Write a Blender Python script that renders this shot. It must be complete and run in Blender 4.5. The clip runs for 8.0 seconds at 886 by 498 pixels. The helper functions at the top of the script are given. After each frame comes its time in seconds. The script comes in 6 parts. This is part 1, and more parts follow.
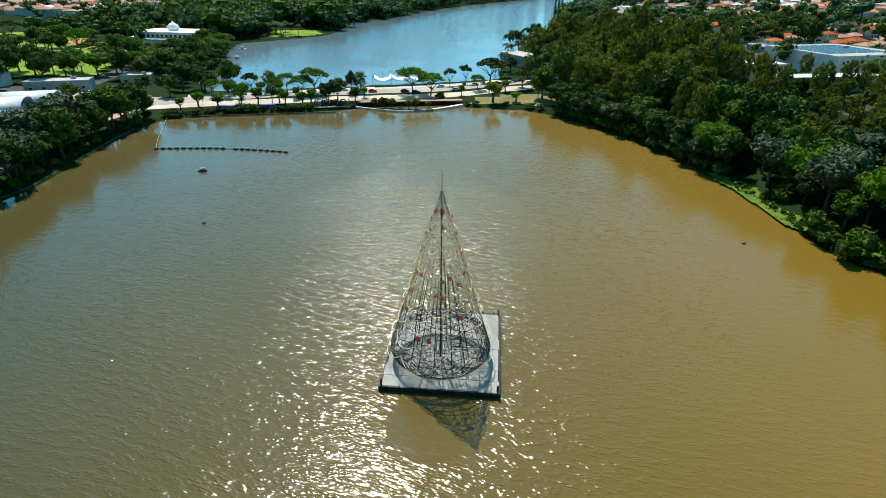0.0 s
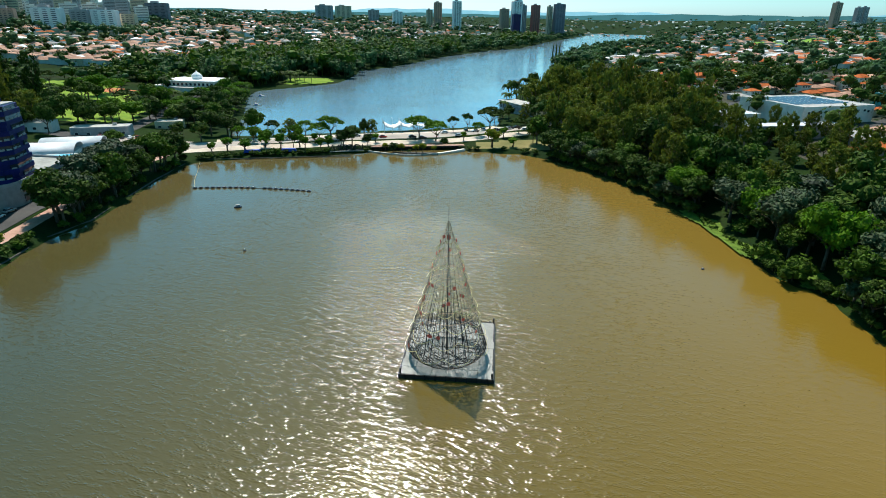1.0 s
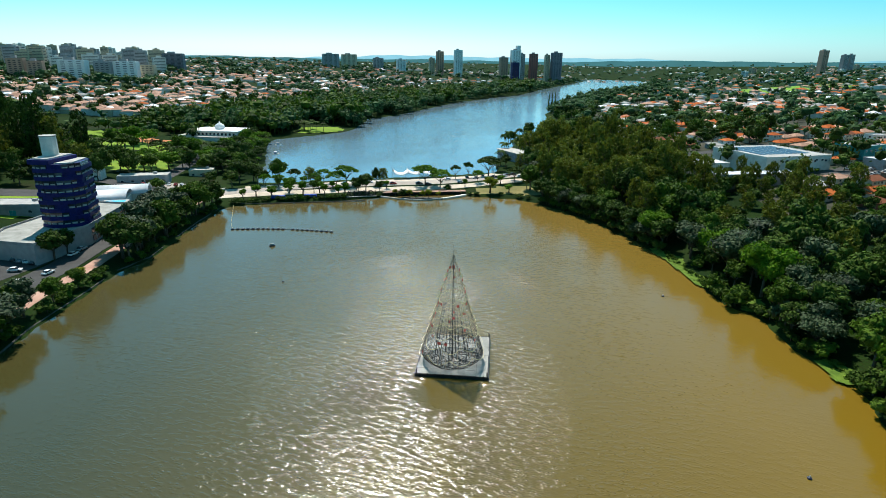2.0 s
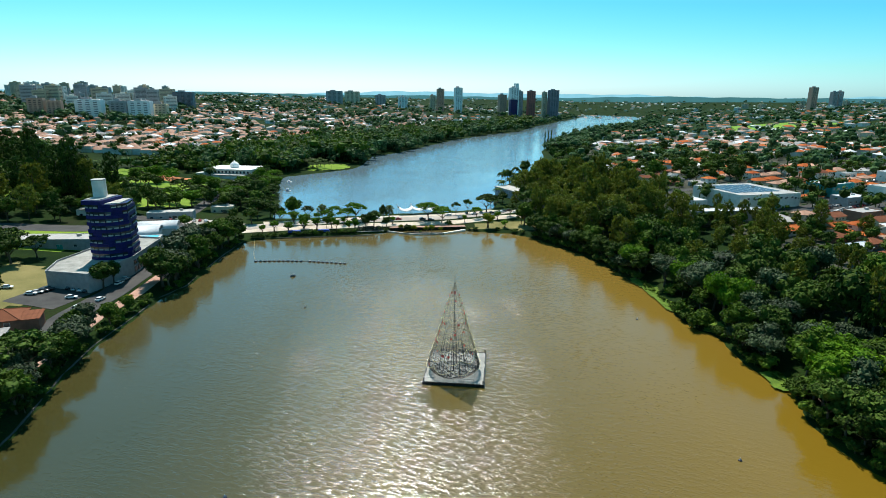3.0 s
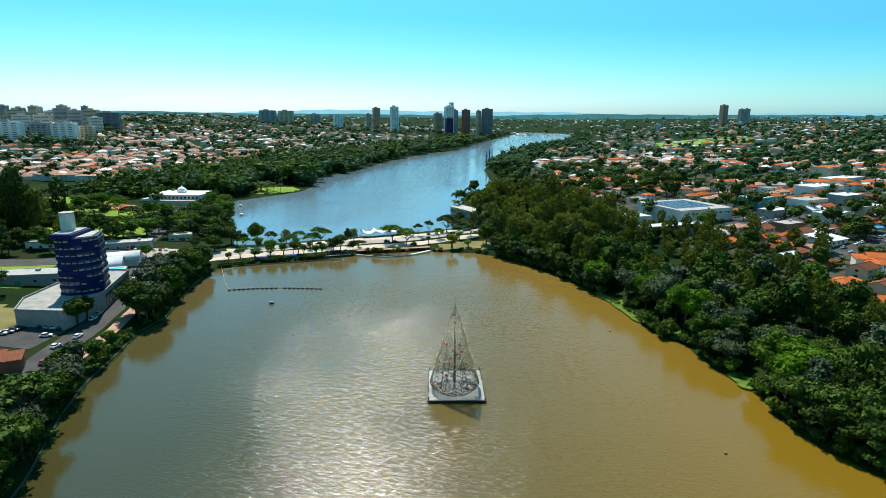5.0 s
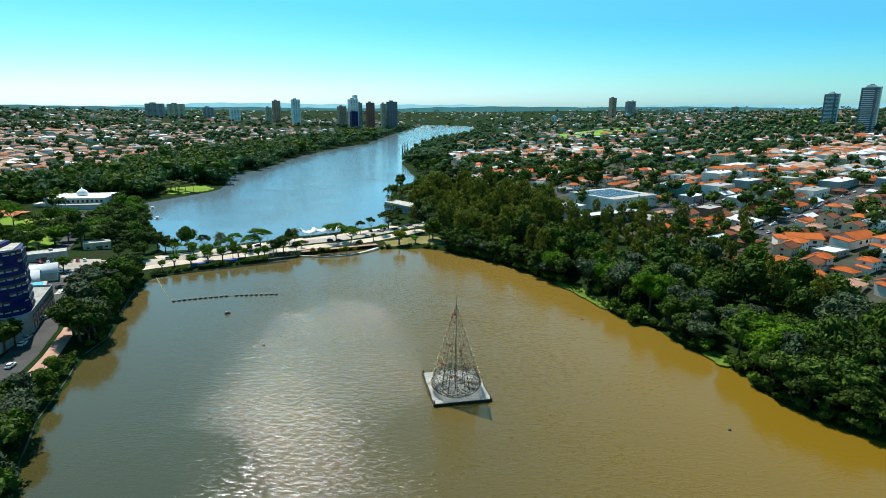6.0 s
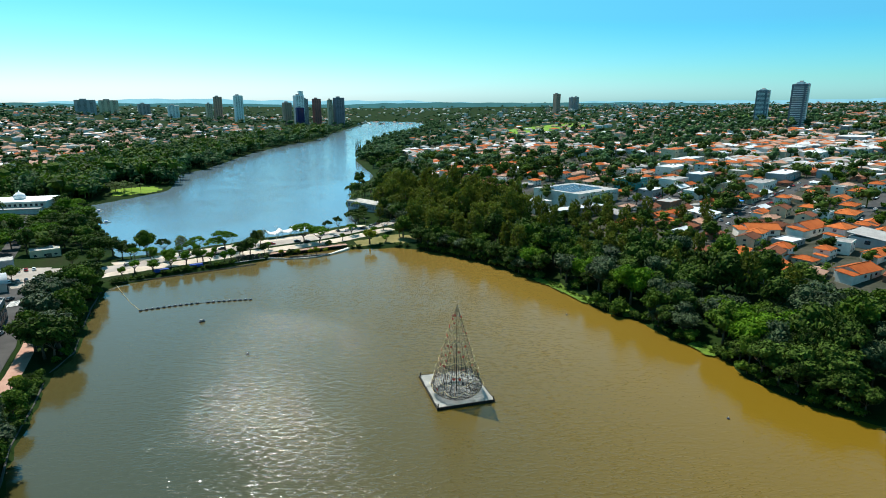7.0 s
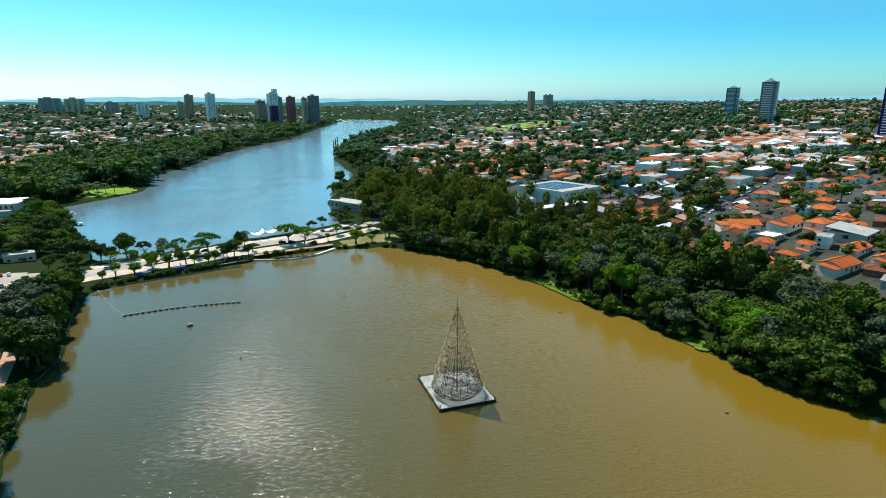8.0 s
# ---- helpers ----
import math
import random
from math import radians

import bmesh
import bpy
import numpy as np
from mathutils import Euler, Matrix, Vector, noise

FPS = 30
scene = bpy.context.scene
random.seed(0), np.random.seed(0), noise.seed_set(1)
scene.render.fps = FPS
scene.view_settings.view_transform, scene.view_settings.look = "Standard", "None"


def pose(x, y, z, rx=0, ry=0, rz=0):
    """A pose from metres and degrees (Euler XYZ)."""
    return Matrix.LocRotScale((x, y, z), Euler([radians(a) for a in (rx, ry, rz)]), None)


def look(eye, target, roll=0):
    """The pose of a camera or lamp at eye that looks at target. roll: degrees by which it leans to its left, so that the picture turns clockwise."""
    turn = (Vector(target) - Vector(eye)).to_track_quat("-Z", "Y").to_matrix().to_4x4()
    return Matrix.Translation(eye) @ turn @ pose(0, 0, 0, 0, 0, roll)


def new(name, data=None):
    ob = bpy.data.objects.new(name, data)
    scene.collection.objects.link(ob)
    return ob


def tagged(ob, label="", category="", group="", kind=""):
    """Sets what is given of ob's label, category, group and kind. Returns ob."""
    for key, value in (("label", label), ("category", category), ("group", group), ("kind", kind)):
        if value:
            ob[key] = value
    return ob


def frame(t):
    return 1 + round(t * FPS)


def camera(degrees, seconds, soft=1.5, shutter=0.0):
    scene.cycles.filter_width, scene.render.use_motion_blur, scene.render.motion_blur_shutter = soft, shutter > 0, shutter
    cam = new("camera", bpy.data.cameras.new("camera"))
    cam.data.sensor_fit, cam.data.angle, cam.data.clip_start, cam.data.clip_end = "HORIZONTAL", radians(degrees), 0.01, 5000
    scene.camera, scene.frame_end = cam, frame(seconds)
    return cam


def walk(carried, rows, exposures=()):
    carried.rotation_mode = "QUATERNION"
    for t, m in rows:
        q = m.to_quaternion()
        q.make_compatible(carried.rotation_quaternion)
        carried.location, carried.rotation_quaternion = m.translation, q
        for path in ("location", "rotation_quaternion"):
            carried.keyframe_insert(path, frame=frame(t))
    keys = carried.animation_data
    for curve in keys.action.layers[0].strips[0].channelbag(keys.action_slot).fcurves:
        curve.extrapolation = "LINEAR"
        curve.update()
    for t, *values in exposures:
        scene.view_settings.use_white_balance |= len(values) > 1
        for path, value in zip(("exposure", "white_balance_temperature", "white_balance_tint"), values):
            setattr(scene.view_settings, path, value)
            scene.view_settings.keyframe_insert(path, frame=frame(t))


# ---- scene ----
cam = camera(75.5, 8.0, soft=0.5)
PATH = [
    (0, (1.198, 2.708, 54.17), (1.217, 4.507, 53.295), 0.6),
    (0.5, (0.704, -7.354, 56.961), (0.721, -5.529, 56.145), 0.6),
    (1, (0.211, -19.959, 60.782), (0.222, -18.105, 60.031), 0.7),
    (1.5, (-0.356, -35.435, 65.307), (-0.35, -33.555, 64.624), 0.6),
    (2, (-1.033, -51.014, 70.249), (-1.029, -49.112, 69.628), 0.6),
    (2.2, (-1.059, -57.055, 71.721), (-1.058, -55.146, 71.124), 0.5),
    (3.5, (-2.299, -87.146, 81.051), (-2.296, -85.203, 80.578), 0.6),
    (4, (-2.639, -91.292, 82.207), (-2.63, -89.342, 81.761), 0.7),
    (4.2, (-3.961, -91.182, 82.33), (-3.938, -89.231, 81.887), 0.7),
    (5.3, (-29.142, -82.934, 83.147), (-28.813, -81.017, 82.682), 0.2),
    (5.5, (-34.57, -81.042, 83.26), (-34.175, -79.139, 82.791), 0.2),
    (6, (-47.165, -75.157, 83.224), (-46.608, -73.296, 82.745), 0.1),
    (6.5, (-57.074, -69.031, 83.52), (-56.384, -67.218, 83.032), -0.0),
    (7, (-60.06, -67.1, 83.65), (-59.331, -65.303, 83.158), -0.0),
    (7.5, (-62.835, -65.0, 83.75), (-62.066, -63.221, 83.255), -0.1),
    (8, (-65.728, -63.061, 83.95), (-64.922, -61.3, 83.451), -0.1),
]
walk(cam, [(t, look(eye, target, roll)) for t, eye, target, roll in PATH])

# ---- light ----
SUN_ELEVATION, SUN_AZIMUTH = radians(56), radians(-14)      # azimuth from +y towards +x
world = bpy.data.worlds.new("sky")
scene.world = world
world.use_nodes = True
wn, wl = world.node_tree.nodes, world.node_tree.links
sky = wn.new("ShaderNodeTexSky")
sky.sky_type, sky.sun_disc = "NISHITA", False
sky.sun_elevation, sky.sun_rotation = SUN_ELEVATION, SUN_AZIMUTH
sky.air_density, sky.dust_density, sky.ozone_density = 1.0, 0.45, 1.6
split, join = wn.new("ShaderNodeSeparateColor"), wn.new("ShaderNodeCombineColor")
wl.new(sky.outputs[0], split.inputs[0])
for i, (power, gain) in enumerate(((2.6, 0.57), (1.40, 0.82), (1.12, 0.91))):      # the film's cool grade of the sky, channel by channel
    level, bend, lift = wn.new("ShaderNodeMath"), wn.new("ShaderNodeMath"), wn.new("ShaderNodeMath")
    level.operation, bend.operation, lift.operation = "MULTIPLY", "POWER", "MULTIPLY"
    level.inputs[1].default_value, bend.inputs[1].default_value, lift.inputs[1].default_value = 0.12, power, gain
    wl.new(split.outputs[i], level.inputs[0])
    wl.new(level.outputs[0], bend.inputs[0])
    wl.new(bend.outputs[0], lift.inputs[0])
    wl.new(lift.outputs[0], join.inputs[i])
white = wn.new("ShaderNodeMath")                     # the horizon pales to white, never to yellow
white.operation = "MAXIMUM"
wl.new(join.inputs[2].links[0].from_socket, white.inputs[0])
wl.new(join.inputs[1].links[0].from_socket, white.inputs[1])
for i, share in ((0, 0.13), (1, 0.63)):                # and the zenith stays a blue, not a pure one
    least, keep = wn.new("ShaderNodeMath"), wn.new("ShaderNodeMath")
    least.operation, keep.operation = "MULTIPLY", "MAXIMUM"
    least.inputs[1].default_value = share
    wl.new(white.inputs[0].links[0].from_socket, least.inputs[0])
    wl.new(join.inputs[i].links[0].from_socket, keep.inputs[0])
    wl.new(least.outputs[0], keep.inputs[1])
    wl.new(keep.outputs[0], join.inputs[i])
wl.new(white.outputs[0], join.inputs[2])
wl.new(join.outputs[0], wn["Background"].inputs[0])
wn["Background"].inputs[1].default_value = 1.0
sun_lamp = bpy.data.lights.new("sun", "SUN")
sun_lamp.energy, sun_lamp.angle, sun_lamp.color = 5.0, radians(0.53), (1.0, 0.96, 0.86)
sun = new("sun", sun_lamp)
sun_way = Vector((math.sin(SUN_AZIMUTH) * math.cos(SUN_ELEVATION), math.cos(SUN_AZIMUTH) * math.cos(SUN_ELEVATION), math.sin(SUN_ELEVATION)))
sun.matrix_world = look(sun_way * 300, (0, 0, 0))
scene.view_settings.exposure = 0.50
LOWER_LAKE = [(-95, -400), (-98, 0), (-100.5, 28), (-102, 41), (-106, 58), (-109, 70), (-112, 90), (-112, 113), (-113, 134),
              (-108.5, 150), (-110, 175), (-111, 200), (-110, 228), (-90, 237), (-64, 242), (-36, 252), (-31, 259), (-12, 261.5), (8, 264), (12, 259), (28, 254),
              (37, 253), (48, 244.5), (59.5, 227), (71.5, 203), (81.5, 168), (86, 143), (86, 116), (92, 100), (90.5, 84),
              (96, 67), (89.5, 46), (91, 32), (99, 18), (110, -20), (118, -400)]
UPPER_LAKE = [(-112, 286), (-118, 310), (-127, 354), (-139, 394), (-152, 443), (-160, 485), (-140, 509), (-114, 539), (-101, 556),
              (-97, 610), (-96, 660), (-99, 700), (-68, 742), (-46, 815), (10, 990), (99, 1188), (174, 1300), (290, 1650),
              (450, 2060), (560, 2350), (700, 2750), (860, 2560), (780, 2200), (640, 1850), (517, 1606), (372, 1377),
              (249, 1105), (168, 869), (148, 800), (140, 750), (122, 605), (105, 560), (75, 530), (62, 461), (46, 420),
              (37, 355), (36, 330), (-3, 315), (-34, 306), (-70, 295)]


def shore_distance(xs, ys, poly):
    """Signed distance to a lake's edge: positive on land."""
    xs, ys = np.asarray(xs, float), np.asarray(ys, float)
    best, inside = np.full(xs.shape, 1e18), np.zeros(xs.shape, bool)
    for (ax, ay), (bx, by) in zip(poly, poly[1:] + poly[:1]):
        dx, dy = bx - ax, by - ay
        k = np.clip(((xs - ax) * dx + (ys - ay) * dy) / (dx * dx + dy * dy), 0, 1)
        best = np.minimum(best, (xs - ax - k * dx) ** 2 + (ys - ay - k * dy) ** 2)
        if dy:
            inside ^= ((ay > ys) != (by > ys)) & (xs < ax + (ys - ay) * dx / dy)
    return np.where(inside, -1, 1) * np.sqrt(best)


def land_height(xs, ys):
    """Height of the ground sheet: lake beds below 0, banks, and slopes that rise away from the valley."""
    xs, ys = np.asarray(xs, float), np.asarray(ys, float)
    d = np.minimum(shore_distance(xs, ys, LOWER_LAKE), shore_distance(xs, ys, UPPER_LAKE))
    d = d + 0.9 * np.sin(xs * 0.31 + ys * 0.17) * np.sin(ys * 0.27 - xs * 0.11) + 0.4 * np.sin(xs * 0.83 + 1.3) * np.sin(ys * 0.71)
    land = 0.9 * np.clip(d / 1.5, 0, 1) + 86 * (1 - np.exp(-np.maximum(d - 4, 0) / 1200))
    far = np.clip((d - 500) / 1500, 0, 1)
    land = land + far * (5 * np.sin(xs / 410 + 1) * np.sin(ys / 530) + 4 * np.sin(xs / 170 + ys / 230))
    return np.where(d > 0, land, np.maximum(-2.5, 0.35 * d))


# ---- materials ----
def surface(name, dark, light, scale=1.0, rough=0.8, metal=0.0, bump=0.3, fine=None, vary=0.0, island=0.0, spec=0.15, through_light=None, thin=0.3, grain=0.45):
    """A surface whose colour wanders between dark and light at two scales, with fine relief."""
    m = bpy.data.materials.new(name)
    m.use_nodes = True
    n, l = m.node_tree.nodes, m.node_tree.links
    bsdf = n["Principled BSDF"]
    place = n.new("ShaderNodeTexCoord")
    big, small = n.new("ShaderNodeTexNoise"), n.new("ShaderNodeTexNoise")
    big.inputs["Scale"].default_value, big.inputs["Detail"].default_value = scale, 4
    small.inputs["Scale"].default_value, small.inputs["Detail"].default_value = fine or scale * 9, 3
    geo = n.new("ShaderNodeNewGeometry")
    for tex in (big, small):
        l.new(geo.outputs["Position"] if metal < 0 else place.outputs["Object"], tex.inputs["Vector"])
    add = n.new("ShaderNodeMath")
    add.operation = "MULTIPLY_ADD"
    l.new(small.outputs["Fac"], add.inputs[0])
    add.inputs[1].default_value = grain
    l.new(big.outputs["Fac"], add.inputs[2])
    source = add
    for amount, socket in ((vary, n.new("ShaderNodeObjectInfo").outputs["Random"] if vary else None),
                           (island, geo.outputs["Random Per Island"] if island else None)):
        if amount:
            more = n.new("ShaderNodeMath")
            more.operation = "MULTIPLY_ADD"
            l.new(socket, more.inputs[0])
            more.inputs[1].default_value = amount
            l.new(source.outputs[0], more.inputs[2])
            source = more
    low, high = (0.75 + 0.40 * grain, 0.65 + vary + island + 0.62 * grain) if through_light else (0.42, 1.0 + vary + island)
    span = n.new("ShaderNodeMapRange")
    span.inputs["From Min"].default_value, span.inputs["From Max"].default_value = low, high
    l.new(source.outputs[0], span.inputs["Value"])
    mix = n.new("ShaderNodeMixRGB")
    l.new(span.outputs[0], mix.inputs[0])
    mix.inputs[1].default_value, mix.inputs[2].default_value = (*dark, 1), (*light, 1)
    l.new(mix.outputs[0], bsdf.inputs["Base Color"])
    bsdf.inputs["Roughness"].default_value = rough
    bsdf.inputs["Metallic"].default_value = max(metal, 0)
    bsdf.inputs["Specular IOR Level"].default_value = spec
    if bump:
        relief = n.new("ShaderNodeBump")
        relief.inputs["Strength"].default_value, relief.inputs["Distance"].default_value = bump, 0.16 if through_light else 0.05
        l.new(small.outputs["Fac"], relief.inputs["Height"])
        l.new(relief.outputs[0], bsdf.inputs["Normal"])
    if through_light:
        trans = n.new("ShaderNodeBsdfTranslucent")
        trans.inputs["Color"].default_value = (*through_light, 1)
        both = n.new("ShaderNodeMixShader")
        both.inputs[0].default_value = thin
        l.new(bsdf.outputs[0], both.inputs[1])
        l.new(trans.outputs[0], both.inputs[2])
        l.new(both.outputs[0], n["Material Output"].inputs["Surface"])
    return m


def leaf_paint(name, dark, light, glow, gloss=0.03, thin=0.3):
    return surface(name, dark, light, scale=0.35, rough=0.55, bump=1.0, fine=5.5, vary=0.6, island=1.0, spec=gloss, through_light=glow, thin=thin, grain=2.2)


M = {
    "leaf_dark": leaf_paint("dark_leaves", (0.003, 0.008, 0.002), (0.090, 0.150, 0.023), (0.045, 0.110, 0.009), thin=0.06),
    "leaf_mid": leaf_paint("green_leaves", (0.004, 0.013, 0.002), (0.112, 0.190, 0.020), (0.08, 0.18, 0.012), thin=0.10),
    "leaf_bright": leaf_paint("bright_leaves", (0.010, 0.036, 0.002), (0.135, 0.260, 0.014), (0.09, 0.22, 0.010), thin=0.18),
    "leaf_olive": leaf_paint("olive_leaves", (0.007, 0.013, 0.002), (0.195, 0.230, 0.038), (0.18, 0.22, 0.018), thin=0.20),
    "leaf_silver": leaf_paint("glossy_grey_leaves", (0.004, 0.011, 0.004), (0.085, 0.130, 0.052), (0.03, 0.07, 0.02), 0.12, 0.06),
    "leaf_yellow": leaf_paint("yellow_green_leaves", (0.10, 0.12, 0.010), (0.24, 0.26, 0.02), (0.25, 0.28, 0.02)),
    # distance haze put into the leaf colour, bluer than the nearer greens
    "leaf_hazed": leaf_paint("haze_tinted_leaves", (0.008, 0.022, 0.010), (0.100, 0.190, 0.068), (0.05, 0.12, 0.03), thin=0.2),
    "bark": surface("bark", (0.05, 0.035, 0.022), (0.16, 0.12, 0.085), 3, 0.9, vary=0.3),
    "roof_orange": surface("orange_roof_tiles", (0.24, 0.048, 0.012), (0.50, 0.140, 0.038), 0.5, 0.9, fine=5, vary=0.5, spec=0.1),
    "roof_brown": surface("brown_roof_tiles", (0.085, 0.032, 0.018), (0.22, 0.080, 0.042), 0.5, 0.9, fine=5, vary=0.5, spec=0.1),
    # haze put into the tile colour: a pale rose for far roofs
    "roof_rose": surface("hazy_rose_roof_tiles", (0.20, 0.10, 0.065), (0.48, 0.29, 0.21), 0.5, 0.85, fine=5, vary=0.3, island=0.5),
    "roof_grey": surface("fibre_cement_roof", (0.16, 0.15, 0.14), (0.42, 0.41, 0.40), 0.4, 0.8, fine=4, vary=0.5),
    "roof_white": surface("white_metal_roof", (0.40, 0.42, 0.44), (0.70, 0.72, 0.74), 0.3, 0.5, fine=3, vary=0.3),
    "wall_white": surface("white_render", (0.50, 0.47, 0.42), (0.80, 0.77, 0.71), 0.5, 0.85, vary=0.3),
    "wall_cream": surface("cream_render", (0.40, 0.32, 0.22), (0.68, 0.58, 0.42), 0.5, 0.85, vary=0.5),
    "wall_grey": surface("grey_render", (0.20, 0.20, 0.20), (0.42, 0.42, 0.42), 0.5, 0.85, vary=0.5),
    "wall_brick": surface("red_brown_render", (0.14, 0.06, 0.04), (0.32, 0.16, 0.11), 0.5, 0.85, vary=0.5),
    # tower brown and white painted paler than the walls to carry distance haze
    "tower_brown": surface("haze_lifted_brown_render", (0.26, 0.17, 0.12), (0.48, 0.33, 0.25), 0.2, 0.85, vary=0.4),
    "tower_white": surface("haze_lifted_white_render", (0.66, 0.66, 0.65), (0.86, 0.86, 0.84), 0.2, 0.8),
    "tower_red": surface("dark_red_tower_render", (0.20, 0.07, 0.06), (0.36, 0.14, 0.12), 0.2, 0.85),
    "tower_dark": surface("dark_grey_tower_render", (0.09, 0.10, 0.12), (0.20, 0.21, 0.24), 0.2, 0.6),
    "tower_teal": surface("teal_glass_facade", (0.10, 0.24, 0.26), (0.22, 0.40, 0.42), 0.2, 0.3, bump=0),
    "blue_tile": surface("dark_blue_cladding", (0.005, 0.007, 0.060), (0.013, 0.016, 0.125), 0.7, 0.5, fine=5, bump=0.1, spec=0.15),
    "concrete": surface("weathered_concrete", (0.24, 0.23, 0.21), (0.50, 0.48, 0.45), 0.5, 0.85),
    "raft_deck": surface("grey_raft_boards", (0.17, 0.17, 0.155), (0.36, 0.355, 0.33), 0.35, 0.75, fine=6),
    "raft_side": surface("wet_timber_and_wall_shade", (0.010, 0.009, 0.008), (0.035, 0.030, 0.026), 2, 0.5),
    "steel_dark": surface("dark_painted_steel", (0.015, 0.015, 0.016), (0.050, 0.048, 0.045), 4, 0.5, bump=0.1),
    "steel_rust": surface("bronze_wire", (0.30, 0.18, 0.10), (0.56, 0.38, 0.25), 3, 0.5, bump=0.1),
    "hose": surface("pale_light_hose", (0.42, 0.34, 0.14), (0.72, 0.62, 0.34), 2, 0.45, bump=0),
    "red_paint": surface("red_plastic", (0.60, 0.06, 0.04), (0.85, 0.16, 0.11), 2, 0.45, bump=0),
    "asphalt": surface("asphalt", (0.034, 0.034, 0.036), (0.075, 0.074, 0.072), 0.15, 0.9, fine=4),
    "paving": surface("pale_paving", (0.36, 0.29, 0.23), (0.58, 0.49, 0.40), 0.25, 0.85, fine=3),
    "path_pink": surface("pinkish_paving", (0.28, 0.15, 0.11), (0.48, 0.30, 0.23), 0.25, 0.85, fine=3),
    "road_paint": surface("white_road_paint", (0.55, 0.55, 0.53), (0.78, 0.78, 0.76), 1, 0.7),
    "glass": surface("dark_window_glass", (0.010, 0.014, 0.020), (0.035, 0.045, 0.060), 0.6, 0.08, bump=0, spec=0.8),
    "tyre": surface("black_rubber", (0.008, 0.008, 0.008), (0.022, 0.022, 0.022), 5, 0.8, bump=0),
    "canvas": surface("white_canvas", (0.66, 0.66, 0.66), (0.86, 0.86, 0.86), 0.6, 0.7, bump=0.1),
    "blue_tarp": surface("blue_sheet", (0.010, 0.035, 0.22), (0.03, 0.09, 0.42), 1, 0.6, bump=0.1),
    "clay": surface("orange_clay_court", (0.32, 0.11, 0.04), (0.48, 0.19, 0.08), 0.3, 0.95),
    "pool": surface("pool_water", (0.05, 0.35, 0.50), (0.10, 0.50, 0.66), 1.0, 0.1, bump=0.1),
    "float": surface("dark_float_plastic", (0.010, 0.014, 0.030), (0.035, 0.045, 0.070), 2, 0.4, bump=0),
    "teal": surface("teal_render", (0.03, 0.20, 0.20), (0.06, 0.33, 0.32), 0.6, 0.7),
}
for tone, (a, b) in {"white": ((0.70, 0.70, 0.70), (0.82, 0.82, 0.82)), "silver": ((0.32, 0.33, 0.34), (0.46, 0.47, 0.48)),
                     "black": ((0.010, 0.010, 0.012), (0.03, 0.03, 0.032)), "red": ((0.30, 0.02, 0.015), (0.42, 0.03, 0.02))}.items():
    M["car_" + tone] = surface(tone + "_car_paint", a, b, 1.5, 0.25, bump=0, spec=0.6)

# the lake: brown silt under a mirroring surface with fine ripples
water_look = bpy.data.materials.new("muddy_lake_water")
water_look.use_nodes = True
n, l = water_look.node_tree.nodes, water_look.node_tree.links
silt = n["Principled BSDF"]
geo = n.new("ShaderNodeNewGeometry")
apart = n.new("ShaderNodeSeparateXYZ")
l.new(geo.outputs["Position"], apart.inputs[0])


def math_node(way, a, b):
    """A math node of the water; a and b are sockets or numbers."""
    node = n.new("ShaderNodeMath")
    node.operation = way
    for slot, value in zip(node.inputs, (a, b)):
        if isinstance(value, (int, float)):
            slot.default_value = value
        else:
            l.new(value, slot)
    return node.outputs[0]


def span_node(value, lo, hi, to_lo=0.0, to_hi=1.0, smooth=False):
    node = n.new("ShaderNodeMapRange")
    node.interpolation_type = "SMOOTHSTEP" if smooth else "LINEAR"
    for key, number in (("From Min", lo), ("From Max", hi), ("To Min", to_lo), ("To Max", to_hi)):
        node.inputs[key].default_value = number
    l.new(value, node.inputs["Value"])
    return node.outputs[0]


def noise_node(scale, detail, stretched=False, seed=0.0):
    tex = n.new("ShaderNodeTexNoise")
    tex.inputs["Scale"].default_value, tex.inputs["Detail"].default_value = scale, detail
    place = n.new("ShaderNodeMapping")
    place.vector_type = "TEXTURE"                    # crests lie across the south-westerly breeze
    place.inputs["Location"].default_value = (seed, seed * 0.7, 0)
    place.inputs["Rotation"].default_value = (0, 0, radians(-20))
    place.inputs["Scale"].default_value = (1.7, 0.7, 1) if stretched else (1, 1, 1)
    l.new(geo.outputs["Position"], place.inputs["Vector"])
    l.new(place.outputs[0], tex.inputs["Vector"])
    return tex.outputs["Fac"]


def mix_node(share, a, b):
    node = n.new("ShaderNodeMixRGB")
    l.new(share, node.inputs[0])
    for slot, value in zip((node.inputs[1], node.inputs[2]), (a, b)):
        if isinstance(value, tuple):
            slot.default_value = (*value, 1)
        else:
            l.new(value, slot)
    return node.outputs[0]


# greener and darker to the west, browner to the east
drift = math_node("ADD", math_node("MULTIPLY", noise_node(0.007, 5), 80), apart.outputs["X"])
mud_and_sky = mix_node(span_node(drift, -30, 105), (0.040, 0.038, 0.012), (0.150, 0.091, 0.008))
# sky reflection put into the colour: paler near the spillway, bluer upper lake
mud_and_sky = mix_node(span_node(apart.outputs["Y"], 40, 200, 0, 0.3), mud_and_sky, (0.190, 0.135, 0.055))
mud_and_sky = mix_node(span_node(apart.outputs["Y"], 265, 330, 0, 0.85), mud_and_sky, (0.115, 0.190, 0.245))
l.new(mud_and_sky, silt.inputs["Base Color"])
silt.inputs["Roughness"].default_value, silt.inputs["IOR"].default_value = 0.11, 1.5
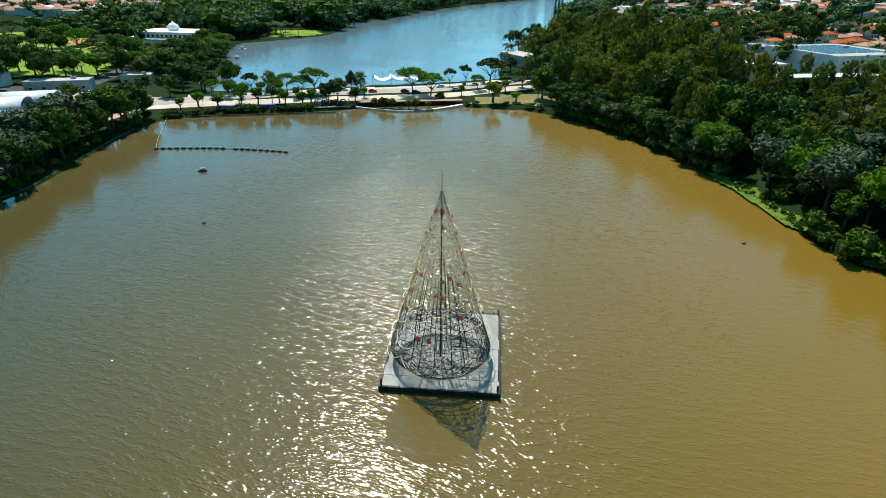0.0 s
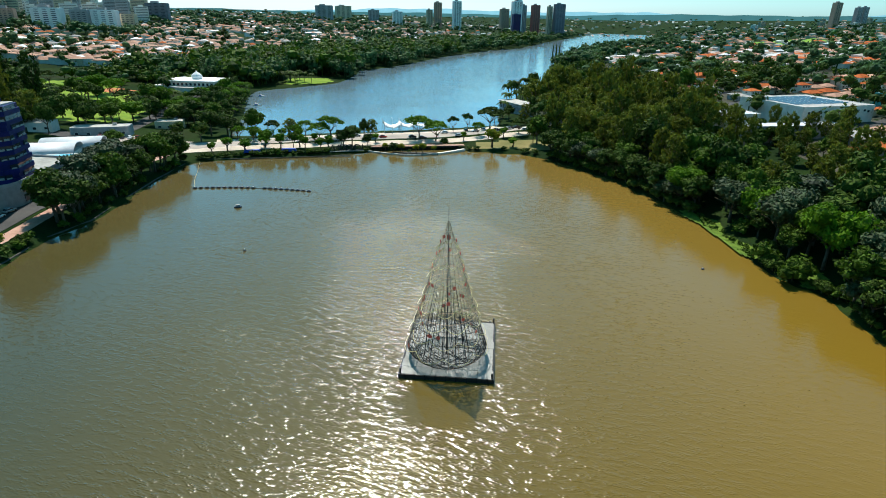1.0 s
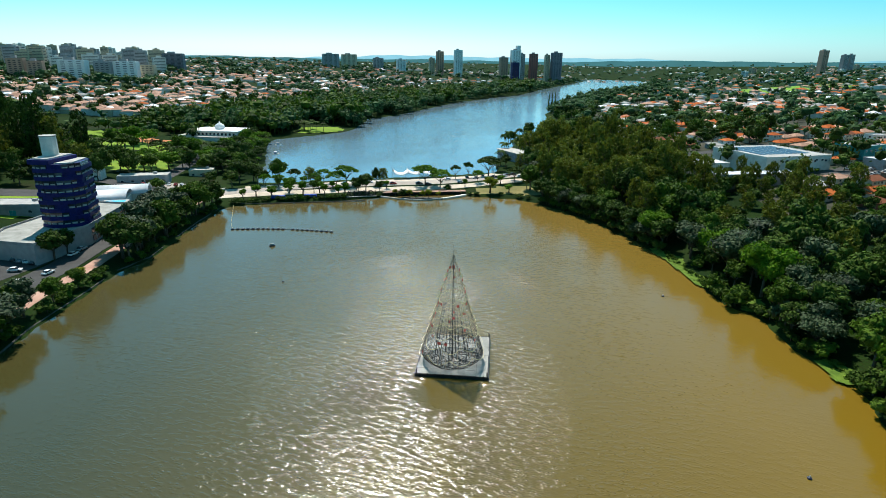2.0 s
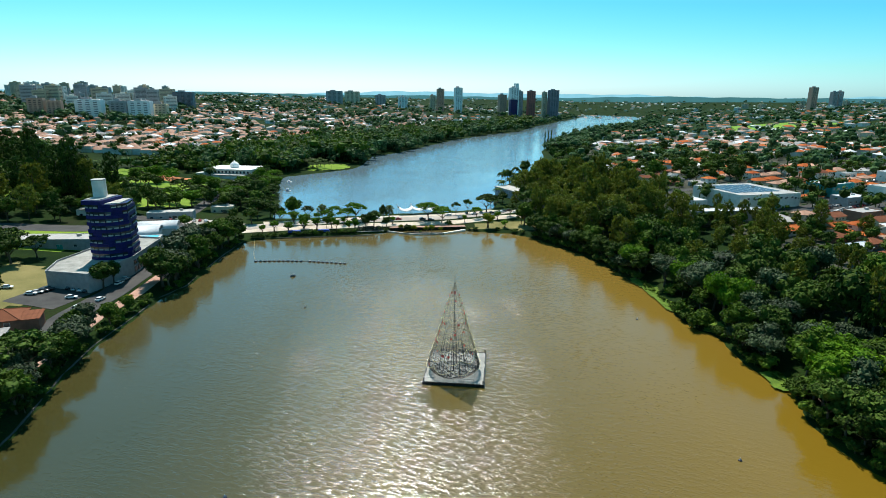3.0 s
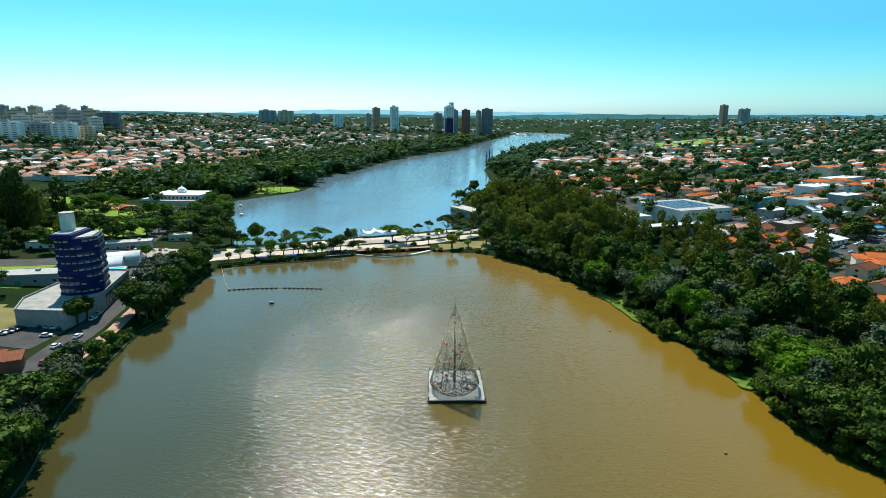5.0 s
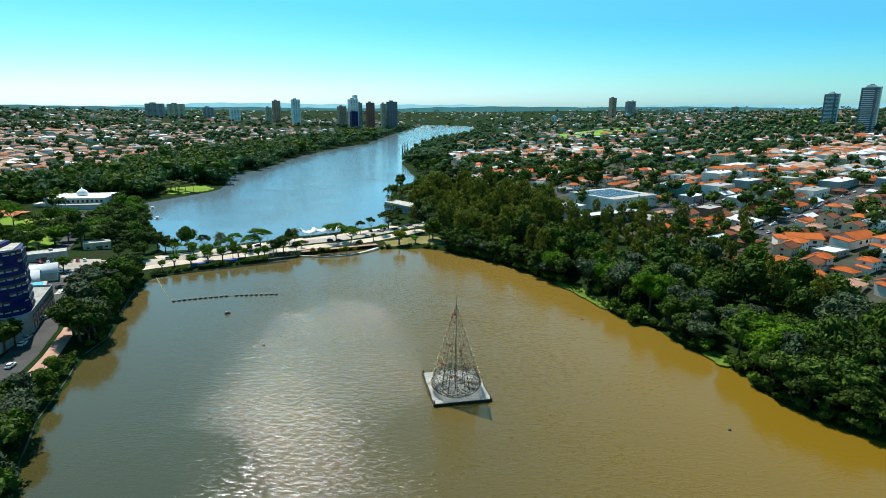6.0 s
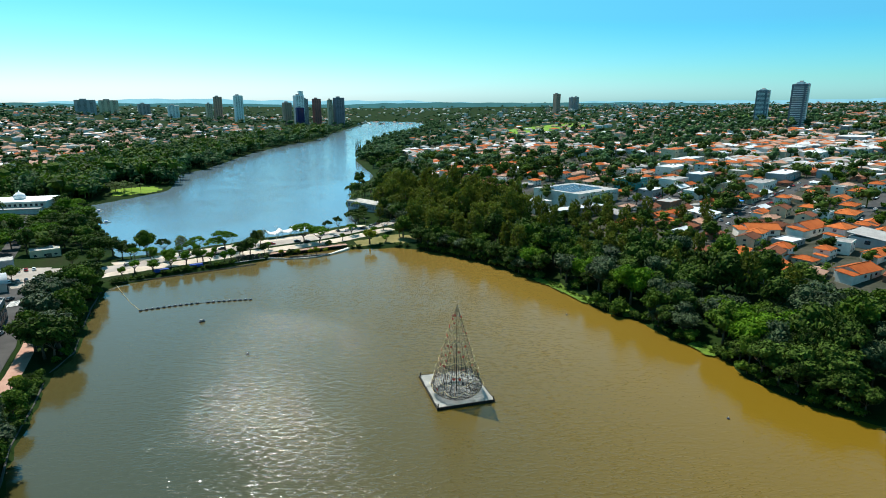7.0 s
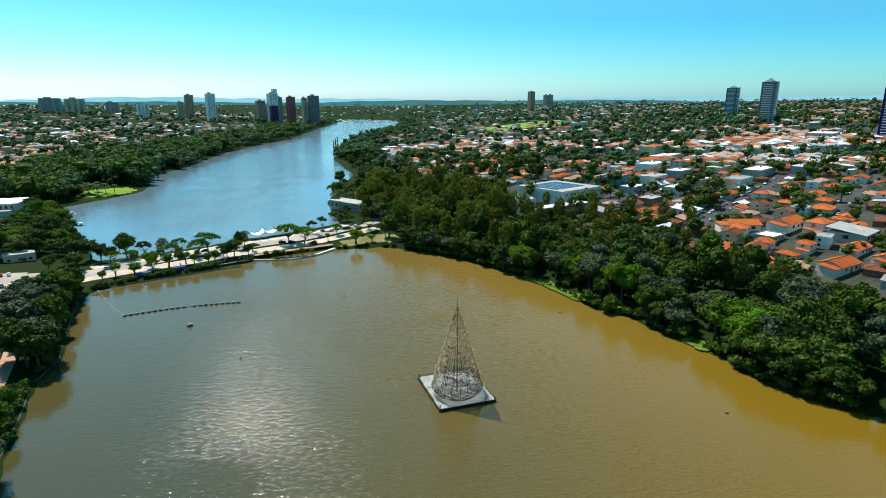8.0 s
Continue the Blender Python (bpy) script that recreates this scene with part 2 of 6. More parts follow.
# the breeze: gusty in the open, still along the banks and in the lee of the raft
sheltered = n.new("ShaderNodeAttribute")
sheltered.attribute_name = "open_water"
raft_gap = n.new("ShaderNodeVectorMath")
raft_gap.operation = "DISTANCE"
raft_gap.inputs[1].default_value = (1.0, 61.0, 0.0)
l.new(geo.outputs["Position"], raft_gap.inputs[0])
breeze = math_node("MULTIPLY", sheltered.outputs["Fac"], span_node(raft_gap.outputs["Value"], 6.0, 8.5, 0.12))
gusts = math_node("MULTIPLY", breeze, span_node(noise_node(0.03, 4), 0.32, 0.68, 0.55, 1.25))
flecks = span_node(noise_node(0.7, 1, True, 31), 0.42, 0.64, 0.0, 1.0, True)     # steep little wavelets in scattered flecks
swell = math_node("MULTIPLY", noise_node(0.25, 1, True), 0.035)
chop = math_node("MULTIPLY", math_node("MULTIPLY", noise_node(2.1, 0.6, True, 7), 0.074), gusts)
steep = math_node("MULTIPLY", math_node("MULTIPLY", noise_node(3.0, 0, True, 13), flecks), math_node("MULTIPLY", gusts, 0.125))
ripple = n.new("ShaderNodeBump")
ripple.inputs["Strength"].default_value, ripple.inputs["Distance"].default_value = 1.0, 1.0
l.new(math_node("ADD", math_node("ADD", swell, chop), steep), ripple.inputs["Height"])
l.new(ripple.outputs[0], silt.inputs["Normal"])

# the ground: grass, dry earth and leaf litter in patches
ground_look = bpy.data.materials.new("grass_and_earth")
ground_look.use_nodes = True
n, l = ground_look.node_tree.nodes, ground_look.node_tree.links
soil = n["Principled BSDF"]
geo = n.new("ShaderNodeNewGeometry")
patch, speck = n.new("ShaderNodeTexNoise"), n.new("ShaderNodeTexNoise")
patch.inputs["Scale"].default_value, patch.inputs["Detail"].default_value = 0.03, 6
speck.inputs["Scale"].default_value, speck.inputs["Detail"].default_value = 1.4, 4
for tex in (patch, speck):
    l.new(geo.outputs["Position"], tex.inputs["Vector"])
blend = n.new("ShaderNodeValToRGB")
blend.color_ramp.elements[0].position, blend.color_ramp.elements[0].color = 0.34, (0.012, 0.030, 0.009, 1)
blend.color_ramp.elements[1].position, blend.color_ramp.elements[1].color = 0.72, (0.030, 0.040, 0.016, 1)
mid = blend.color_ramp.elements.new(0.52)
mid.color = (0.022, 0.046, 0.010, 1)
l.new(patch.outputs["Fac"], blend.inputs[0])
shade = n.new("ShaderNodeMixRGB")
shade.blend_type = "MULTIPLY"
shade.inputs[0].default_value = 0.7
l.new(blend.outputs[0], shade.inputs[1])
l.new(speck.outputs["Color"], shade.inputs[2])
l.new(shade.outputs[0], soil.inputs["Base Color"])
soil.inputs["Roughness"].default_value, soil.inputs["Specular IOR Level"].default_value = 0.95, 0.03
rough_ground = n.new("ShaderNodeBump")
rough_ground.inputs["Distance"].default_value = 0.15
l.new(speck.outputs["Fac"], rough_ground.inputs["Height"])
l.new(rough_ground.outputs[0], soil.inputs["Normal"])
M["lawn"] = surface("sunlit_lawn", (0.09, 0.17, 0.012), (0.19, 0.27, 0.025), 0.08, 0.95, fine=2)
M["bank_grass"] = surface("rough_bank_grass", (0.035, 0.075, 0.010), (0.13, 0.20, 0.022), 0.5, 0.95, fine=4)
# yard colour darkened to hold the shade between houses
M["yard"] = surface("dusty_shaded_yards", (0.010, 0.018, 0.006), (0.075, 0.070, 0.055), 0.06, 0.95, fine=0.4)
M["dry_grass"] = surface("dry_grass", (0.10, 0.10, 0.03), (0.24, 0.20, 0.08), 0.08, 0.95, fine=2)
M["pale_road"] = surface("sun_bleached_road", (0.25, 0.22, 0.19), (0.40, 0.35, 0.31), 0.1, 0.9, fine=3)
M["awning"] = surface("bright_blue_sheet", (0.02, 0.16, 0.50), (0.05, 0.28, 0.70), 0.5, 0.6, bump=0.1)
M["solar"] = surface("solar_cells", (0.030, 0.055, 0.085), (0.070, 0.110, 0.150), 0.8, 0.25, bump=0)
M["kerb"] = surface("stained_kerb", (0.035, 0.033, 0.028), (0.10, 0.095, 0.085), 0.6, 0.9)
M["field"] = surface("bright_field", (0.10, 0.20, 0.015), (0.17, 0.28, 0.03), 0.02, 0.95, fine=1)


# ---- building tools ----
def edge_gap(x, y, poly):
    """shore_distance for one point."""
    best, within = 1e18, False
    ax, ay = poly[-1]
    for bx, by in poly:
        dx, dy = bx - ax, by - ay
        k = min(1.0, max(0.0, ((x - ax) * dx + (y - ay) * dy) / (dx * dx + dy * dy)))
        best = min(best, (x - ax - k * dx) ** 2 + (y - ay - k * dy) ** 2)
        if (ay > y) != (by > y) and x < ax + (y - ay) * dx / dy:
            within = not within
        ax, ay = bx, by
    return -math.sqrt(best) if within else math.sqrt(best)


def lake_gap(x, y):
    return min(edge_gap(x, y, LOWER_LAKE), edge_gap(x, y, UPPER_LAKE))


def height(x, y):
    """land_height for one point."""
    d = lake_gap(x, y)
    d += 0.9 * math.sin(x * 0.31 + y * 0.17) * math.sin(y * 0.27 - x * 0.11) + 0.4 * math.sin(x * 0.83 + 1.3) * math.sin(y * 0.71)
    if d <= 0:
        return max(-2.5, 0.35 * d)
    far = min(1.0, max(0.0, (d - 500) / 1500))
    return (0.9 * min(1.0, d / 1.5) + 86 * (1 - math.exp(-max(d - 4, 0) / 1200))
            + far * (5 * math.sin(x / 410 + 1) * math.sin(y / 530) + 4 * math.sin(x / 170 + y / 230)))


def hang(name, data, parent):
    ob = new(name, data)
    ob.parent = parent
    return ob


class Soup:
    """Collects faces for one mesh."""

    def __init__(self):
        self.v, self.f, self.count = [], [], 0

    def add(self, verts, faces):
        k = self.count
        self.v.append(np.asarray(verts, float).reshape(-1, 3))
        self.f.extend([tuple(int(i) + k for i in face) for face in faces])
        self.count += len(self.v[-1])
        return self

    def prism(self, outline, z0, z1, taper=1.0):
        c = np.mean(outline, axis=0)
        low = [(x, y, z0) for x, y in outline]
        top = [(c[0] + (x - c[0]) * taper, c[1] + (y - c[1]) * taper, z1) for x, y in outline]
        k = len(outline)
        return self.add(low + top, [tuple(range(k))[::-1], tuple(range(k, 2 * k))] + [(i, (i + 1) % k, (i + 1) % k + k, i + k) for i in range(k)])

    def box(self, x, y, z0, sx, sy, high, turn=0.0):
        c, s = math.cos(turn), math.sin(turn)
        outline = [(x + c * a * sx / 2 - s * b * sy / 2, y + s * a * sx / 2 + c * b * sy / 2) for a, b in ((-1, -1), (1, -1), (1, 1), (-1, 1))]
        return self.prism(outline, z0, z0 + high)

    def tube(self, points, radii, sides=5):
        points = [Vector(p) for p in points]
        verts, faces = [], []
        for i, p in enumerate(points):
            way = (points[min(i + 1, len(points) - 1)] - points[max(i - 1, 0)]).normalized()
            u = way.orthogonal().normalized()
            w = way.cross(u)
            r = radii[i] if isinstance(radii, (list, tuple)) else radii
            verts += [p + r * (math.cos(2 * math.pi * j / sides) * u + math.sin(2 * math.pi * j / sides) * w) for j in range(sides)]
        for i in range(len(points) - 1):
            faces += [(i * sides + j, i * sides + (j + 1) % sides, (i + 1) * sides + (j + 1) % sides, (i + 1) * sides + j) for j in range(sides)]
        faces += [tuple(range(sides))[::-1], tuple(range((len(points) - 1) * sides, len(points) * sides))]
        return self.add([tuple(v) for v in verts], faces)

    def ball(self, c, r, rings=5, sides=8):
        verts, faces = [], []
        for i in range(rings + 1):
            a = math.pi * i / rings
            for j in range(sides):
                b = 2 * math.pi * j / sides
                verts.append((c[0] + r[0] * math.sin(a) * math.cos(b), c[1] + r[1] * math.sin(a) * math.sin(b), c[2] + r[2] * math.cos(a)))
        for i in range(rings):
            faces += [(i * sides + j, (i + 1) * sides + j, (i + 1) * sides + (j + 1) % sides, i * sides + (j + 1) % sides) for j in range(sides)]
        return self.add(verts, faces)

    def mesh(self, name, material, smooth=False):
        data = bpy.data.meshes.new(name)
        verts = np.concatenate(self.v) if self.v else np.zeros((0, 3))
        data.from_pydata(verts.tolist(), [], self.f)
        data.materials.append(material)
        if smooth:
            data.polygons.foreach_set("use_smooth", [True] * len(data.polygons))
        data.update()
        return data

    def thing(self, name, material, label, category, group="", kind="", smooth=False):
        return tagged(new(name, self.mesh(name, material, smooth)), label, category, group, kind)

    def part(self, name, material, parent, label="", smooth=False):
        return tagged(hang(name, self.mesh(name, material, smooth), parent), label)


def base(name, label, category, m=None, group="", kind=""):
    """The Empty of a thing with parts."""
    ob = tagged(new(name), label, category, group, kind)
    ob.empty_display_size = 0.3
    if m is not None:
        ob.matrix_basis = m
    return ob


def at(x, y, z=None, turn=0.0, size=1.0, tall=None):
    """Pose of a thing on the ground: degrees of turn, size, and stretch in height."""
    z = height(x, y) if z is None else z
    return pose(x, y, z, 0, 0, turn) @ Matrix.Diagonal((size, size, tall or size, 1))


def ribbon(points, width, lift, step=3.0):
    """A strip laid over the ground along a line."""
    soup, line = Soup(), []
    for (ax, ay), (bx, by) in zip(points, points[1:]):
        k = max(1, int(math.hypot(bx - ax, by - ay) / step))
        line += [(ax + (bx - ax) * i / k, ay + (by - ay) * i / k) for i in range(k)]
    line.append(points[-1])
    verts, faces, lanes = [], [], max(2, int(width / 4) + 1)
    for i, (x, y) in enumerate(line):
        ax, ay = line[max(i - 1, 0)]
        bx, by = line[min(i + 1, len(line) - 1)]
        k = math.hypot(bx - ax, by - ay)
        nx, ny = -(by - ay) / k, (bx - ax) / k
        for j in range(lanes):
            o = (j / (lanes - 1) - 0.5) * width
            verts.append((x + nx * o, y + ny * o))
    tops = land_height([v[0] for v in verts], [v[1] for v in verts])
    verts = [(x, y, max(z, 0.5) + lift) for (x, y), z in zip(verts, tops)]
    for i in range(len(line) - 1):
        faces += [(i * lanes + j, (i + 1) * lanes + j, (i + 1) * lanes + j + 1, i * lanes + j + 1) for j in range(lanes - 1)]
    top = len(verts)
    soup.add(verts + [(x, y, z - 0.5) for x, y, z in verts], [])
    soup.f += [f[::-1] for f in faces]
    edge = [i * lanes for i in range(len(line))]
    for a, b in zip(edge, edge[1:]):
        soup.f.append((a, b, b + top, a + top))
        soup.f.append((b + lanes - 1, a + lanes - 1, a + lanes - 1 + top, b + lanes - 1 + top))
    return soup


def patch_of(outline, lift, cell=4.0):
    """A patch laid over the ground inside an outline."""
    xs, ys = [p[0] for p in outline], [p[1] for p in outline]
    gx, gy = np.arange(min(xs), max(xs) + cell, cell), np.arange(min(ys), max(ys) + cell, cell)
    px, py = np.meshgrid(gx, gy)
    keep = shore_distance(px, py, list(outline)) < cell * 0.5
    z = np.maximum(land_height(px, py), 0.5) + lift
    soup = Soup()
    k = len(gx)
    faces = [(j * k + i, j * k + i + 1, (j + 1) * k + i + 1, (j + 1) * k + i) for j in range(len(gy) - 1) for i in range(k - 1)
             if keep[j, i] and keep[j, i + 1] and keep[j + 1, i] and keep[j + 1, i + 1]]
    return soup.add(np.stack([px.ravel(), py.ravel(), z.ravel()], 1), faces)


def inside(x, y, outline):
    return edge_gap(x, y, outline) < 0


# ---- ground and water ----
def spread(lo, hi, fine_lo, fine_hi, fine, grow):
    line, step, v = list(np.arange(fine_lo, fine_hi + 0.1, fine)), fine, fine_hi
    while v < hi:
        step *= grow
        v += step
        line.append(min(v, hi))
    step, v = fine, fine_lo
    while v > lo:
        step *= grow
        v -= step
        line.insert(0, max(v, lo))
    return np.array(line)


gx, gy = spread(-5200, 5200, -240, 300, 3.4, 1.08), spread(-1500, 5600, 0, 340, 3.4, 1.05)
px, py = np.meshgrid(gx, gy)
pz = land_height(px, py)
k = len(gx)
ground = Soup().add(np.stack([px.ravel(), py.ravel(), pz.ravel()], 1),
                    [(j * k + i, j * k + i + 1, (j + 1) * k + i + 1, (j + 1) * k + i) for j in range(len(gy) - 1) for i in range(k - 1)])
ground.thing("ground", ground_look, "grassy valley slopes with dry earth patches round the lakes", "ground", kind="structure", smooth=True)
wx, wy = spread(-1200, 1800, -130, 130, 6.0, 1.25), spread(-1500, 3200, -20, 330, 6.0, 1.25)
px, py = np.meshgrid(wx, wy)
k = len(wx)
sheet = Soup().add(np.stack([px.ravel(), py.ravel(), 0 * px.ravel()], 1),
                   [(j * k + i, j * k + i + 1, (j + 1) * k + i + 1, (j + 1) * k + i) for j in range(len(wy) - 1) for i in range(k - 1)])
water = sheet.thing("water", water_look, "rippled brown lake water mirroring the sky, with sky tint painted in upstream", "water", kind="structure")
out = np.clip((-np.minimum(shore_distance(px.ravel(), py.ravel(), LOWER_LAKE), shore_distance(px.ravel(), py.ravel(), UPPER_LAKE)) - 8) / 60, 0, 1)
out = np.where(py.ravel() > 275, 0.85 * out, out * np.clip((260 - py.ravel()) / 110, 0.12, 1))
water.data.attributes.new("open_water", "FLOAT", "POINT").data.foreach_set("value", (0.06 + 0.94 * out).astype(np.float32))


# ---- the raft and the tree frame on it ----
RAFT = pose(2.5, 77.2, 0, 0, 0, -5.6)
raft = base("raft", "pale grey square raft with dark edges, afloat on the lake", "raft", RAFT)
RW, RD = 17.0, 20.7
for i in range(8):
    for j in range(6):
        x, y = -RW / 2 + (j + 0.5) * RW / 6, -RD / 2 + (i + 0.5) * RD / 8
        Soup().box(x, y, 0.55, RW / 6 - 0.05, RD / 8 - 0.05, 0.22 + 0.015 * ((i * 7 + j * 3) % 4)).part("deck_panel", M["raft_deck"], raft)
for x, y, sx, sy in ((0, -RD / 2, RW + 0.4, 0.35), (0, RD / 2, RW + 0.4, 0.35), (-RW / 2, 0, 0.35, RD - 0.4), (RW / 2, 0, 0.35, RD - 0.4)):
    Soup().box(x, y, -0.25, sx, sy, 1.05).part("edge_beam", M["raft_side"], raft, "dark wet edge beam")
Soup().box(0, 0, -0.3, RW - 0.5, RD - 0.5, 0.82).part("float_body", M["raft_side"], raft)
for x in (-1, 1):
    for y in (-1, 1):
        Soup().tube([(x * (RW / 2 - 0.2), y * (RD / 2 - 0.2), 0.5), (x * (RW / 2 - 0.2), y * (RD / 2 - 0.2), 1.9)], 0.16, 8).part("mooring_post", M["raft_side"], raft)
for i in range(9):
    x = -RW / 2 + 1 + i * (RW - 2) / 8
    for y in (-RD / 2 - 0.2, RD / 2 + 0.2):
        Soup().tube([(x, y, -0.1), (x, y, 0.98)], 0.14, 6).part("fender", M["tyre"], raft)

tree = base("christmas_tree_frame", "tall bare wire Christmas tree frame with red flowers", "christmas tree", RAFT @ pose(-0.5, -2.7, 0))
TZ, TH = 0.85, 28.6
def tree_radius(z):
    """Radius of the frame z metres above the deck: a low bowl that swells to 7.6 m, then a cone."""
    if z < 2.4:
        return 5.5 + 2.05 * math.sin(z / 2.4 * math.pi / 2)
    return 7.43 * (1 - (z - 2.4) / (TH - 1.6 - 2.4)) ** 1.04 + 0.12 if z < TH - 1.6 else 0.12

def ring_points(z, r, count=36):
    return [(r * math.cos(2 * math.pi * i / count), r * math.sin(2 * math.pi * i / count), TZ + z) for i in range(count + 1)]

Soup().tube([(0, 0, TZ), (0, 0, TZ + 20), (0, 0, TZ + TH + 1.1)], [0.17, 0.09, 0.04], 8).part("mast", M["steel_dark"], tree)
for dx, dz in ((-1.0, -0.1), (1.0, 0.6)):
    Soup().tube([(0, 0, TZ + TH - 0.4), (dx * 0.7, 0.2, TZ + TH - 0.4 + dz)], 0.025, 4).part("star_arm", M["steel_rust"], tree)
for i in range(48):
    a = 2 * math.pi * i / 48
    zs = [0, 0.5, 1.1, 1.7, 2.4, 4, 8, 12, 16, 20, 24, TH - 1.7]
    Soup().tube([(tree_radius(z) * math.cos(a), tree_radius(z) * math.sin(a), TZ + z) for z in (zs if i % 2 == 0 else zs[:9])], [0.042, 0.042, 0.042, 0.042, 0.042, 0.04, 0.038, 0.034, 0.03, 0.026, 0.022, 0.016][:12 if i % 2 == 0 else 9], 4).part("rib", M["steel_dark" if i % 4 == 0 else "steel_rust"], tree)
for z in (0.1, 0.8, 1.6, 2.4, 3.2, 4.2, 5.4, 7.2):
    Soup().tube(ring_points(z, tree_radius(z)), 0.036, 4).part("ring", M["steel_dark"], tree)
for z in (9.2, 11.2, 13.2, 15.2, 17.2, 19.2, 21.2, 23.2, 25.0):
    Soup().tube(ring_points(z, tree_radius(z), 28), 0.045, 4).part("ring", M["steel_rust"], tree)
for i in range(10):
    a = 2 * math.pi * (i + 0.3) / 10
    top = 9.5 + 3.0 * (i % 3)
    Soup().tube([(4.3 * math.cos(a), 4.3 * math.sin(a), TZ), (3.5 * math.cos(a), 3.5 * math.sin(a), TZ + top * 0.5), ((3.0 - top * 0.06) * math.cos(a), (3.0 - top * 0.06) * math.sin(a), TZ + top)], [0.085, 0.07, 0.04], 5).part("inner_post", M["steel_dark"], tree)
for z in (3.5, 7, 11, 15, 19):
    Soup().tube(ring_points(z, 4.0 - z * 0.16, 16), 0.035, 4).part("inner_ring", M["steel_dark"], tree)
rng = random.Random(4)
for i in range(290):                                   # criss-cross wires of the bowl
    a, za = rng.uniform(0, 2 * math.pi), rng.uniform(0, 3.4)
    b, zb = a + rng.choice((-1, 1)) * rng.uniform(0.3, 1.0), za + rng.uniform(0.8, 3.4)
    line = [(tree_radius(za + (zb - za) * k / 4) * math.cos(a + (b - a) * k / 4), tree_radius(za + (zb - za) * k / 4) * math.sin(a + (b - a) * k / 4), TZ + za + (zb - za) * k / 4) for k in range(5)]
    Soup().tube(line, 0.033, 3).part("brace_wire", M["steel_dark"], tree)
for i in range(60):                                   # spokes to the mast
    a, z = rng.uniform(0, 6.28), rng.uniform(0.2, 2.6) if i % 3 else rng.uniform(3, 10)
    Soup().tube([(tree_radius(z) * math.cos(a), tree_radius(z) * math.sin(a), TZ + z), (1.8 * math.cos(a), 1.8 * math.sin(a + 0.3), TZ + z + rng.uniform(-0.15, 0.5))], 0.04, 3).part("spoke", M["steel_dark"], tree)
for i in range(8):                                    # scalloped light hoses, tier by tier
    z = 3.4 + i * 2.75
    for j in range(8):
        a0 = 2 * math.pi * (j + 0.5 * (i % 2)) / 8
        line = []
        for k in range(9):
            a, drop = a0 + 2 * math.pi / 8 * k / 8, 1.1 * math.sin(math.pi * k / 8)
            r = tree_radius(z - drop) + 0.16 + 0.4 * math.sin(math.pi * k / 8)
            line.append((r * math.cos(a), r * math.sin(a), TZ + z - drop))
        Soup().tube(line, 0.055, 4).part("light_hose", M["hose"], tree)
for i in range(38):                                   # red flowers
    z = rng.choice((3.2, 7.0, 10.0, 13.0, 15.6, 18.1, 20.6, 23.2, 23.6))
    a = rng.uniform(0, 2 * math.pi)
    r, flower = tree_radius(z) + 0.15, Soup()
    for k in range(6):
        t = 2 * math.pi * k / 6
        c = Vector((r * math.cos(a), r * math.sin(a), TZ + z))
        u, w, o = Vector((-math.sin(a), math.cos(a), 0)), Vector((0, 0, 1)), Vector((math.cos(a), math.sin(a), 0))
        tip = c + 0.40 * (math.cos(t) * u + math.sin(t) * w) + 0.1 * o
        side = 0.18 * (-math.sin(t) * u + math.cos(t) * w)
        mid = c + 0.27 * (math.cos(t) * u + math.sin(t) * w) + 0.14 * o
        flower.add([c, mid + side, tip, mid - side, c + 0.1 * o], [(0, 1, 4), (1, 2, 4), (2, 3, 4), (3, 0, 4), (0, 3, 2, 1)])
    flower.part("red_flower", M["red_paint"], tree)

# ---- floats on the water ----
def small_float(name, label, x, y, size):
    ob = base(name, label, "buoy", pose(x, y, 0))
    Soup().tube([(0, 0, -0.3 * size), (0, 0, 0.1 * size), (0, 0, 0.35 * size), (0, 0, 0.5 * size)], [0.5 * size, 0.62 * size, 0.55 * size, 0.2 * size], 10).part("hull", M["float"], ob)
    Soup().tube([(0, 0, 0.5 * size), (0, 0, 0.95 * size)], [0.14 * size, 0.10 * size], 6).part("cap", M["canvas"], ob)

for x, y in ((-54.0, 127.3), (69.5, 117.7), (65.2, 33.7), (-45, 20)):
    small_float("marker_buoy", "small dark marker buoy on the lake", x, y, 0.7)
pump = base("aerator_float", "dark float with a pale pump housing on the lake", "buoy", pose(-68.6, 165.9, 0, 0, 0, 20) @ Matrix.Scale(0.78, 4))
Soup().prism([(-1.4, -0.9), (1.4, -0.9), (1.7, 0), (1.4, 0.9), (-1.4, 0.9), (-1.7, 0)], -0.3, 0.55, 0.92).part("hull", M["float"], pump)
Soup().box(0, 0, 0.55, 1.7, 1.0, 0.7).part("housing", M["wall_grey"], pump)
boom = base("float_boom", "line of dark floats on a rope across the water", "float line", pose(0, 0, 0))
for i in range(21):
    k = i / 20
    x, y = -92.3 + 43.5 * k, 188.5 - 2.6 * k + 2.2 * math.sin(math.pi * k)
    if i != 11:
        Soup().box(x, y, -0.2, 1.35, 0.85, 0.62, 0.05 * math.sin(i * 2.3)).part("float", M["float"], boom)
        Soup().box(x, y, 0.42, 0.5, 0.4, 0.25).part("cleat", M["wall_grey"], boom)
Soup().tube([(-92.3 + 43.5 * k / 20, 188.5 - 2.6 * k / 20 + 2.2 * math.sin(math.pi * k / 20), 0.12) for k in range(21)], 0.09, 4).part("rope", M["float"], boom)
Soup().tube([(-92.3, 188.5, 0.1), (-97, 200, 0.12), (-101, 213, 0.2), (-106, 229, 0.9)], 0.06, 5).part("hose", M["hose"], boom, "pale hose to the bank")


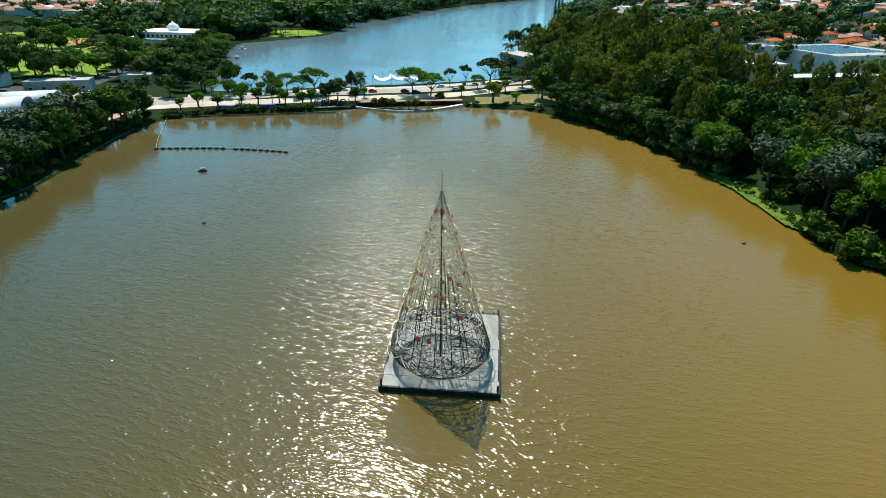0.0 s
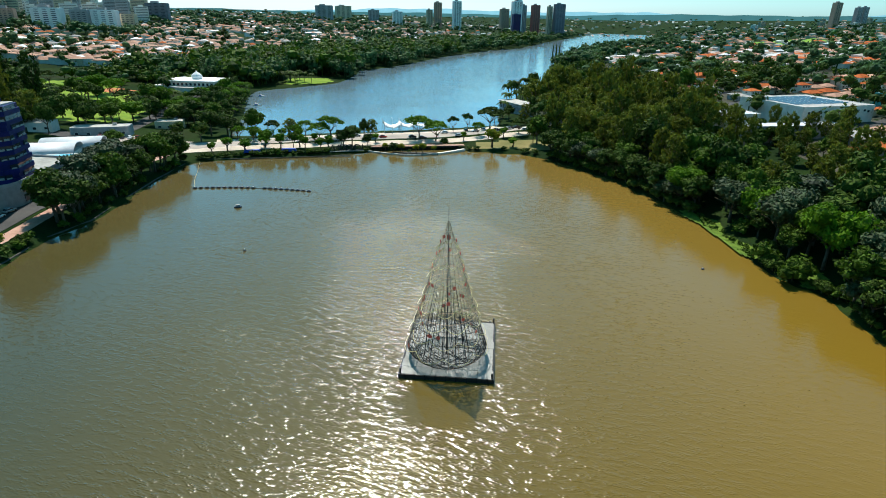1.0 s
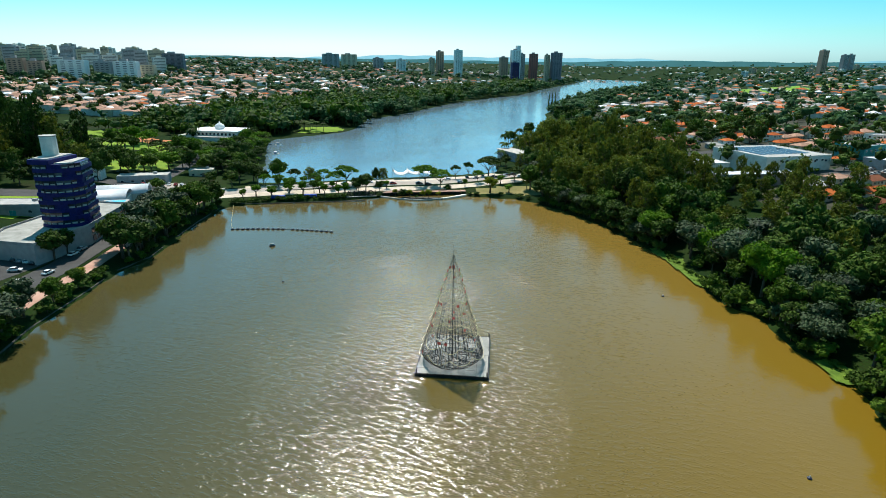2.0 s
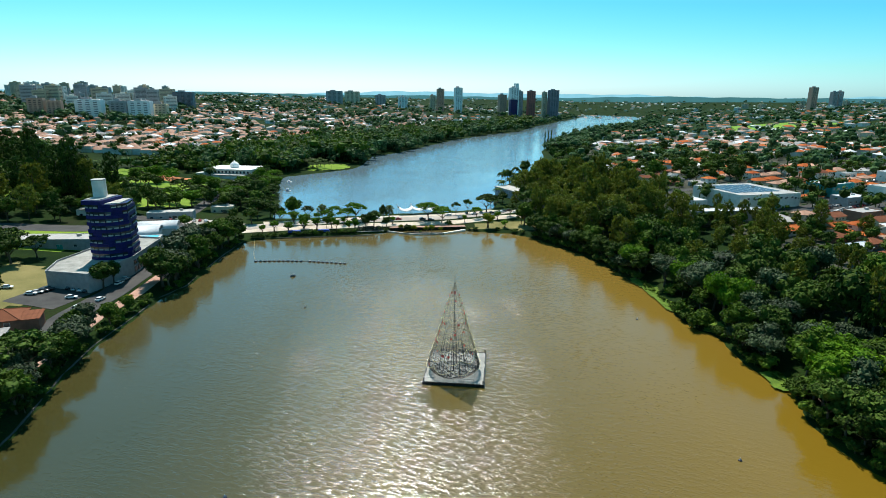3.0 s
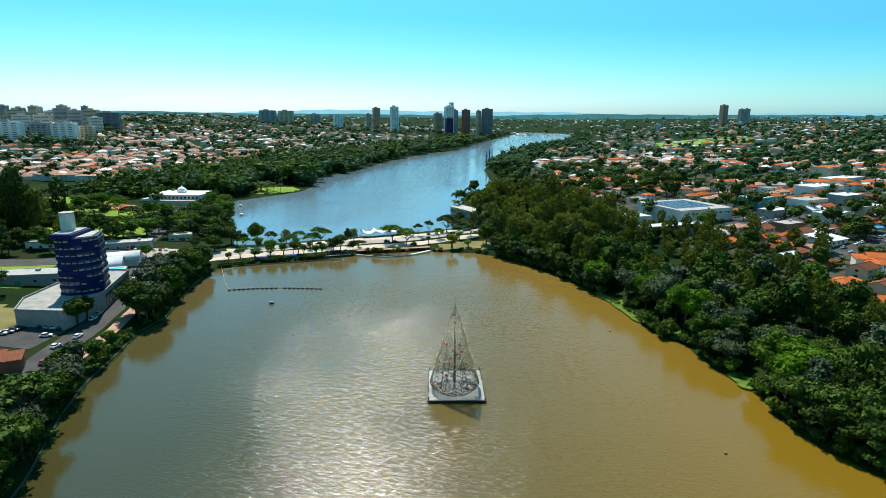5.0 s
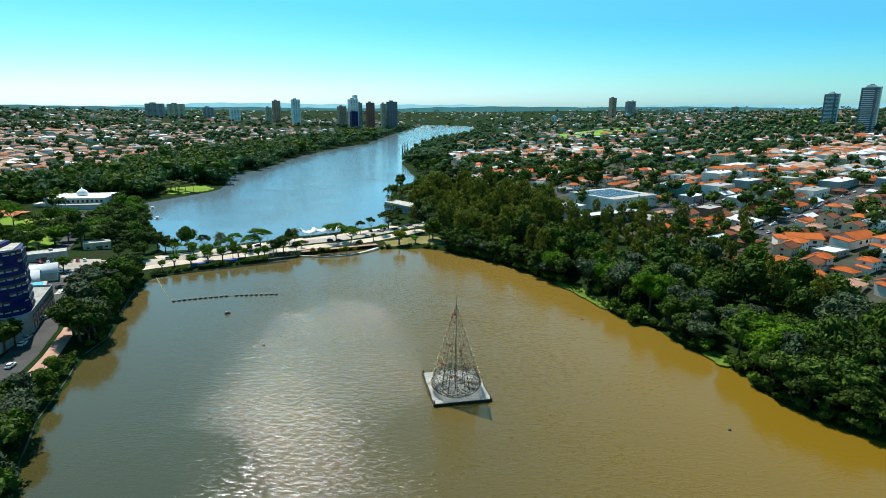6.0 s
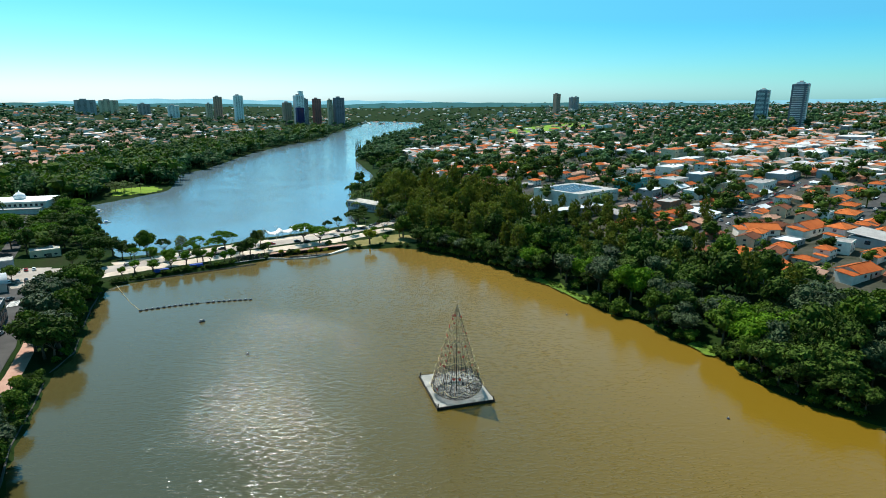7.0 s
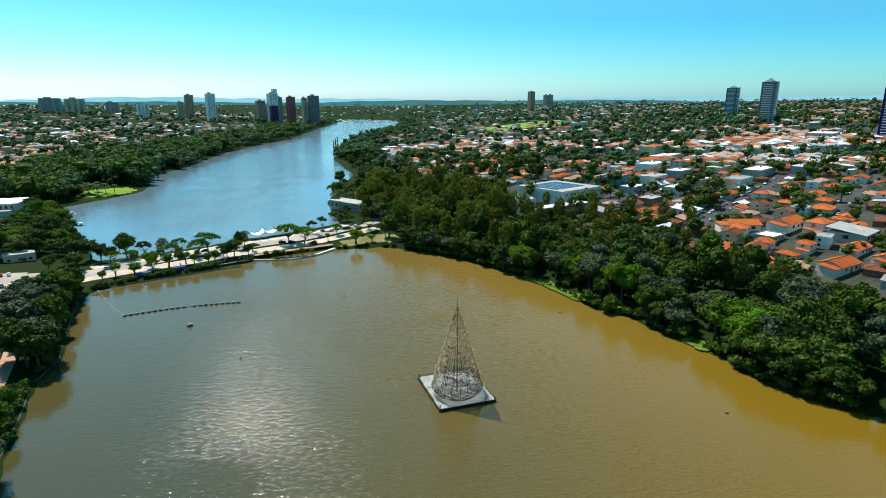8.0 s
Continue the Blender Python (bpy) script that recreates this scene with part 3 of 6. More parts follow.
# ---- trees ----
ICO_V, ICO_F = None, None
_bm = bmesh.new()
bmesh.ops.create_icosphere(_bm, subdivisions=2, radius=1)
ICO_V = np.array([v.co[:] for v in _bm.verts])
ICO_F = [tuple(v.index for v in f.verts) for f in _bm.faces]
_bm.free()
_bm = bmesh.new()
bmesh.ops.create_icosphere(_bm, subdivisions=1, radius=1)
ICO1_V = np.array([v.co[:] for v in _bm.verts])
ICO1_F = [tuple(v.index for v in f.verts) for f in _bm.faces]
_bm.free()


def leaf_cards(soup, rs, lumps, count, size, droop=0.0, long=1.0):
    """Small bent leaf sprays over the skin of the lumps (centre, radii)."""
    area = np.array([r[0] * r[1] + r[0] * r[2] for _, r in lumps])
    pick = rs.choice(len(lumps), count, p=area / area.sum())
    c, r = np.array([lumps[i][0] for i in pick]), np.array([lumps[i][1] for i in pick])
    out = rs.normal(size=(count, 3))
    out[:, 2] = np.where(rs.random(count) < 0.72, np.abs(out[:, 2]), out[:, 2])
    out /= np.linalg.norm(out, axis=1)[:, None]
    p = c + r * out * rs.uniform(0.78, 1.12, (count, 1))
    face = out + rs.normal(size=(count, 3)) * 0.55
    face[:, 2] += 0.25
    face /= np.linalg.norm(face, axis=1)[:, None]
    u = np.cross(face, rs.normal(size=(count, 3)))
    if droop:
        u = np.array([0, 0, -1.0]) * droop + u
    u /= np.linalg.norm(u, axis=1)[:, None]
    w = np.cross(face, u)
    s = size * rs.uniform(0.6, 1.4, (count, 1))
    a, b, e, d = p + u * s * long, p + w * s * 0.55 - face * s * 0.12, p - u * s * long * 0.9, p - w * s * 0.55 - face * s * 0.12
    verts = np.stack([a, b, e, d], 1).reshape(-1, 3)
    soup.add(verts, [(4 * i, 4 * i + 1, 4 * i + 2, 4 * i + 3) for i in range(count)])


def cores(soup, rs, lumps, fill=0.8, coarse=False):
    for c, r in lumps:
        shake = rs.uniform(0.8, 1.12, (len(ICO1_V if coarse else ICO_V), 1))
        soup.add(np.array(c) + (ICO1_V if coarse else ICO_V) * np.array(r) * fill * shake, ICO1_F if coarse else ICO_F)


def trunk_of(rs, high, thick, limbs, spread_r, top):
    soup = Soup()
    lean = rs.normal(size=2) * 0.25
    soup.tube([(0, 0, -0.6), (lean[0] * 0.3, lean[1] * 0.3, high * 0.5), (lean[0], lean[1], high)], [thick * 1.3, thick, thick * 0.75], 6)
    for i in range(limbs):
        a = 2 * math.pi * (i + rs.random() * 0.6) / limbs
        reach = spread_r * rs.uniform(0.5, 0.85)
        soup.tube([(lean[0], lean[1], high * rs.uniform(0.75, 0.98)), (reach * 0.45 * math.cos(a), reach * 0.45 * math.sin(a), high + (top - high) * 0.35),
                   (reach * math.cos(a), reach * math.sin(a), high + (top - high) * 0.72)], [thick * 0.6, thick * 0.4, thick * 0.15], 3)
    return soup


def lumps_round(rs, r, h, z, n, lump):
    got = []
    for i in range(n):
        a, k, e = 2.4 * i + rs.random(), math.sqrt((i + 0.5) / n), rs.uniform(-0.45, 1)
        flat = math.sqrt(max(0.05, 1 - (e * 0.85) ** 2))
        s = lump * r * rs.uniform(0.75, 1.25)
        got.append(((0.78 * r * k * flat * math.cos(a), 0.78 * r * k * flat * math.sin(a), z + e * h * 0.62), (s, s, s * 0.8)))
    return got


def lumps_flat(rs, r, h, z, n):
    got = []
    for i in range(n):
        a, k = 2.4 * i + 0.4 * rs.random(), math.sqrt((i + 0.5) / n)
        s = r * rs.uniform(0.20, 0.32)
        got.append(((0.82 * r * k * math.cos(a), 0.82 * r * k * math.sin(a), z + h * (0.55 - 0.8 * k * k) + rs.normal() * 0.12 * h), (s, s, s * 0.42)))
    return got


def lumps_feather(rs, r, low, top, n):
    got = []
    for i in range(n):
        k = (i + rs.random()) / n
        a, wide = 2.4 * i, r * math.sqrt(max(0.06, 1 - (1.7 * k - 0.8) ** 2)) * rs.uniform(0.3, 1.0)
        s = r * rs.uniform(0.20, 0.38)
        got.append(((wide * math.cos(a), wide * math.sin(a), low + (top - low) * k), (s, s, s * rs.uniform(0.8, 1.3))))
    return got


TREES = {}


def tree_kind(kind, name, label, leaf, build, seeds):
    TREES[kind] = []
    for seed in seeds:
        rs = np.random.RandomState(seed)
        trunk, crown = build(rs)
        TREES[kind].append([trunk.mesh("trunk", M["bark"], True), crown.mesh("crown", M[leaf]), name, label])


def build_round(cards, size, r=5.0, h=4.6, z=7.2, n=15, lump=0.42, clear=4.0):
    def build(rs):
        lumps, crown = lumps_round(rs, r, h, z, n, lump), Soup()
        cores(crown, rs, lumps, 0.80, cards < 2000)
        leaf_cards(crown, rs, lumps, cards, size)
        return trunk_of(rs, clear, 0.32, 5, r, z), crown
    return build


def build_flat(cards, size, r=6.5, h=2.4, z=7.0, n=20):
    def build(rs):
        lumps, crown = lumps_flat(rs, r, h, z, n), Soup()
        cores(crown, rs, lumps, 0.72, True)
        leaf_cards(crown, rs, lumps, cards, size)
        return trunk_of(rs, z * 0.45, 0.30, 7, r * 1.1, z + 0.4), crown
    return build


def build_feather(cards, size, r=4.6, low=5.0, top=16.5, n=30):
    def build(rs):
        lumps, crown = lumps_feather(rs, r, low, top, n), Soup()
        cores(crown, rs, lumps, 0.55, True)
        leaf_cards(crown, rs, lumps, cards, size, 0.9, 1.3)
        soup = trunk_of(rs, top * 0.55, 0.26, 6, r, top * 0.9)
        soup.tube([(0, 0, top * 0.5), (0, 0, top * 0.95)], [0.18, 0.04], 5)
        return soup, crown
    return build


def build_shrub(cards, size):
    def build(rs):
        lumps, crown = lumps_round(rs, 2.6, 1.9, 1.5, 8, 0.48), Soup()
        cores(crown, rs, lumps, 0.8, True)
        leaf_cards(crown, rs, lumps, cards, size)
        return Soup().tube([(0, 0, -0.4), (0.1, 0, 1.4)], [0.16, 0.1], 5), crown
    return build


def build_palm(rs):
    trunk, crown, top = Soup(), Soup(), 10.0
    trunk.tube([(0, 0, -0.5), (0.15, 0.1, 3), (0.1, 0.25, 7), (0, 0.3, top)], [0.26, 0.2, 0.17, 0.15], 7)
    for i in range(18):
        a, up, far = 2.4 * i, rs.uniform(-0.1, 1.1), rs.uniform(3.6, 4.8)
        side = np.array([-math.sin(a), math.cos(a), 0])
        spine = [np.array([far * k * math.cos(a), 0.3 + far * k * math.sin(a), top + up * 2.4 * k - 2.8 * k * k]) for k in np.linspace(0, 1, 7)]
        for p, q, w in zip(spine, spine[1:], (0.4, 0.75, 0.9, 0.8, 0.6, 0.35)):
            drop = np.array([0, 0, -0.35 * w - 0.12])
            crown.add([p, q, q + side * w + drop, p + side * w + drop], [(0, 1, 2, 3)])
            crown.add([p, q, q - side * w + drop, p - side * w + drop], [(0, 3, 2, 1)])
    return trunk, crown


def build_cypress(rs):
    lumps, crown = [((rs.normal() * 0.15, rs.normal() * 0.15, 1.5 + 1.35 * i), (1.25 - 0.11 * i, 1.25 - 0.11 * i, 1.3)) for i in range(9)], Soup()
    cores(crown, rs, lumps, 0.85, True)
    leaf_cards(crown, rs, lumps, 350, 0.4)
    return Soup().tube([(0, 0, -0.4), (0, 0, 2)], 0.2, 6), crown


tree_kind("dark", "broadleaf_tree", "dense dark green broadleaf tree with a lumpy crown", "leaf_dark", build_round(950, 0.54), (1, 2, 3, 4))
tree_kind("mid", "shade_tree", "full green broadleaf tree with a rounded crown", "leaf_mid", build_round(1050, 0.52), (5, 6, 7))
tree_kind("silver", "grey_leaved_tree", "grey-green broadleaf tree with glossy leaves", "leaf_silver", build_round(1150, 0.48), (8, 9, 10))
tree_kind("bright", "spreading_tree", "bright green broadleaf tree with a wide lit crown", "leaf_bright", build_round(1200, 0.50, r=5.6, h=3.8), (11, 12))
tree_kind("flat", "umbrella_tree", "umbrella-shaped tree with a flat feathery green crown", "leaf_bright", build_flat(800, 0.42), (13, 14, 15))
tree_kind("flatdark", "umbrella_tree", "wide umbrella-shaped tree with a dark green crown", "leaf_dark", build_flat(800, 0.45), (16, 17))
tree_kind("feather", "feathery_tree", "tall slim tree with loose olive-green foliage", "leaf_olive", build_feather(1000, 0.48), (18, 19, 20, 21))
tree_kind("shrub", "shrub", "low rounded green shrub", "leaf_mid", build_shrub(220, 0.40), (22, 23))
tree_kind("shrubdark", "shrub", "low dark green shrub at the water's edge", "leaf_dark", build_shrub(220, 0.40), (24, 25))
tree_kind("yellow", "small_tree", "small yellow-green ornamental tree", "leaf_yellow", build_round(420, 0.34, r=2.6, h=2.2, z=3.6, n=9, clear=2.0), (26, 27))
tree_kind("street", "street_tree", "small trimmed street tree with a round green crown", "leaf_bright", build_round(420, 0.34, r=2.5, h=2.0, z=4.0, n=10, clear=2.4), (28, 29))
tree_kind("palm", "palm_tree", "tall palm with a slim trunk and drooping fronds", "leaf_dark", build_palm, (30, 31))
tree_kind("tall", "tall_tree", "very tall dark tree with loose hanging foliage", "leaf_dark", build_feather(900, 0.75, r=6.0, low=5.0, top=25.0, n=30), (33, 34, 35))
tree_kind("cypress", "cypress_tree", "narrow dark cypress tree", "leaf_dark", build_cypress, (32,))
# lighter builds of the same kinds for trees that stay far off
tree_kind("fdark", "garden_tree", "dark green broadleaf tree among the houses", "leaf_dark", build_round(400, 0.64, z=5.6, clear=2.6), (41, 42, 43))
tree_kind("fmid", "garden_tree", "green broadleaf tree among the houses", "leaf_mid", build_round(400, 0.64, z=5.6, clear=2.6), (44, 45))
tree_kind("garden", "garden_tree", "small rounded green tree in a garden", "leaf_mid", build_round(230, 0.52, z=4.6, clear=2.0, n=8, lump=0.5), (48, 49, 50))
tree_kind("ldark", "forest_tree", "dark green tree inside the bank woods", "leaf_dark", build_round(620, 0.70), (51, 52, 53, 54))
tree_kind("lmid", "forest_tree", "green tree inside the bank woods", "leaf_mid", build_round(620, 0.70), (55, 56, 57))
tree_kind("lfeather", "feathery_tree", "tall loose olive-green tree inside the bank woods", "leaf_olive", build_feather(650, 0.64), (58, 59, 60))
planted = [(86, 156, 4), (86.5, 148, 4), (86, 140, 4), (87, 132, 4), (87, 125, 4), (94, 109, 4), (94.5, 71, 4)]      # grassy clearings on the east bank


def plant(kind, x, y, size=1.0, tall=None, turn=None, z=None, rng=random.Random(9)):
    trunk, crown, name, label = TREES[kind][rng.randrange(len(TREES[kind]))]
    ob = base(name, label, "palm" if kind == "palm" else "shrub" if "shrub" in kind else "tree", at(x, y, z, rng.uniform(0, 360) if turn is None else turn, size, tall))
    hang("trunk", trunk, ob)
    hang("crown", crown, ob)
    planted.append((x, y, 4.5 * size))
    return ob


def free(x, y, gap):
    return all((x - a) ** 2 + (y - b) ** 2 > (gap + 0.5 * r) ** 2 for a, b, r in planted)


def wood(outline, count, kinds, sizes, gap, seed, shore=3.0, avoid=()):
    """Trees strewn inside an outline, no nearer than gap to one another."""
    rng = random.Random(seed)
    xs, ys = [p[0] for p in outline], [p[1] for p in outline]
    left = count
    for _ in range(count * 12):
        x, y = rng.uniform(min(xs), max(xs)), rng.uniform(min(ys), max(ys))
        if not inside(x, y, outline) or not free(x, y, gap) or any(inside(x, y, a) for a in avoid):
            continue
        if lake_gap(x, y) < shore:
            continue
        s = rng.uniform(*sizes)
        plant(rng.choice(kinds), x, y, s, s * rng.uniform(0.75, 1.35))
        left -= 1
        if not left:
            break


def shore_row(line, step, kinds, sizes, seed, inland=(2.0, 5.0), gaps=()):
    """Trees leaning over the water along a shore; land lies to the right of the line."""
    rng = random.Random(seed)
    for (ax, ay), (bx, by) in zip(line, line[1:]):
        long = math.hypot(bx - ax, by - ay)
        for i in range(max(1, int(long / step))):
            k = (i + rng.random()) * step / long
            if k > 1:
                continue
            o = rng.uniform(*inland)
            x, y = ax + (bx - ax) * k + (by - ay) / long * o, ay + (by - ay) * k - (bx - ax) / long * o
            if any(lo < y < hi for lo, hi in gaps):
                continue
            s = rng.uniform(*sizes)
            plant(rng.choice(kinds), x, y, s, s * rng.uniform(0.85, 1.1))


# the wooded bank east of the lower lake
EAST_WOOD = [(46, 262), (62, 232), (77, 200), (86, 166), (92, 140), (92, 118), (97, 100), (97, 80), (101, 62), (96, 44), (98, 30), (108, 10), (140, -20),
             (175, 10), (165, 60), (163, 100), (160, 150), (150, 190), (140, 230), (138, 290), (120, 370), (80, 395), (60, 370), (55, 300)]
EAST_SHORE = [p for p in LOWER_LAKE if p[0] > 47 and p[1] > -30][::-1]
shore_row(EAST_SHORE, 5.0, ["dark", "mid", "dark", "silver", "dark"], (0.8, 1.15), 71, (1.5, 4.0), [(104, 163), (62, 78)])
shore_row(EAST_SHORE, 4.0, ["shrubdark", "shrub"], (0.7, 1.3), 72, (0.8, 2.0), [(119, 160), (64, 76)])
wood([(84, 160), (88, 120), (94, 96), (94, 80), (98, 64), (93, 44), (96, 28), (108, 6), (125, 6), (118, 60), (112, 110), (102, 165)],
     40, ["mid", "silver", "bright", "dark", "silver", "dark"], (0.95, 1.4), 4.2, 2, 1.2)
wood([(46, 262), (62, 232), (77, 200), (84, 170), (92, 170), (86, 205), (72, 240), (58, 268)], 22, ["dark", "dark", "mid", "silver", "feather"], (0.8, 1.2), 4.0, 5, 1.2)
wood([(56, 262), (80, 215), (120, 235), (140, 290), (118, 372), (62, 372)], 64, ["feather", "lfeather", "lfeather", "ldark"], (1.15, 1.5), 4.0, 4, 4)
wood([(138, 235), (148, 190), (163, 150), (182, 160), (188, 205), (176, 250), (146, 258)], 26, ["lmid", "lfeather", "ldark", "lfeather"], (0.55, 0.85), 4.0, 6)
BACK_WOOD = [(118, 150), (175, 130), (175, 260), (112, 330), (112, 230)]
wood(BACK_WOOD, 40, ["lfeather", "lmid", "lfeather", "ldark"], (0.55, 0.85), 4.4, 7, 3.0)
wood(EAST_WOOD, 160, ["ldark", "ldark", "ldark", "lmid", "silver", "lfeather", "lmid"], (0.95, 1.6), 4.9, 3, 3.0, [BACK_WOOD])


# ---- the causeway between the lakes ----
ribbon([(-150, 236), (-118, 252), (-96, 262), (-70, 271), (-34, 281), (-3, 287), (25, 296), (52, 312), (90, 345), (130, 400), (180, 470)], 11, 0.16).thing(
    "road", M["pale_road"], "pale two-way road across the causeway", "road", kind="structure")
ribbon([(-122, 243), (-96, 252), (-64, 259.5), (-36, 268), (-3, 274), (22, 281), (48, 290)], 8, 0.13).thing(
    "pavement", M["paving"], "pale sandy promenade beside the road", "pavement", kind="structure")
ribbon([(-112, 266), (-90, 274), (-62, 283), (-34, 291), (-3, 298), (24, 307), (34, 318)], 9, 0.13).thing(
    "pavement", M["paving"], "pale promenade along the upper lake", "pavement", kind="structure")
def lip_point(k):
    return (-35 + 46.8 * k, 254.6 - 9.5 * math.sin(math.pi * k) + 4.5 * k)
lip = base("basin_wall", "curved pale concrete lip of the spillway basin", "wall", kind="structure")
for i in range(18):
    a, b = lip_point(i / 18), lip_point((i + 0.985) / 18)
    turn = math.atan2(b[1] - a[1], b[0] - a[0])
    high = 0.75 if i < 13 else 0.75 + 0.07 * (i - 12)
    Soup().box((a[0] + b[0]) / 2, (a[1] + b[1]) / 2, -1.2, math.hypot(b[0] - a[0], b[1] - a[1]), 0.9 if i < 13 else 1.6, 1.1 + high, turn).part(
        "wall_segment", M["concrete"] if i < 13 else M["wall_white"], lip)
# the backlit wall's shade is put into its colour with the near-black raft material
back = base("retaining_wall", "retaining wall behind the basin, painted near black for its shaded side", "wall", kind="structure")
for i in range(14):
    x = -32 + 3.05 * i
    y = 259.5 + 0.13 * (x + 32)
    Soup().box(x, y, -1, 3.0, 0.8, 2.7, 0.13).part("wall_panel", M["raft_side"], back)
    Soup().box(x, y - 0.7, -1, 0.5, 0.7, 2.9, 0.13).part("buttress", M["raft_side"], back)
Soup().box(-11, 261.3, 1.72, 46, 3.6, 0.25, 0.13).thing("walkway", M["path_pink"], "reddish walkway deck above the basin", "walkway", kind="structure")
rail = base("railing", "thin metal railing along the walkway above the basin", "railing")
for i in range(24):
    x = -36 + 2.05 * i
    Soup().tube([(x, 257.4 + 0.13 * (x + 36), 1.0), (x, 257.4 + 0.13 * (x + 36), 3.0)], 0.05, 5).part("post", M["steel_rust"], rail)
for z in (2.4, 2.95):
    Soup().tube([(-36, 257.4, z), (11.2, 257.4 + 0.13 * 47.2, z)], 0.05, 5).part("rail", M["steel_rust"], rail)
Soup().prism([(-23, 252.5), (-18, 250.4), (-10, 248.9), (-3, 249.3), (1, 251), (-4, 253), (-14, 253)], -0.5, 0.62).thing(
    "planter_island", M["kerb"], "dark planted island inside the spillway basin", "planter", kind="structure")
for x, y, s, kind in ((-22.5, 253, 1.2, "shrubdark"), (-18.6, 251.8, 0.75, "yellow"), (-11.5, 250.9, 0.7, "yellow"), (-8.5, 251, 0.8, "yellow"), (-3, 251, 0.6, "yellow"), (-15, 251.5, 0.4, "shrub")):
    plant(kind, x, y, s, z=0.6)

# letter sign, which faces the road
sign = base("letter_sign", "dark freestanding letter sign on the bank, facing the road", "sign", pose(-44.5, 250.9, 1.3, 90, 0, 192))
pen = 0.0
for letter in "LONDRINA":
    text = bpy.data.curves.new("letter", "FONT")
    text.body, text.size, text.extrude, text.align_x = letter, 4.3, 0.25, "CENTER"
    solid = new("letter_shape", text)
    data = bpy.data.meshes.new_from_object(solid)
    bpy.data.objects.remove(solid)
    data.materials.append(M["steel_dark"])
    ob = hang("letter", data, sign)
    ob.matrix_basis = pose(-6.8 + pen, 0, 0)
    pen += 1.95
Soup().box(0, -0.25, -0.5, 16, 0.25, 1.0).part("plinth", M["concrete"], sign)

# white sails on masts beside the upper lake
for i, (x, y) in enumerate(((-27, 300), (-18.5, 302.5), (-10, 304.5))):
    sail = base("tensile_canopy", "white stretched canvas canopy on slim masts", "canopy", at(x, y, None, 12), group="canopies by the upper lake")
    verts, faces, k = [], [], 11
    for a in range(k):
        for b in range(k):
            u, w = a / (k - 1) * 2 - 1, b / (k - 1) * 2 - 1
            verts.append((u * 4.6, w * 3.8, 3.9 + 2.2 * u * u * (1 - 0.35 * w * w) - 1.1 * w * w + 0.15 * math.sin(7 * u + 3 * w)))
    faces = [(a * k + b, a * k + b + 1, (a + 1) * k + b + 1, (a + 1) * k + b) for a in range(k - 1) for b in range(k - 1)]
    cloth = Soup().add(verts, faces).part("canvas", M["canvas"], sail, smooth=True)
    cloth.modifiers.new("thick", "SOLIDIFY").thickness = 0.04
    for u in (-1, 1):
        for w in (-1, 1):
            Soup().tube([(u * 4.7, w * 3.9, -0.3), (u * 4.7, w * 3.9, 7.2)], 0.09, 6).part("mast", M["wall_grey"], sail)
def lamp_post(x, y, high=8.5):
    ob = base("street_lamp", "slim grey street lamp with two arms", "street lamp", at(x, y, None, 20), group="lamps on the causeway")
    Soup().tube([(0, 0, -0.3), (0, 0, high)], [0.11, 0.06], 6).part("pole", M["wall_grey"], ob)
    for s in (-1, 1):
        Soup().tube([(0, 0, high - 0.1), (0, s * 1.1, high + 0.15)], 0.05, 5).part("arm", M["wall_grey"], ob)
        Soup().box(0, s * 1.4, high + 0.08, 0.3, 0.8, 0.14).part("lamp_head", M["wall_grey"], ob)
for x, y in ((-100, 252), (-78, 262), (-52, 268), (-41, 292), (-26, 290), (-15, 294), (4, 296), (16, 302), (-68, 283), (-88, 274), (30, 288), (-1, 279)):
    lamp_post(x, y)

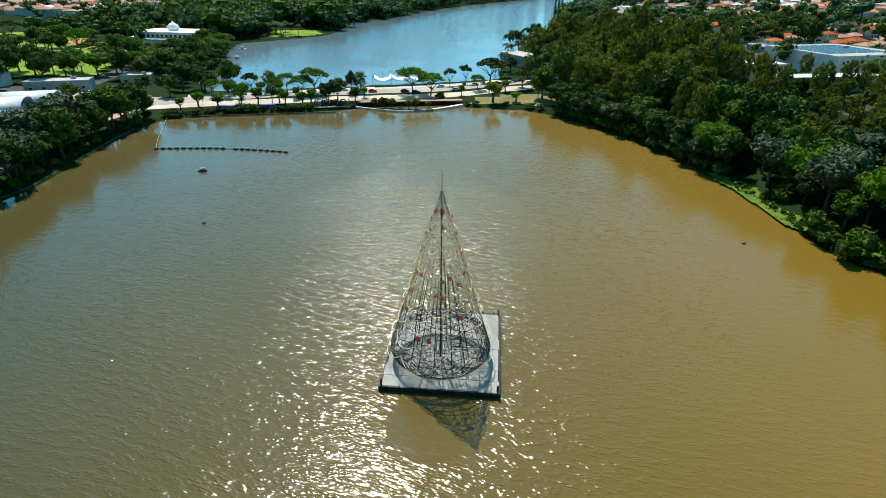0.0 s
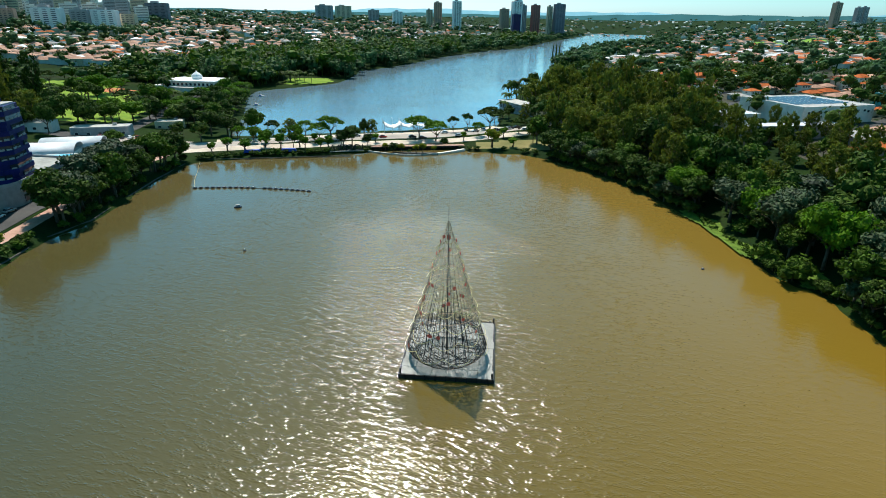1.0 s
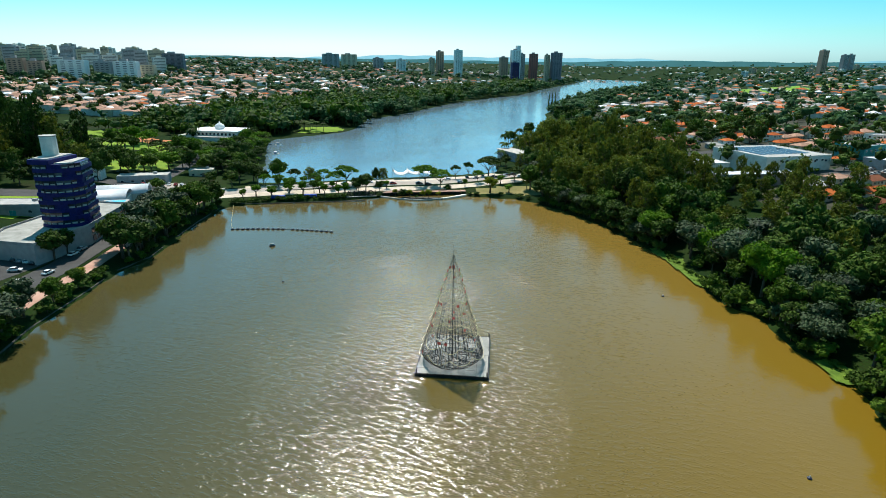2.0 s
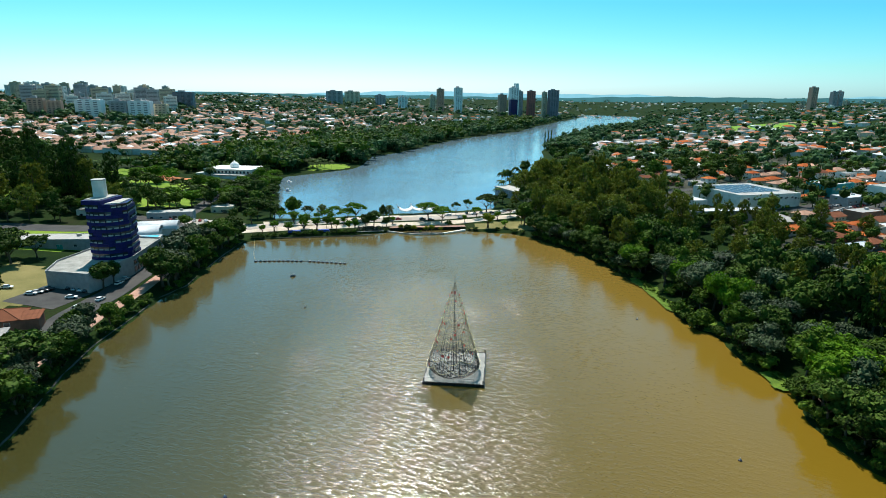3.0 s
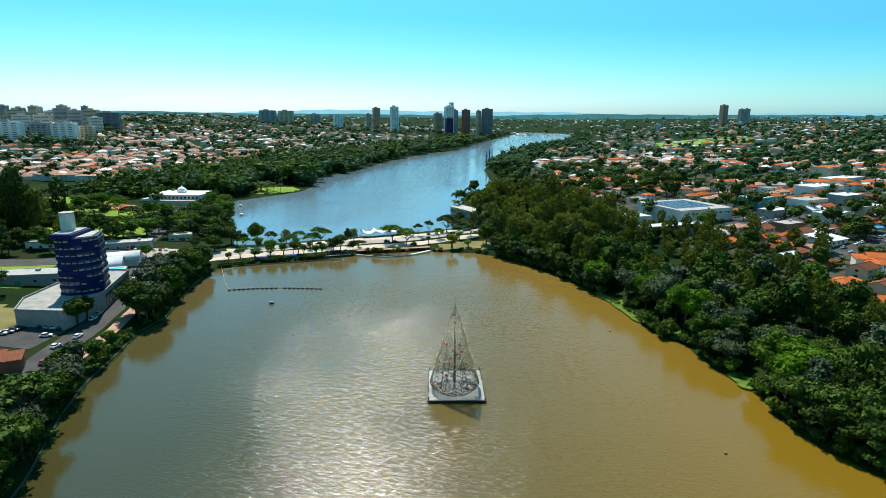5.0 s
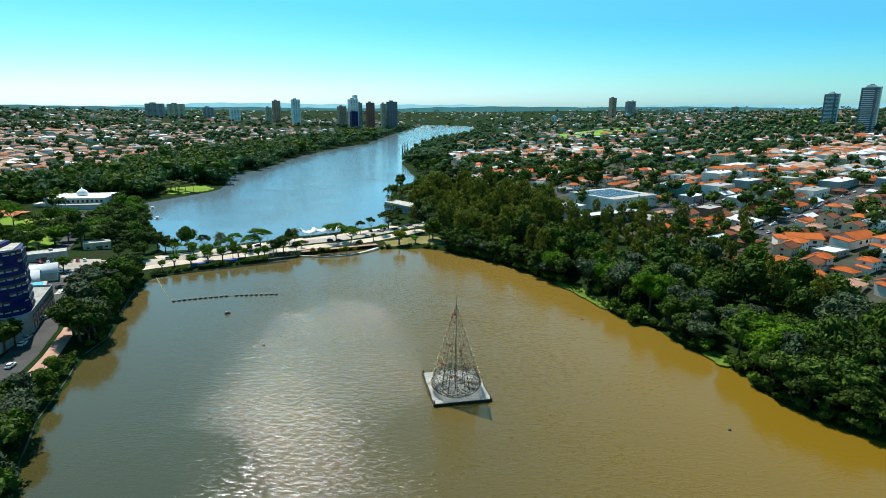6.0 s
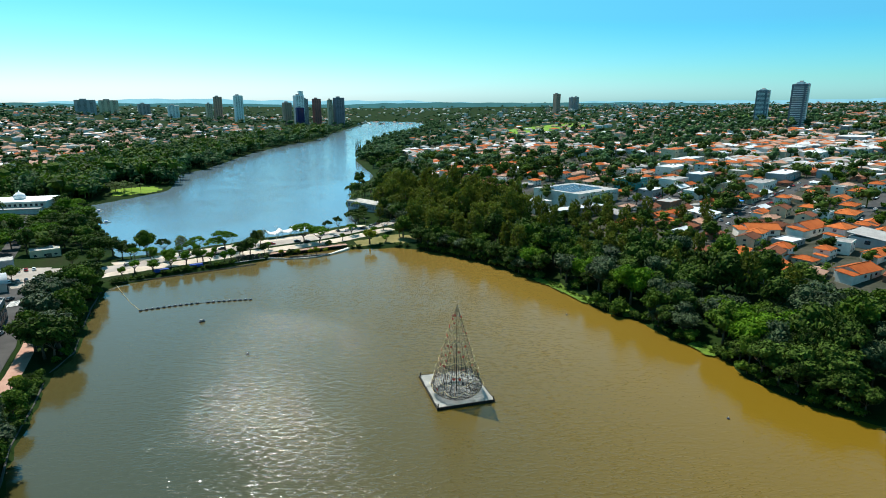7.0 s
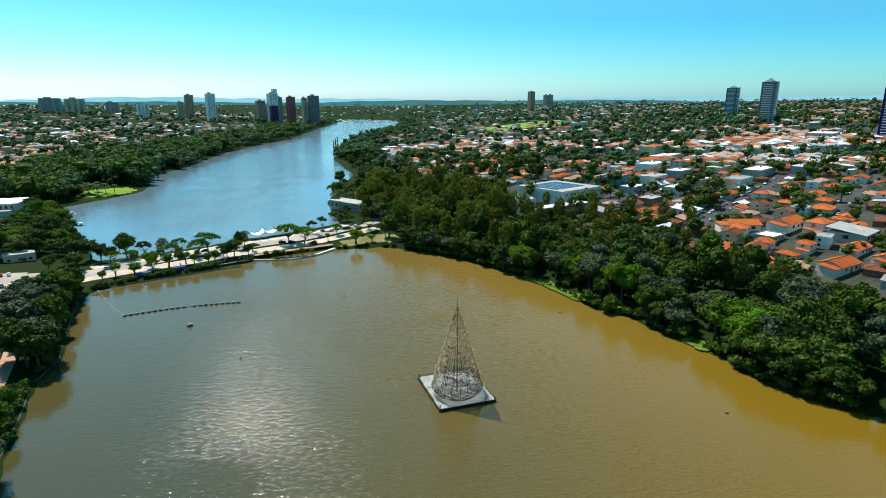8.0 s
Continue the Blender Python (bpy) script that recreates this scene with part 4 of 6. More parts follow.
# trees, hedges and stalls on the causeway
for kind, x, y, s, t in (("dark", -109, 279, 1.0, 0.95), ("mid", -97, 281, 1.1, 1.3), ("flatdark", -88.4, 283, 0.7, 0.95), ("dark", -104, 274, 0.75, 0.8), ("bright", -84, 253.5, 0.72, 0.8),
                         ("street", -99.7, 246, 1.15, 1.1), ("street", -91.3, 246, 1.35, 1.0), ("street", -76.2, 251.5, 1.15, 1.25), ("mid", -70.9, 254.5, 0.55, 0.65),
                         ("street", -64.3, 250, 0.85, 1.15), ("street", -57.3, 252, 1.0, 1.0), ("street", -53.7, 254, 1.05, 1.1), ("feather", -79.2, 284, 0.8, 0.55),
                         ("flat", -70.8, 281, 0.75, 0.95), ("flat", -61.3, 270, 0.95, 0.9), ("flat", -56.2, 274, 1.1, 1.25), ("dark", -43.6, 261, 1.0, 0.85),
                         ("dark", -47.5, 259, 0.8, 0.72), ("dark", -39.5, 276, 0.55, 0.9), ("feather", -36.1, 282, 0.75, 0.5), ("flat", -11, 278, 1.25, 1.35), ("flat", -2.5, 274.5, 1.15, 1.1),
                         ("flatdark", 6.9, 296, 0.55, 0.95), ("flatdark", 15, 303, 0.5, 1.05), ("flatdark", 28, 308, 1.3, 1.35), ("yellow", 25.6, 262.5, 1.7, 1.6),
                         ("street", 36, 263, 1.1, 0.75), ("street", -80, 270, 0.9, 1.0), ("street", -71, 268, 0.9, 1.0), ("mid", -92, 262, 0.5, 0.6), ("flat", -102, 271, 0.6, 0.8),
                         ("flat", -83, 249, 0.55, 0.7), ("street", -68, 255.5, 1.0, 1.1), ("flat", -49, 263, 0.6, 0.75), ("street", -104.5, 240, 0.9, 0.9), ("street", -86.5, 262, 0.9, 1.0), ("street", -62, 262, 0.8, 0.9), ("flat", -75, 275, 0.6, 0.8), ("flat", -94, 268, 0.6, 0.8), ("street", -33, 270, 0.8, 0.8), ("yellow", -27, 258.5, 0.7, 0.7), ("street", 12, 276, 0.7, 0.8), ("flat", 20, 285, 0.6, 0.8), ("dark", -36, 262, 0.6, 0.55), ("shrubdark", 2, 268, 0.9, 0.9), ("street", 33, 280, 1.0, 0.9), ("flatdark", 42, 288, 0.8, 0.9), ("feather", 47, 270, 0.7, 0.7),
                         ("dark", -118, 262, 0.9, 0.85), ("dark", -121, 283, 1.15, 1.1), ("dark", -115, 290, 1.0, 1.0), ("dark", -129, 262, 0.8, 0.8), ("mid", -126, 296, 0.9, 1.0)):
    plant(kind, x, y, s, t)
for x, y, s in ((-107.2, 232.6, 0.85), (-96.9, 236.8, 0.75), (-91.6, 239.2, 0.7), (-86, 240.8, 0.8), (-80.7, 242, 0.9), (-76.5, 243, 0.8), (-66, 245.8, 0.7), (-60, 247.0, 0.8), (-57.4, 247.6, 0.7),
                (14, 259.8, 0.6), (18, 258.6, 0.7), (31, 257.5, 0.7), (41, 253, 0.9), (45, 250, 0.8)):
    plant("shrubdark", x, y, s, s * 0.75)
shore_row([(-35, 253), (-64, 243), (-90, 238), (-108, 230)], 3.0, ["shrubdark", "shrubdark", "shrub"], (0.45, 0.8), 91, (1.0, 2.6), [(248.0, 254)])
for x, y, w in ((-87.4, 243.6, 7.5), (-71.4, 247.3, 7.0)):
    stall = base("covered_stall", "low stall under a blue sheet on the bank", "stall", at(x, y, None, 9))
    Soup().prism([(-w / 2, -1.1), (w / 2, -1.1), (w / 2, 1.1), (-w / 2, 1.1)], 0.5, 1.7, 0.9).part("sheet", M["blue_tarp"], stall)
    for a in (-1, 1):
        Soup().box(a * (w / 2 - 0.3), 0, -0.2, 0.15, 1.6, 0.75).part("support", M["steel_dark"], stall)
Soup().tube([(x, 231.3 + 0.178 * (x + 108) + 1.2, 0.4) for x in range(-108, -36, 6)], 0.3, 6).thing("bank_kerb", M["kerb"], "weathered concrete kerb at the water's edge", "kerb", kind="structure")


# ---- cars ----
CARS = {}
for tone in ("white", "silver", "black", "red"):
    shell, glass = Soup(), Soup()
    def loft(soup, rows):
        verts, faces = [], []
        for x, half, z0, z1 in rows:
            verts += [(x, -half, z0), (x, half, z0), (x, half * 0.98, z1 - 0.08), (x, half * 0.88, z1), (x, -half * 0.88, z1), (x, -half * 0.98, z1 - 0.08)]
        for i in range(len(rows) - 1):
            faces += [(i * 6 + j, i * 6 + (j + 1) % 6, i * 6 + 6 + (j + 1) % 6, i * 6 + 6 + j) for j in range(6)]
        faces += [tuple(range(6))[::-1], tuple(range(len(rows) * 6 - 6, len(rows) * 6))]
        soup.add(verts, faces)
    loft(shell, [(-2.1, 0.75, 0.4, 0.72), (-1.95, 0.84, 0.26, 0.90), (-0.9, 0.87, 0.24, 0.93), (0.95, 0.87, 0.24, 0.90), (1.85, 0.82, 0.26, 0.78), (2.1, 0.7, 0.36, 0.62)])
    loft(glass, [(-1.75, 0.70, 0.88, 0.92), (-1.2, 0.72, 0.88, 1.36), (0.35, 0.72, 0.88, 1.38), (1.05, 0.68, 0.88, 0.91)])
    roof = Soup()
    loft(roof, [(-1.22, 0.66, 1.34, 1.42), (-0.4, 0.68, 1.36, 1.48), (0.38, 0.66, 1.35, 1.42)])
    wheel = Soup().tube([(0, -0.1, 0), (0, 0.1, 0)], 0.32, 10)
    CARS[tone] = (shell.mesh("body", M["car_" + tone], True), glass.mesh("glazing", M["glass"]), roof.mesh("roof", M["car_" + tone]), wheel.mesh("wheel", M["tyre"]))
    far_body = Soup()
    far_body.v, far_body.f, far_body.count = list(shell.v), list(shell.f), shell.count
    skin = len(far_body.f)
    for a in (-1.3, 1.3):
        for b in (-0.78, 0.78):
            far_body.tube([(a, b - 0.1, 0.32), (a, b + 0.1, 0.32)], 0.32, 8)
    far_body = far_body.mesh("body", M["car_" + tone])
    far_body.materials.append(M["tyre"])
    far_body.polygons.foreach_set("material_index", [0 if i < skin else 1 for i in range(len(far_body.polygons))])
    CARS[tone] += (far_body,)


def park(tone, x, y, turn, label="", z=None, lift=0.18):
    body, glazing, roof, wheel, far_body = CARS[tone]
    far = x > 200 or y > 260
    ob = base("car", label or tone + " hatchback car on the asphalt", "car", pose(x, y, (height(x, y) if z is None else z) + lift, 0, 0, turn))
    hang("body", far_body if far else body, ob), hang("glazing", glazing, ob), hang("roof", roof, ob)
    for a in () if far else (-1.3, 1.3):
        for b in (-0.78, 0.78):
            hang("wheel", wheel, ob).matrix_basis = pose(a, b, 0.32)


for tone, x, y, turn in (("black", -14.8, 280.5, 12), ("black", -9.4, 278.5, 10), ("silver", 9.7, 284.5, 15), ("red", -30, 279, 15), ("white", 2, 291, 195), ("silver", -44, 281, 15), ("black", -58, 276.5, 195),
                         ("white", -76, 268, 17), ("silver", 19, 296, 200), ("black", 31, 300, 20), ("white", 38, 304, 25), ("silver", -104, 258, 20), ("black", 14, 299, 100), ("silver", 24, 303, 100)):
    park(tone, x, y, turn)


# ---- houses ----
def roof_mesh(kind, w, d, rise, eave):
    a, b, s, t = w / 2 + eave, d / 2 + eave, Soup(), 0.16
    if kind == "hip":
        r = max(0.4, a - b) if a > b else 0.3
        top = [(-r, 0, rise), (r, 0, rise)]
        verts = [(-a, -b, 0), (a, -b, 0), (a, b, 0), (-a, b, 0), (-a, -b, -t), (a, -b, -t), (a, b, -t), (-a, b, -t)] + top
        faces = [(0, 1, 9, 8), (1, 2, 9), (2, 3, 8, 9), (3, 0, 8), (4, 5, 1, 0), (5, 6, 2, 1), (6, 7, 3, 2), (7, 4, 0, 3), (7, 6, 5, 4)]
        s.add(verts, faces)
        for p, q in (((-r, 0), (r, 0)), ((-a, -b), (-r, 0)), ((a, -b), (r, 0)), ((a, b), (r, 0)), ((-a, b), (-r, 0))):
            s.tube([(p[0], p[1], 0.05 if abs(p[1]) > 0 else rise + 0.03), (q[0], q[1], rise + 0.03)], 0.13, 4)
    elif kind == "gable":
        verts = [(-a, -b, 0), (a, -b, 0), (a, b, 0), (-a, b, 0), (-a, 0, rise), (a, 0, rise)]
        verts += [(x, y, z - t) for x, y, z in verts]
        s.add(verts, [(0, 1, 5, 4), (2, 3, 4, 5), (7, 6, 10, 11), (9, 8, 11, 10), (0, 6, 7, 1), (2, 8, 9, 3), (0, 4, 10, 6), (4, 3, 9, 10), (1, 7, 11, 5), (5, 11, 8, 2)])
        s.tube([(-a, 0, rise + 0.04), (a, 0, rise + 0.04)], 0.14, 4)
    else:
        k = 2 * int(w / 1.2) + 1                       # corrugated sheet
        xs = [-a + 2 * a * i / (k - 1) for i in range(k)]
        verts = [(x, y, z + 0.12 * (i % 2) - e) for e in (0, t) for y, z in ((-b, 0), (b, rise)) for i, x in enumerate(xs)]
        for i in range(k - 1):
            s.f += [(i, i + 1, k + i + 1, k + i), (2 * k + i, 3 * k + i, 3 * k + i + 1, 2 * k + i + 1), (i, 2 * k + i, 2 * k + i + 1, i + 1), (k + i, k + i + 1, 3 * k + i + 1, 3 * k + i)]
        s.f += [(0, k, 3 * k, 2 * k), (k - 1, 3 * k - 1, 4 * k - 1, 2 * k - 1)]
        s.v.append(np.array(verts, float))
        s.count += len(verts)
    return s


def window_mesh(w=1.6, h=1.25):
    """A framed window in one piece: a proud frame with the pane set back in it."""
    bm = bmesh.new()
    bmesh.ops.create_cube(bm, size=1, matrix=Matrix.Translation((0, -0.05, h / 2)) @ Matrix.Diagonal((w, 0.14, h, 1)))
    front = [f for f in bm.faces if f.normal.y < -0.9]
    bmesh.ops.inset_region(bm, faces=front, thickness=0.1, depth=-0.05)
    data = bpy.data.meshes.new("window")
    for face in front:
        face.material_index = 1
    bm.to_mesh(data)
    bm.free()
    data.materials.append(M["wall_white"])
    data.materials.append(M["glass"])
    return data


WINDOW = window_mesh()
DOOR = Soup().box(0, -0.04, 0, 1.0, 0.1, 2.1).mesh("door", M["bark"])
HOUSES = {}


def house_kind(key, w, d, storeys, roof_kind, rise, wall, roof, label, wing=None, eave=0.55):
    h = 3.0 * storeys
    wall_soup = Soup().box(0, 0, -2.5, w, d, h + 2.5)
    if roof_kind == "gable":
        for x in (-w / 2 + 0.15, w / 2 - 0.15):
            wall_soup.add([(x - 0.14, -d / 2, h), (x - 0.14, d / 2, h), (x - 0.14, 0, h + rise * 0.9), (x + 0.14, -d / 2, h), (x + 0.14, d / 2, h), (x + 0.14, 0, h + rise * 0.9)],
                          [(0, 2, 1), (3, 4, 5), (0, 3, 5, 2), (1, 2, 5, 4), (0, 1, 4, 3)])
    if roof_kind == "flat":
        roof_soup = Soup().box(0, 0, 0, w - 0.5, d - 0.5, 0.12)
        for x, y, sx, sy in ((0, -d / 2, w + 0.1, 0.25), (0, d / 2, w + 0.1, 0.25), (-w / 2, 0, 0.25, d - 0.3), (w / 2, 0, 0.25, d - 0.3)):
            wall_soup.box(x, y, h - 0.02, sx, sy, 0.75)
    else:
        roof_soup = roof_mesh(roof_kind, w, d, rise, eave)
    near_wall = wall_soup.mesh("wall", M[wall])
    plain = len(wall_soup.f)                         # a wall with its windows joined in, for houses far off
    for s in range(storeys):
        for x, y, sx, sy in ((-w / 4, -d / 2, 1.6, 0.12), (w / 4, -d / 2, 1.6, 0.12), (0.3, -d / 2, 1.2, 0.14), (w / 4, d / 2, 1.6, 0.12), (-w / 4, d / 2, 1.6, 0.12), (-w / 2, 0, 0.12, 1.6), (w / 2, 0, 0.12, 1.6)):
            wall_soup.box(x, y, 1.0 + 3.0 * s, sx, sy, 1.25)
    far_wall = wall_soup.mesh("wall", M[wall])
    far_wall.materials.append(M["glass"])
    far_wall.polygons.foreach_set("material_index", [0 if i < plain else 1 for i in range(len(far_wall.polygons))])
    data = {"wall": near_wall, "far_wall": far_wall, "roof": roof_soup.mesh("roof", M[roof]), "h": h, "label": label, "w": w, "d": d, "storeys": storeys, "wing": None}
    if wing:
        ww, wd, side = wing
        data["wing"] = (Soup().box(0, 0, -2.5, ww, wd, 5.3).mesh("wing", M[wall]), roof_mesh("lean", ww, wd, 0.7, 0.4).mesh("wing_roof", M[roof]), side * (w / 2 + ww / 2 + 0.02), -d / 2 + wd / 2)
    HOUSES[key] = data


house_kind("hip1", 14, 10, 1, "hip", 2.2, "wall_cream", "roof_orange", "single-storey house with a hipped orange tile roof", (5, 6, 1))
house_kind("hip2", 11, 9, 2, "hip", 2.0, "wall_white", "roof_orange", "two-storey white house with an orange tile roof", (5, 7, -1))
house_kind("gable1", 14, 9, 1, "gable", 2.0, "wall_white", "roof_orange", "low white house with a gabled orange tile roof", (4.5, 6, -1))
house_kind("gable2", 12, 10, 2, "gable", 2.2, "wall_cream", "roof_brown", "two-storey cream house with a brown tile roof")
house_kind("hip3", 12, 10, 1, "hip", 2.1, "wall_brick", "roof_brown", "low house with a weathered brown tile roof", (5, 6, 1))
house_kind("lean1", 13, 11, 1, "lean", 1.3, "wall_grey", "roof_grey", "plain house with a grey fibre cement roof")
house_kind("flat1", 13, 10, 2, "flat", 0, "wall_white", "roof_grey", "boxy white house with a flat roof behind a parapet")
house_kind("flat2", 16, 12, 1, "flat", 0, "wall_grey", "roof_white", "low commercial building with a pale flat roof")
house_kind("lean2", 18, 13, 1, "lean", 1.6, "wall_white", "roof_white", "shed with a white metal roof")
house_kind("gable3", 20, 11, 1, "gable", 2.4, "wall_grey", "roof_white", "workshop with a gabled pale metal roof")
house_kind("hip4", 13, 10, 1, "hip", 2.1, "wall_cream", "roof_rose", "low cream house with a hazy rose tile roof", (5, 6, -1))
plots = []


def put_house(key, x, y, turn, size=1.0, group=""):
    k = HOUSES[key]
    corners = [height(x + a, y + b) for a in (-6, 6) for b in (-5, 5)]
    ob = base("house" if key[:4] not in ("flat", "lean") and key != "gable3" else "building", k["label"], "house" if key[:4] not in ("flat", "lean") else "building",
              pose(x, y, max(corners) - 0.3, 0, 0, turn) @ Matrix.Scale(size, 4), group)
    off = math.hypot(x + 40, y + 75)
    hang("wall", k["wall"] if off < 330 else k["far_wall"], ob)
    plots.append((x, y, k["w"] * size, k["d"] * size, turn))
    hang("roof", k["roof"], ob).matrix_basis = pose(0, 0, k["h"])
    if k["wing"] and off < 480:
        wing = hang("wing", k["wing"][0], ob)
        wing.matrix_basis = pose(k["wing"][2], k["wing"][3], 0)
        hang("wing_roof", k["wing"][1], wing).matrix_basis = pose(0, 0, 2.8)
    spots = []
    for s in range(k["storeys"]):
        z = 1.0 + 3.0 * s
        spots += [(-k["w"] / 4, -k["d"] / 2, z, 0), (k["w"] / 4, -k["d"] / 2, z, 0), (k["w"] / 4, k["d"] / 2, z, 180), (-k["w"] / 2, 0, z, 270)]
    if off > 330:
        spots = []
    else:
        hang("door", DOOR, ob).matrix_basis = pose(0.3, -k["d"] / 2, 0)
    for sx, sy, z, r in spots:
        hang("window", WINDOW, ob).matrix_basis = pose(sx, sy, z, 0, 0, r)
    return ob


# the streets east of the lake
U, V = (0.93, 0.366), (-0.366, 0.93)
def uv(u, v):
    return (224 + u * U[0] + v * V[0], 188 + u * U[1] + v * V[1])
for v in (-116, -58, 0, 58, 116, 174, 232, 300):
    ribbon([uv(u, v) for u in range(-20 if v == 0 else 0, 760, 40)], 8.5 if v else 11, 0.14, 8).thing("road", M["asphalt"], "grey asphalt street between the houses", "road", kind="structure")
for u in (70, 190, 310, 430):
    ribbon([uv(u, v) for v in range(-116, 301, 30)], 8, 0.12, 8).thing("road", M["asphalt"], "grey asphalt side street", "road", kind="structure")

patch_of([(172, 60), (300, 20), (540, 20), (1050, 190), (1100, 640), (600, 960), (330, 980), (215, 780), (165, 600), (150, 430), (175, 395), (150, 330), (146, 262), (170, 150)], 0.06, 9.0).thing(
    "town_ground", M["yard"], "grey and dusty yards and paving, darkened for shade between the houses", "ground", kind="structure")
# the houses that stand out above the wooded bank
for key, x, y, turn, size in (("gable1", 177.7, 112.9, 8, 1.25), ("hip3", 204, 172.7, 21, 0.85), ("gable1", 231.4, 163.8, -25, 1.25), ("hip1", 297.7, 230.1, 21, 1.15),
                              ("gable1", 253.2, 151.3, 10, 1.45), ("hip2", 255.7, 134.3, 10, 1.15), ("hip1", 303.4, 162.3, 21, 1.1), ("hip1", 204.9, 115.8, 100, 0.7),
                              ("hip2", 219.3, 116.6, 15, 0.8), ("gable1", 205.4, 91.5, 5, 1.2), ("lean1", 258.9, 118, 15, 1.6), ("lean2", 236.9, 209.8, 21, 1.05),
                              ("flat1", 286.5, 166.0, 21, 0.9), ("hip1", 304.8, 188.2, 21, 0.9), ("gable1", 343, 193, 21, 1.0), ("hip1", 263.3, 222, 21, 0.8), ("gable3", 281, 204.5, 21, 0.7),
                              ("hip1", 374.7, 201.6, 21, 1.1), ("gable1", 420.5, 209.5, 21, 1.2), ("hip1", 505, 294, 21, 1.3), ("hip3", 462, 282, 21, 1.1), ("gable1", 238, 103.3, 10, 1.0),
                              ("flat2", 225, 141, 12, 0.9), ("hip1", 188, 140, 30, 0.9), ("hip3", 176, 150, 30, 0.9), ("gable1", 232, 84, 5, 1.1), ("hip1", 265, 92, 10, 1.1), ("hip3", 290, 112, 20, 1.0),
                              ("lean1", 190, 240, 21, 1.1), ("gable1", 183, 222, 21, 1.0), ("hip3", 198, 206, 21, 0.9)):
    put_house(key, x, y, turn, size)

# the warehouse with panels on its roof, and the low hall before it
def hall(label, x, y, w, d, h, turn, wall, roof):
    z = max(height(x, y), height(x + 15, y + 8)) - 0.2
    ob = base("warehouse", label, "warehouse", pose(x, y, z, 0, 0, turn))
    Soup().box(0, 0, -4, w, d, h + 4).part("wall", M[wall], ob)
    Soup().box(0, 0, h, w - 0.8, d - 0.8, 0.25).part("roof", M[roof], ob)
    for a, b, sx, sy in ((0, -d / 2 + 0.15, w, 0.3), (0, d / 2 - 0.15, w, 0.3), (-w / 2 + 0.15, 0, 0.3, d - 0.6), (w / 2 - 0.15, 0, 0.3, d - 0.6)):
        Soup().box(a, b, h + 0.003, sx, sy, 0.4).part("parapet", M[wall], ob)
    plots.append((x, y, w, d, turn))
    for i in range(min(6, int(w / 4.5))):
        hang("window", WINDOW, ob).matrix_basis = pose(-w / 2 + w * (i + 0.5) / min(6, int(w / 4.5)), -d / 2, max(0.9, h - 3.4))
    Soup().box(0.1 * w, -d / 2 - 0.04, -0.3, 2.6, 0.12, 2.5).part("door", M["teal" if w > 30 else "bark"], ob)
    Soup().box(0.22 * w, 0.1 * d, h + 0.25, 1.8, 1.4, 1.1).part("roof_unit", M["wall_grey"], ob)
    return ob
big = hall("large white warehouse with solar panels on its grey roof", 199, 300, 46, 44, 8.5, 15, "wall_white", "roof_grey")
panel = Soup().add([(-2.6, -0.95, 0.1), (2.6, -0.95, 0.1), (2.6, 0.95, 0.3), (-2.6, 0.95, 0.3), (-2.6, -0.95, 0.02), (2.6, -0.95, 0.02), (2.6, 0.95, 0.22), (-2.6, 0.95, 0.22)],
                   [(0, 1, 2, 3), (7, 6, 5, 4), (0, 4, 5, 1), (1, 5, 6, 2), (2, 6, 7, 3), (3, 7, 4, 0)]).mesh("solar_panel", M["solar"])
for i in range(6):
    for j in range(11):
        hang("solar_panel", panel, big).matrix_basis = pose(-16.5 + i * 6.0, -12 + j * 2.7, 8.75)
for i in range(9):
    hang("window", WINDOW, big).matrix_basis = pose(-17 + i * 4.2, -22, 5.6)
hall("long low hall with a pale flat roof", 169, 257, 54, 10, 5.6, 9, "wall_grey", "roof_white")
hall("pale rendered block with a flat roof", 156, 288, 18, 16, 6.5, 12, "wall_white", "roof_white")
hall("teal-fronted shop with a flat roof", 268, 320, 26, 18, 6.5, 28, "teal", "roof_grey")
for x, y, w, d, h, wall, roof in ((300, 305, 26, 14, 5.5, "wall_white", "roof_grey"), (336, 312, 26, 14, 5.5, "wall_grey", "roof_white"), (318, 274, 22, 13, 5.0, "wall_cream", "roof_white"), (342, 256, 30, 13, 5.5, "wall_white", "roof_grey"),
                                  (392, 276, 42, 15, 5.5, "wall_grey", "roof_white"), (349, 358, 36, 17, 6.0, "wall_white", "roof_white"), (371, 300, 28, 12, 6.5, "wall_cream", "roof_grey"), (258, 284, 20, 12, 4.5, "wall_grey", "roof_white"),
                                  (283, 262, 24, 12, 4.5, "wall_white", "roof_white"), (455, 318, 34, 15, 6.0, "wall_white", "roof_grey"), (430, 262, 26, 14, 5.5, "wall_grey", "roof_white"), (240, 246, 18, 11, 4.0, "wall_brick", "roof_grey")):
    hall("low flat-roofed shop building on the slope", x, y, w, d, h, 21, wall, roof)
hall("long white block of flats with an orange roof", 430, 440, 44, 16, 12, 24, "wall_cream", "roof_orange")
hall("long white hall with a pale roof", 410, 402, 50, 16, 5.5, 24, "wall_white", "roof_white")
awning = base("awning", "bright blue awning beside the street", "awning", at(279, 224, None, 21))
Soup().add([(-6, -4, 3.6), (6, -4, 3.6), (6, 4, 4.6), (-6, 4, 4.6), (-6, -4, 3.5), (6, -4, 3.5), (6, 4, 4.5), (-6, 4, 4.5)], [(0, 1, 2, 3), (7, 6, 5, 4), (0, 4, 5, 1), (1, 5, 6, 2), (2, 6, 7, 3), (3, 7, 4, 0)]).part("sheet", M["awning"], awning)
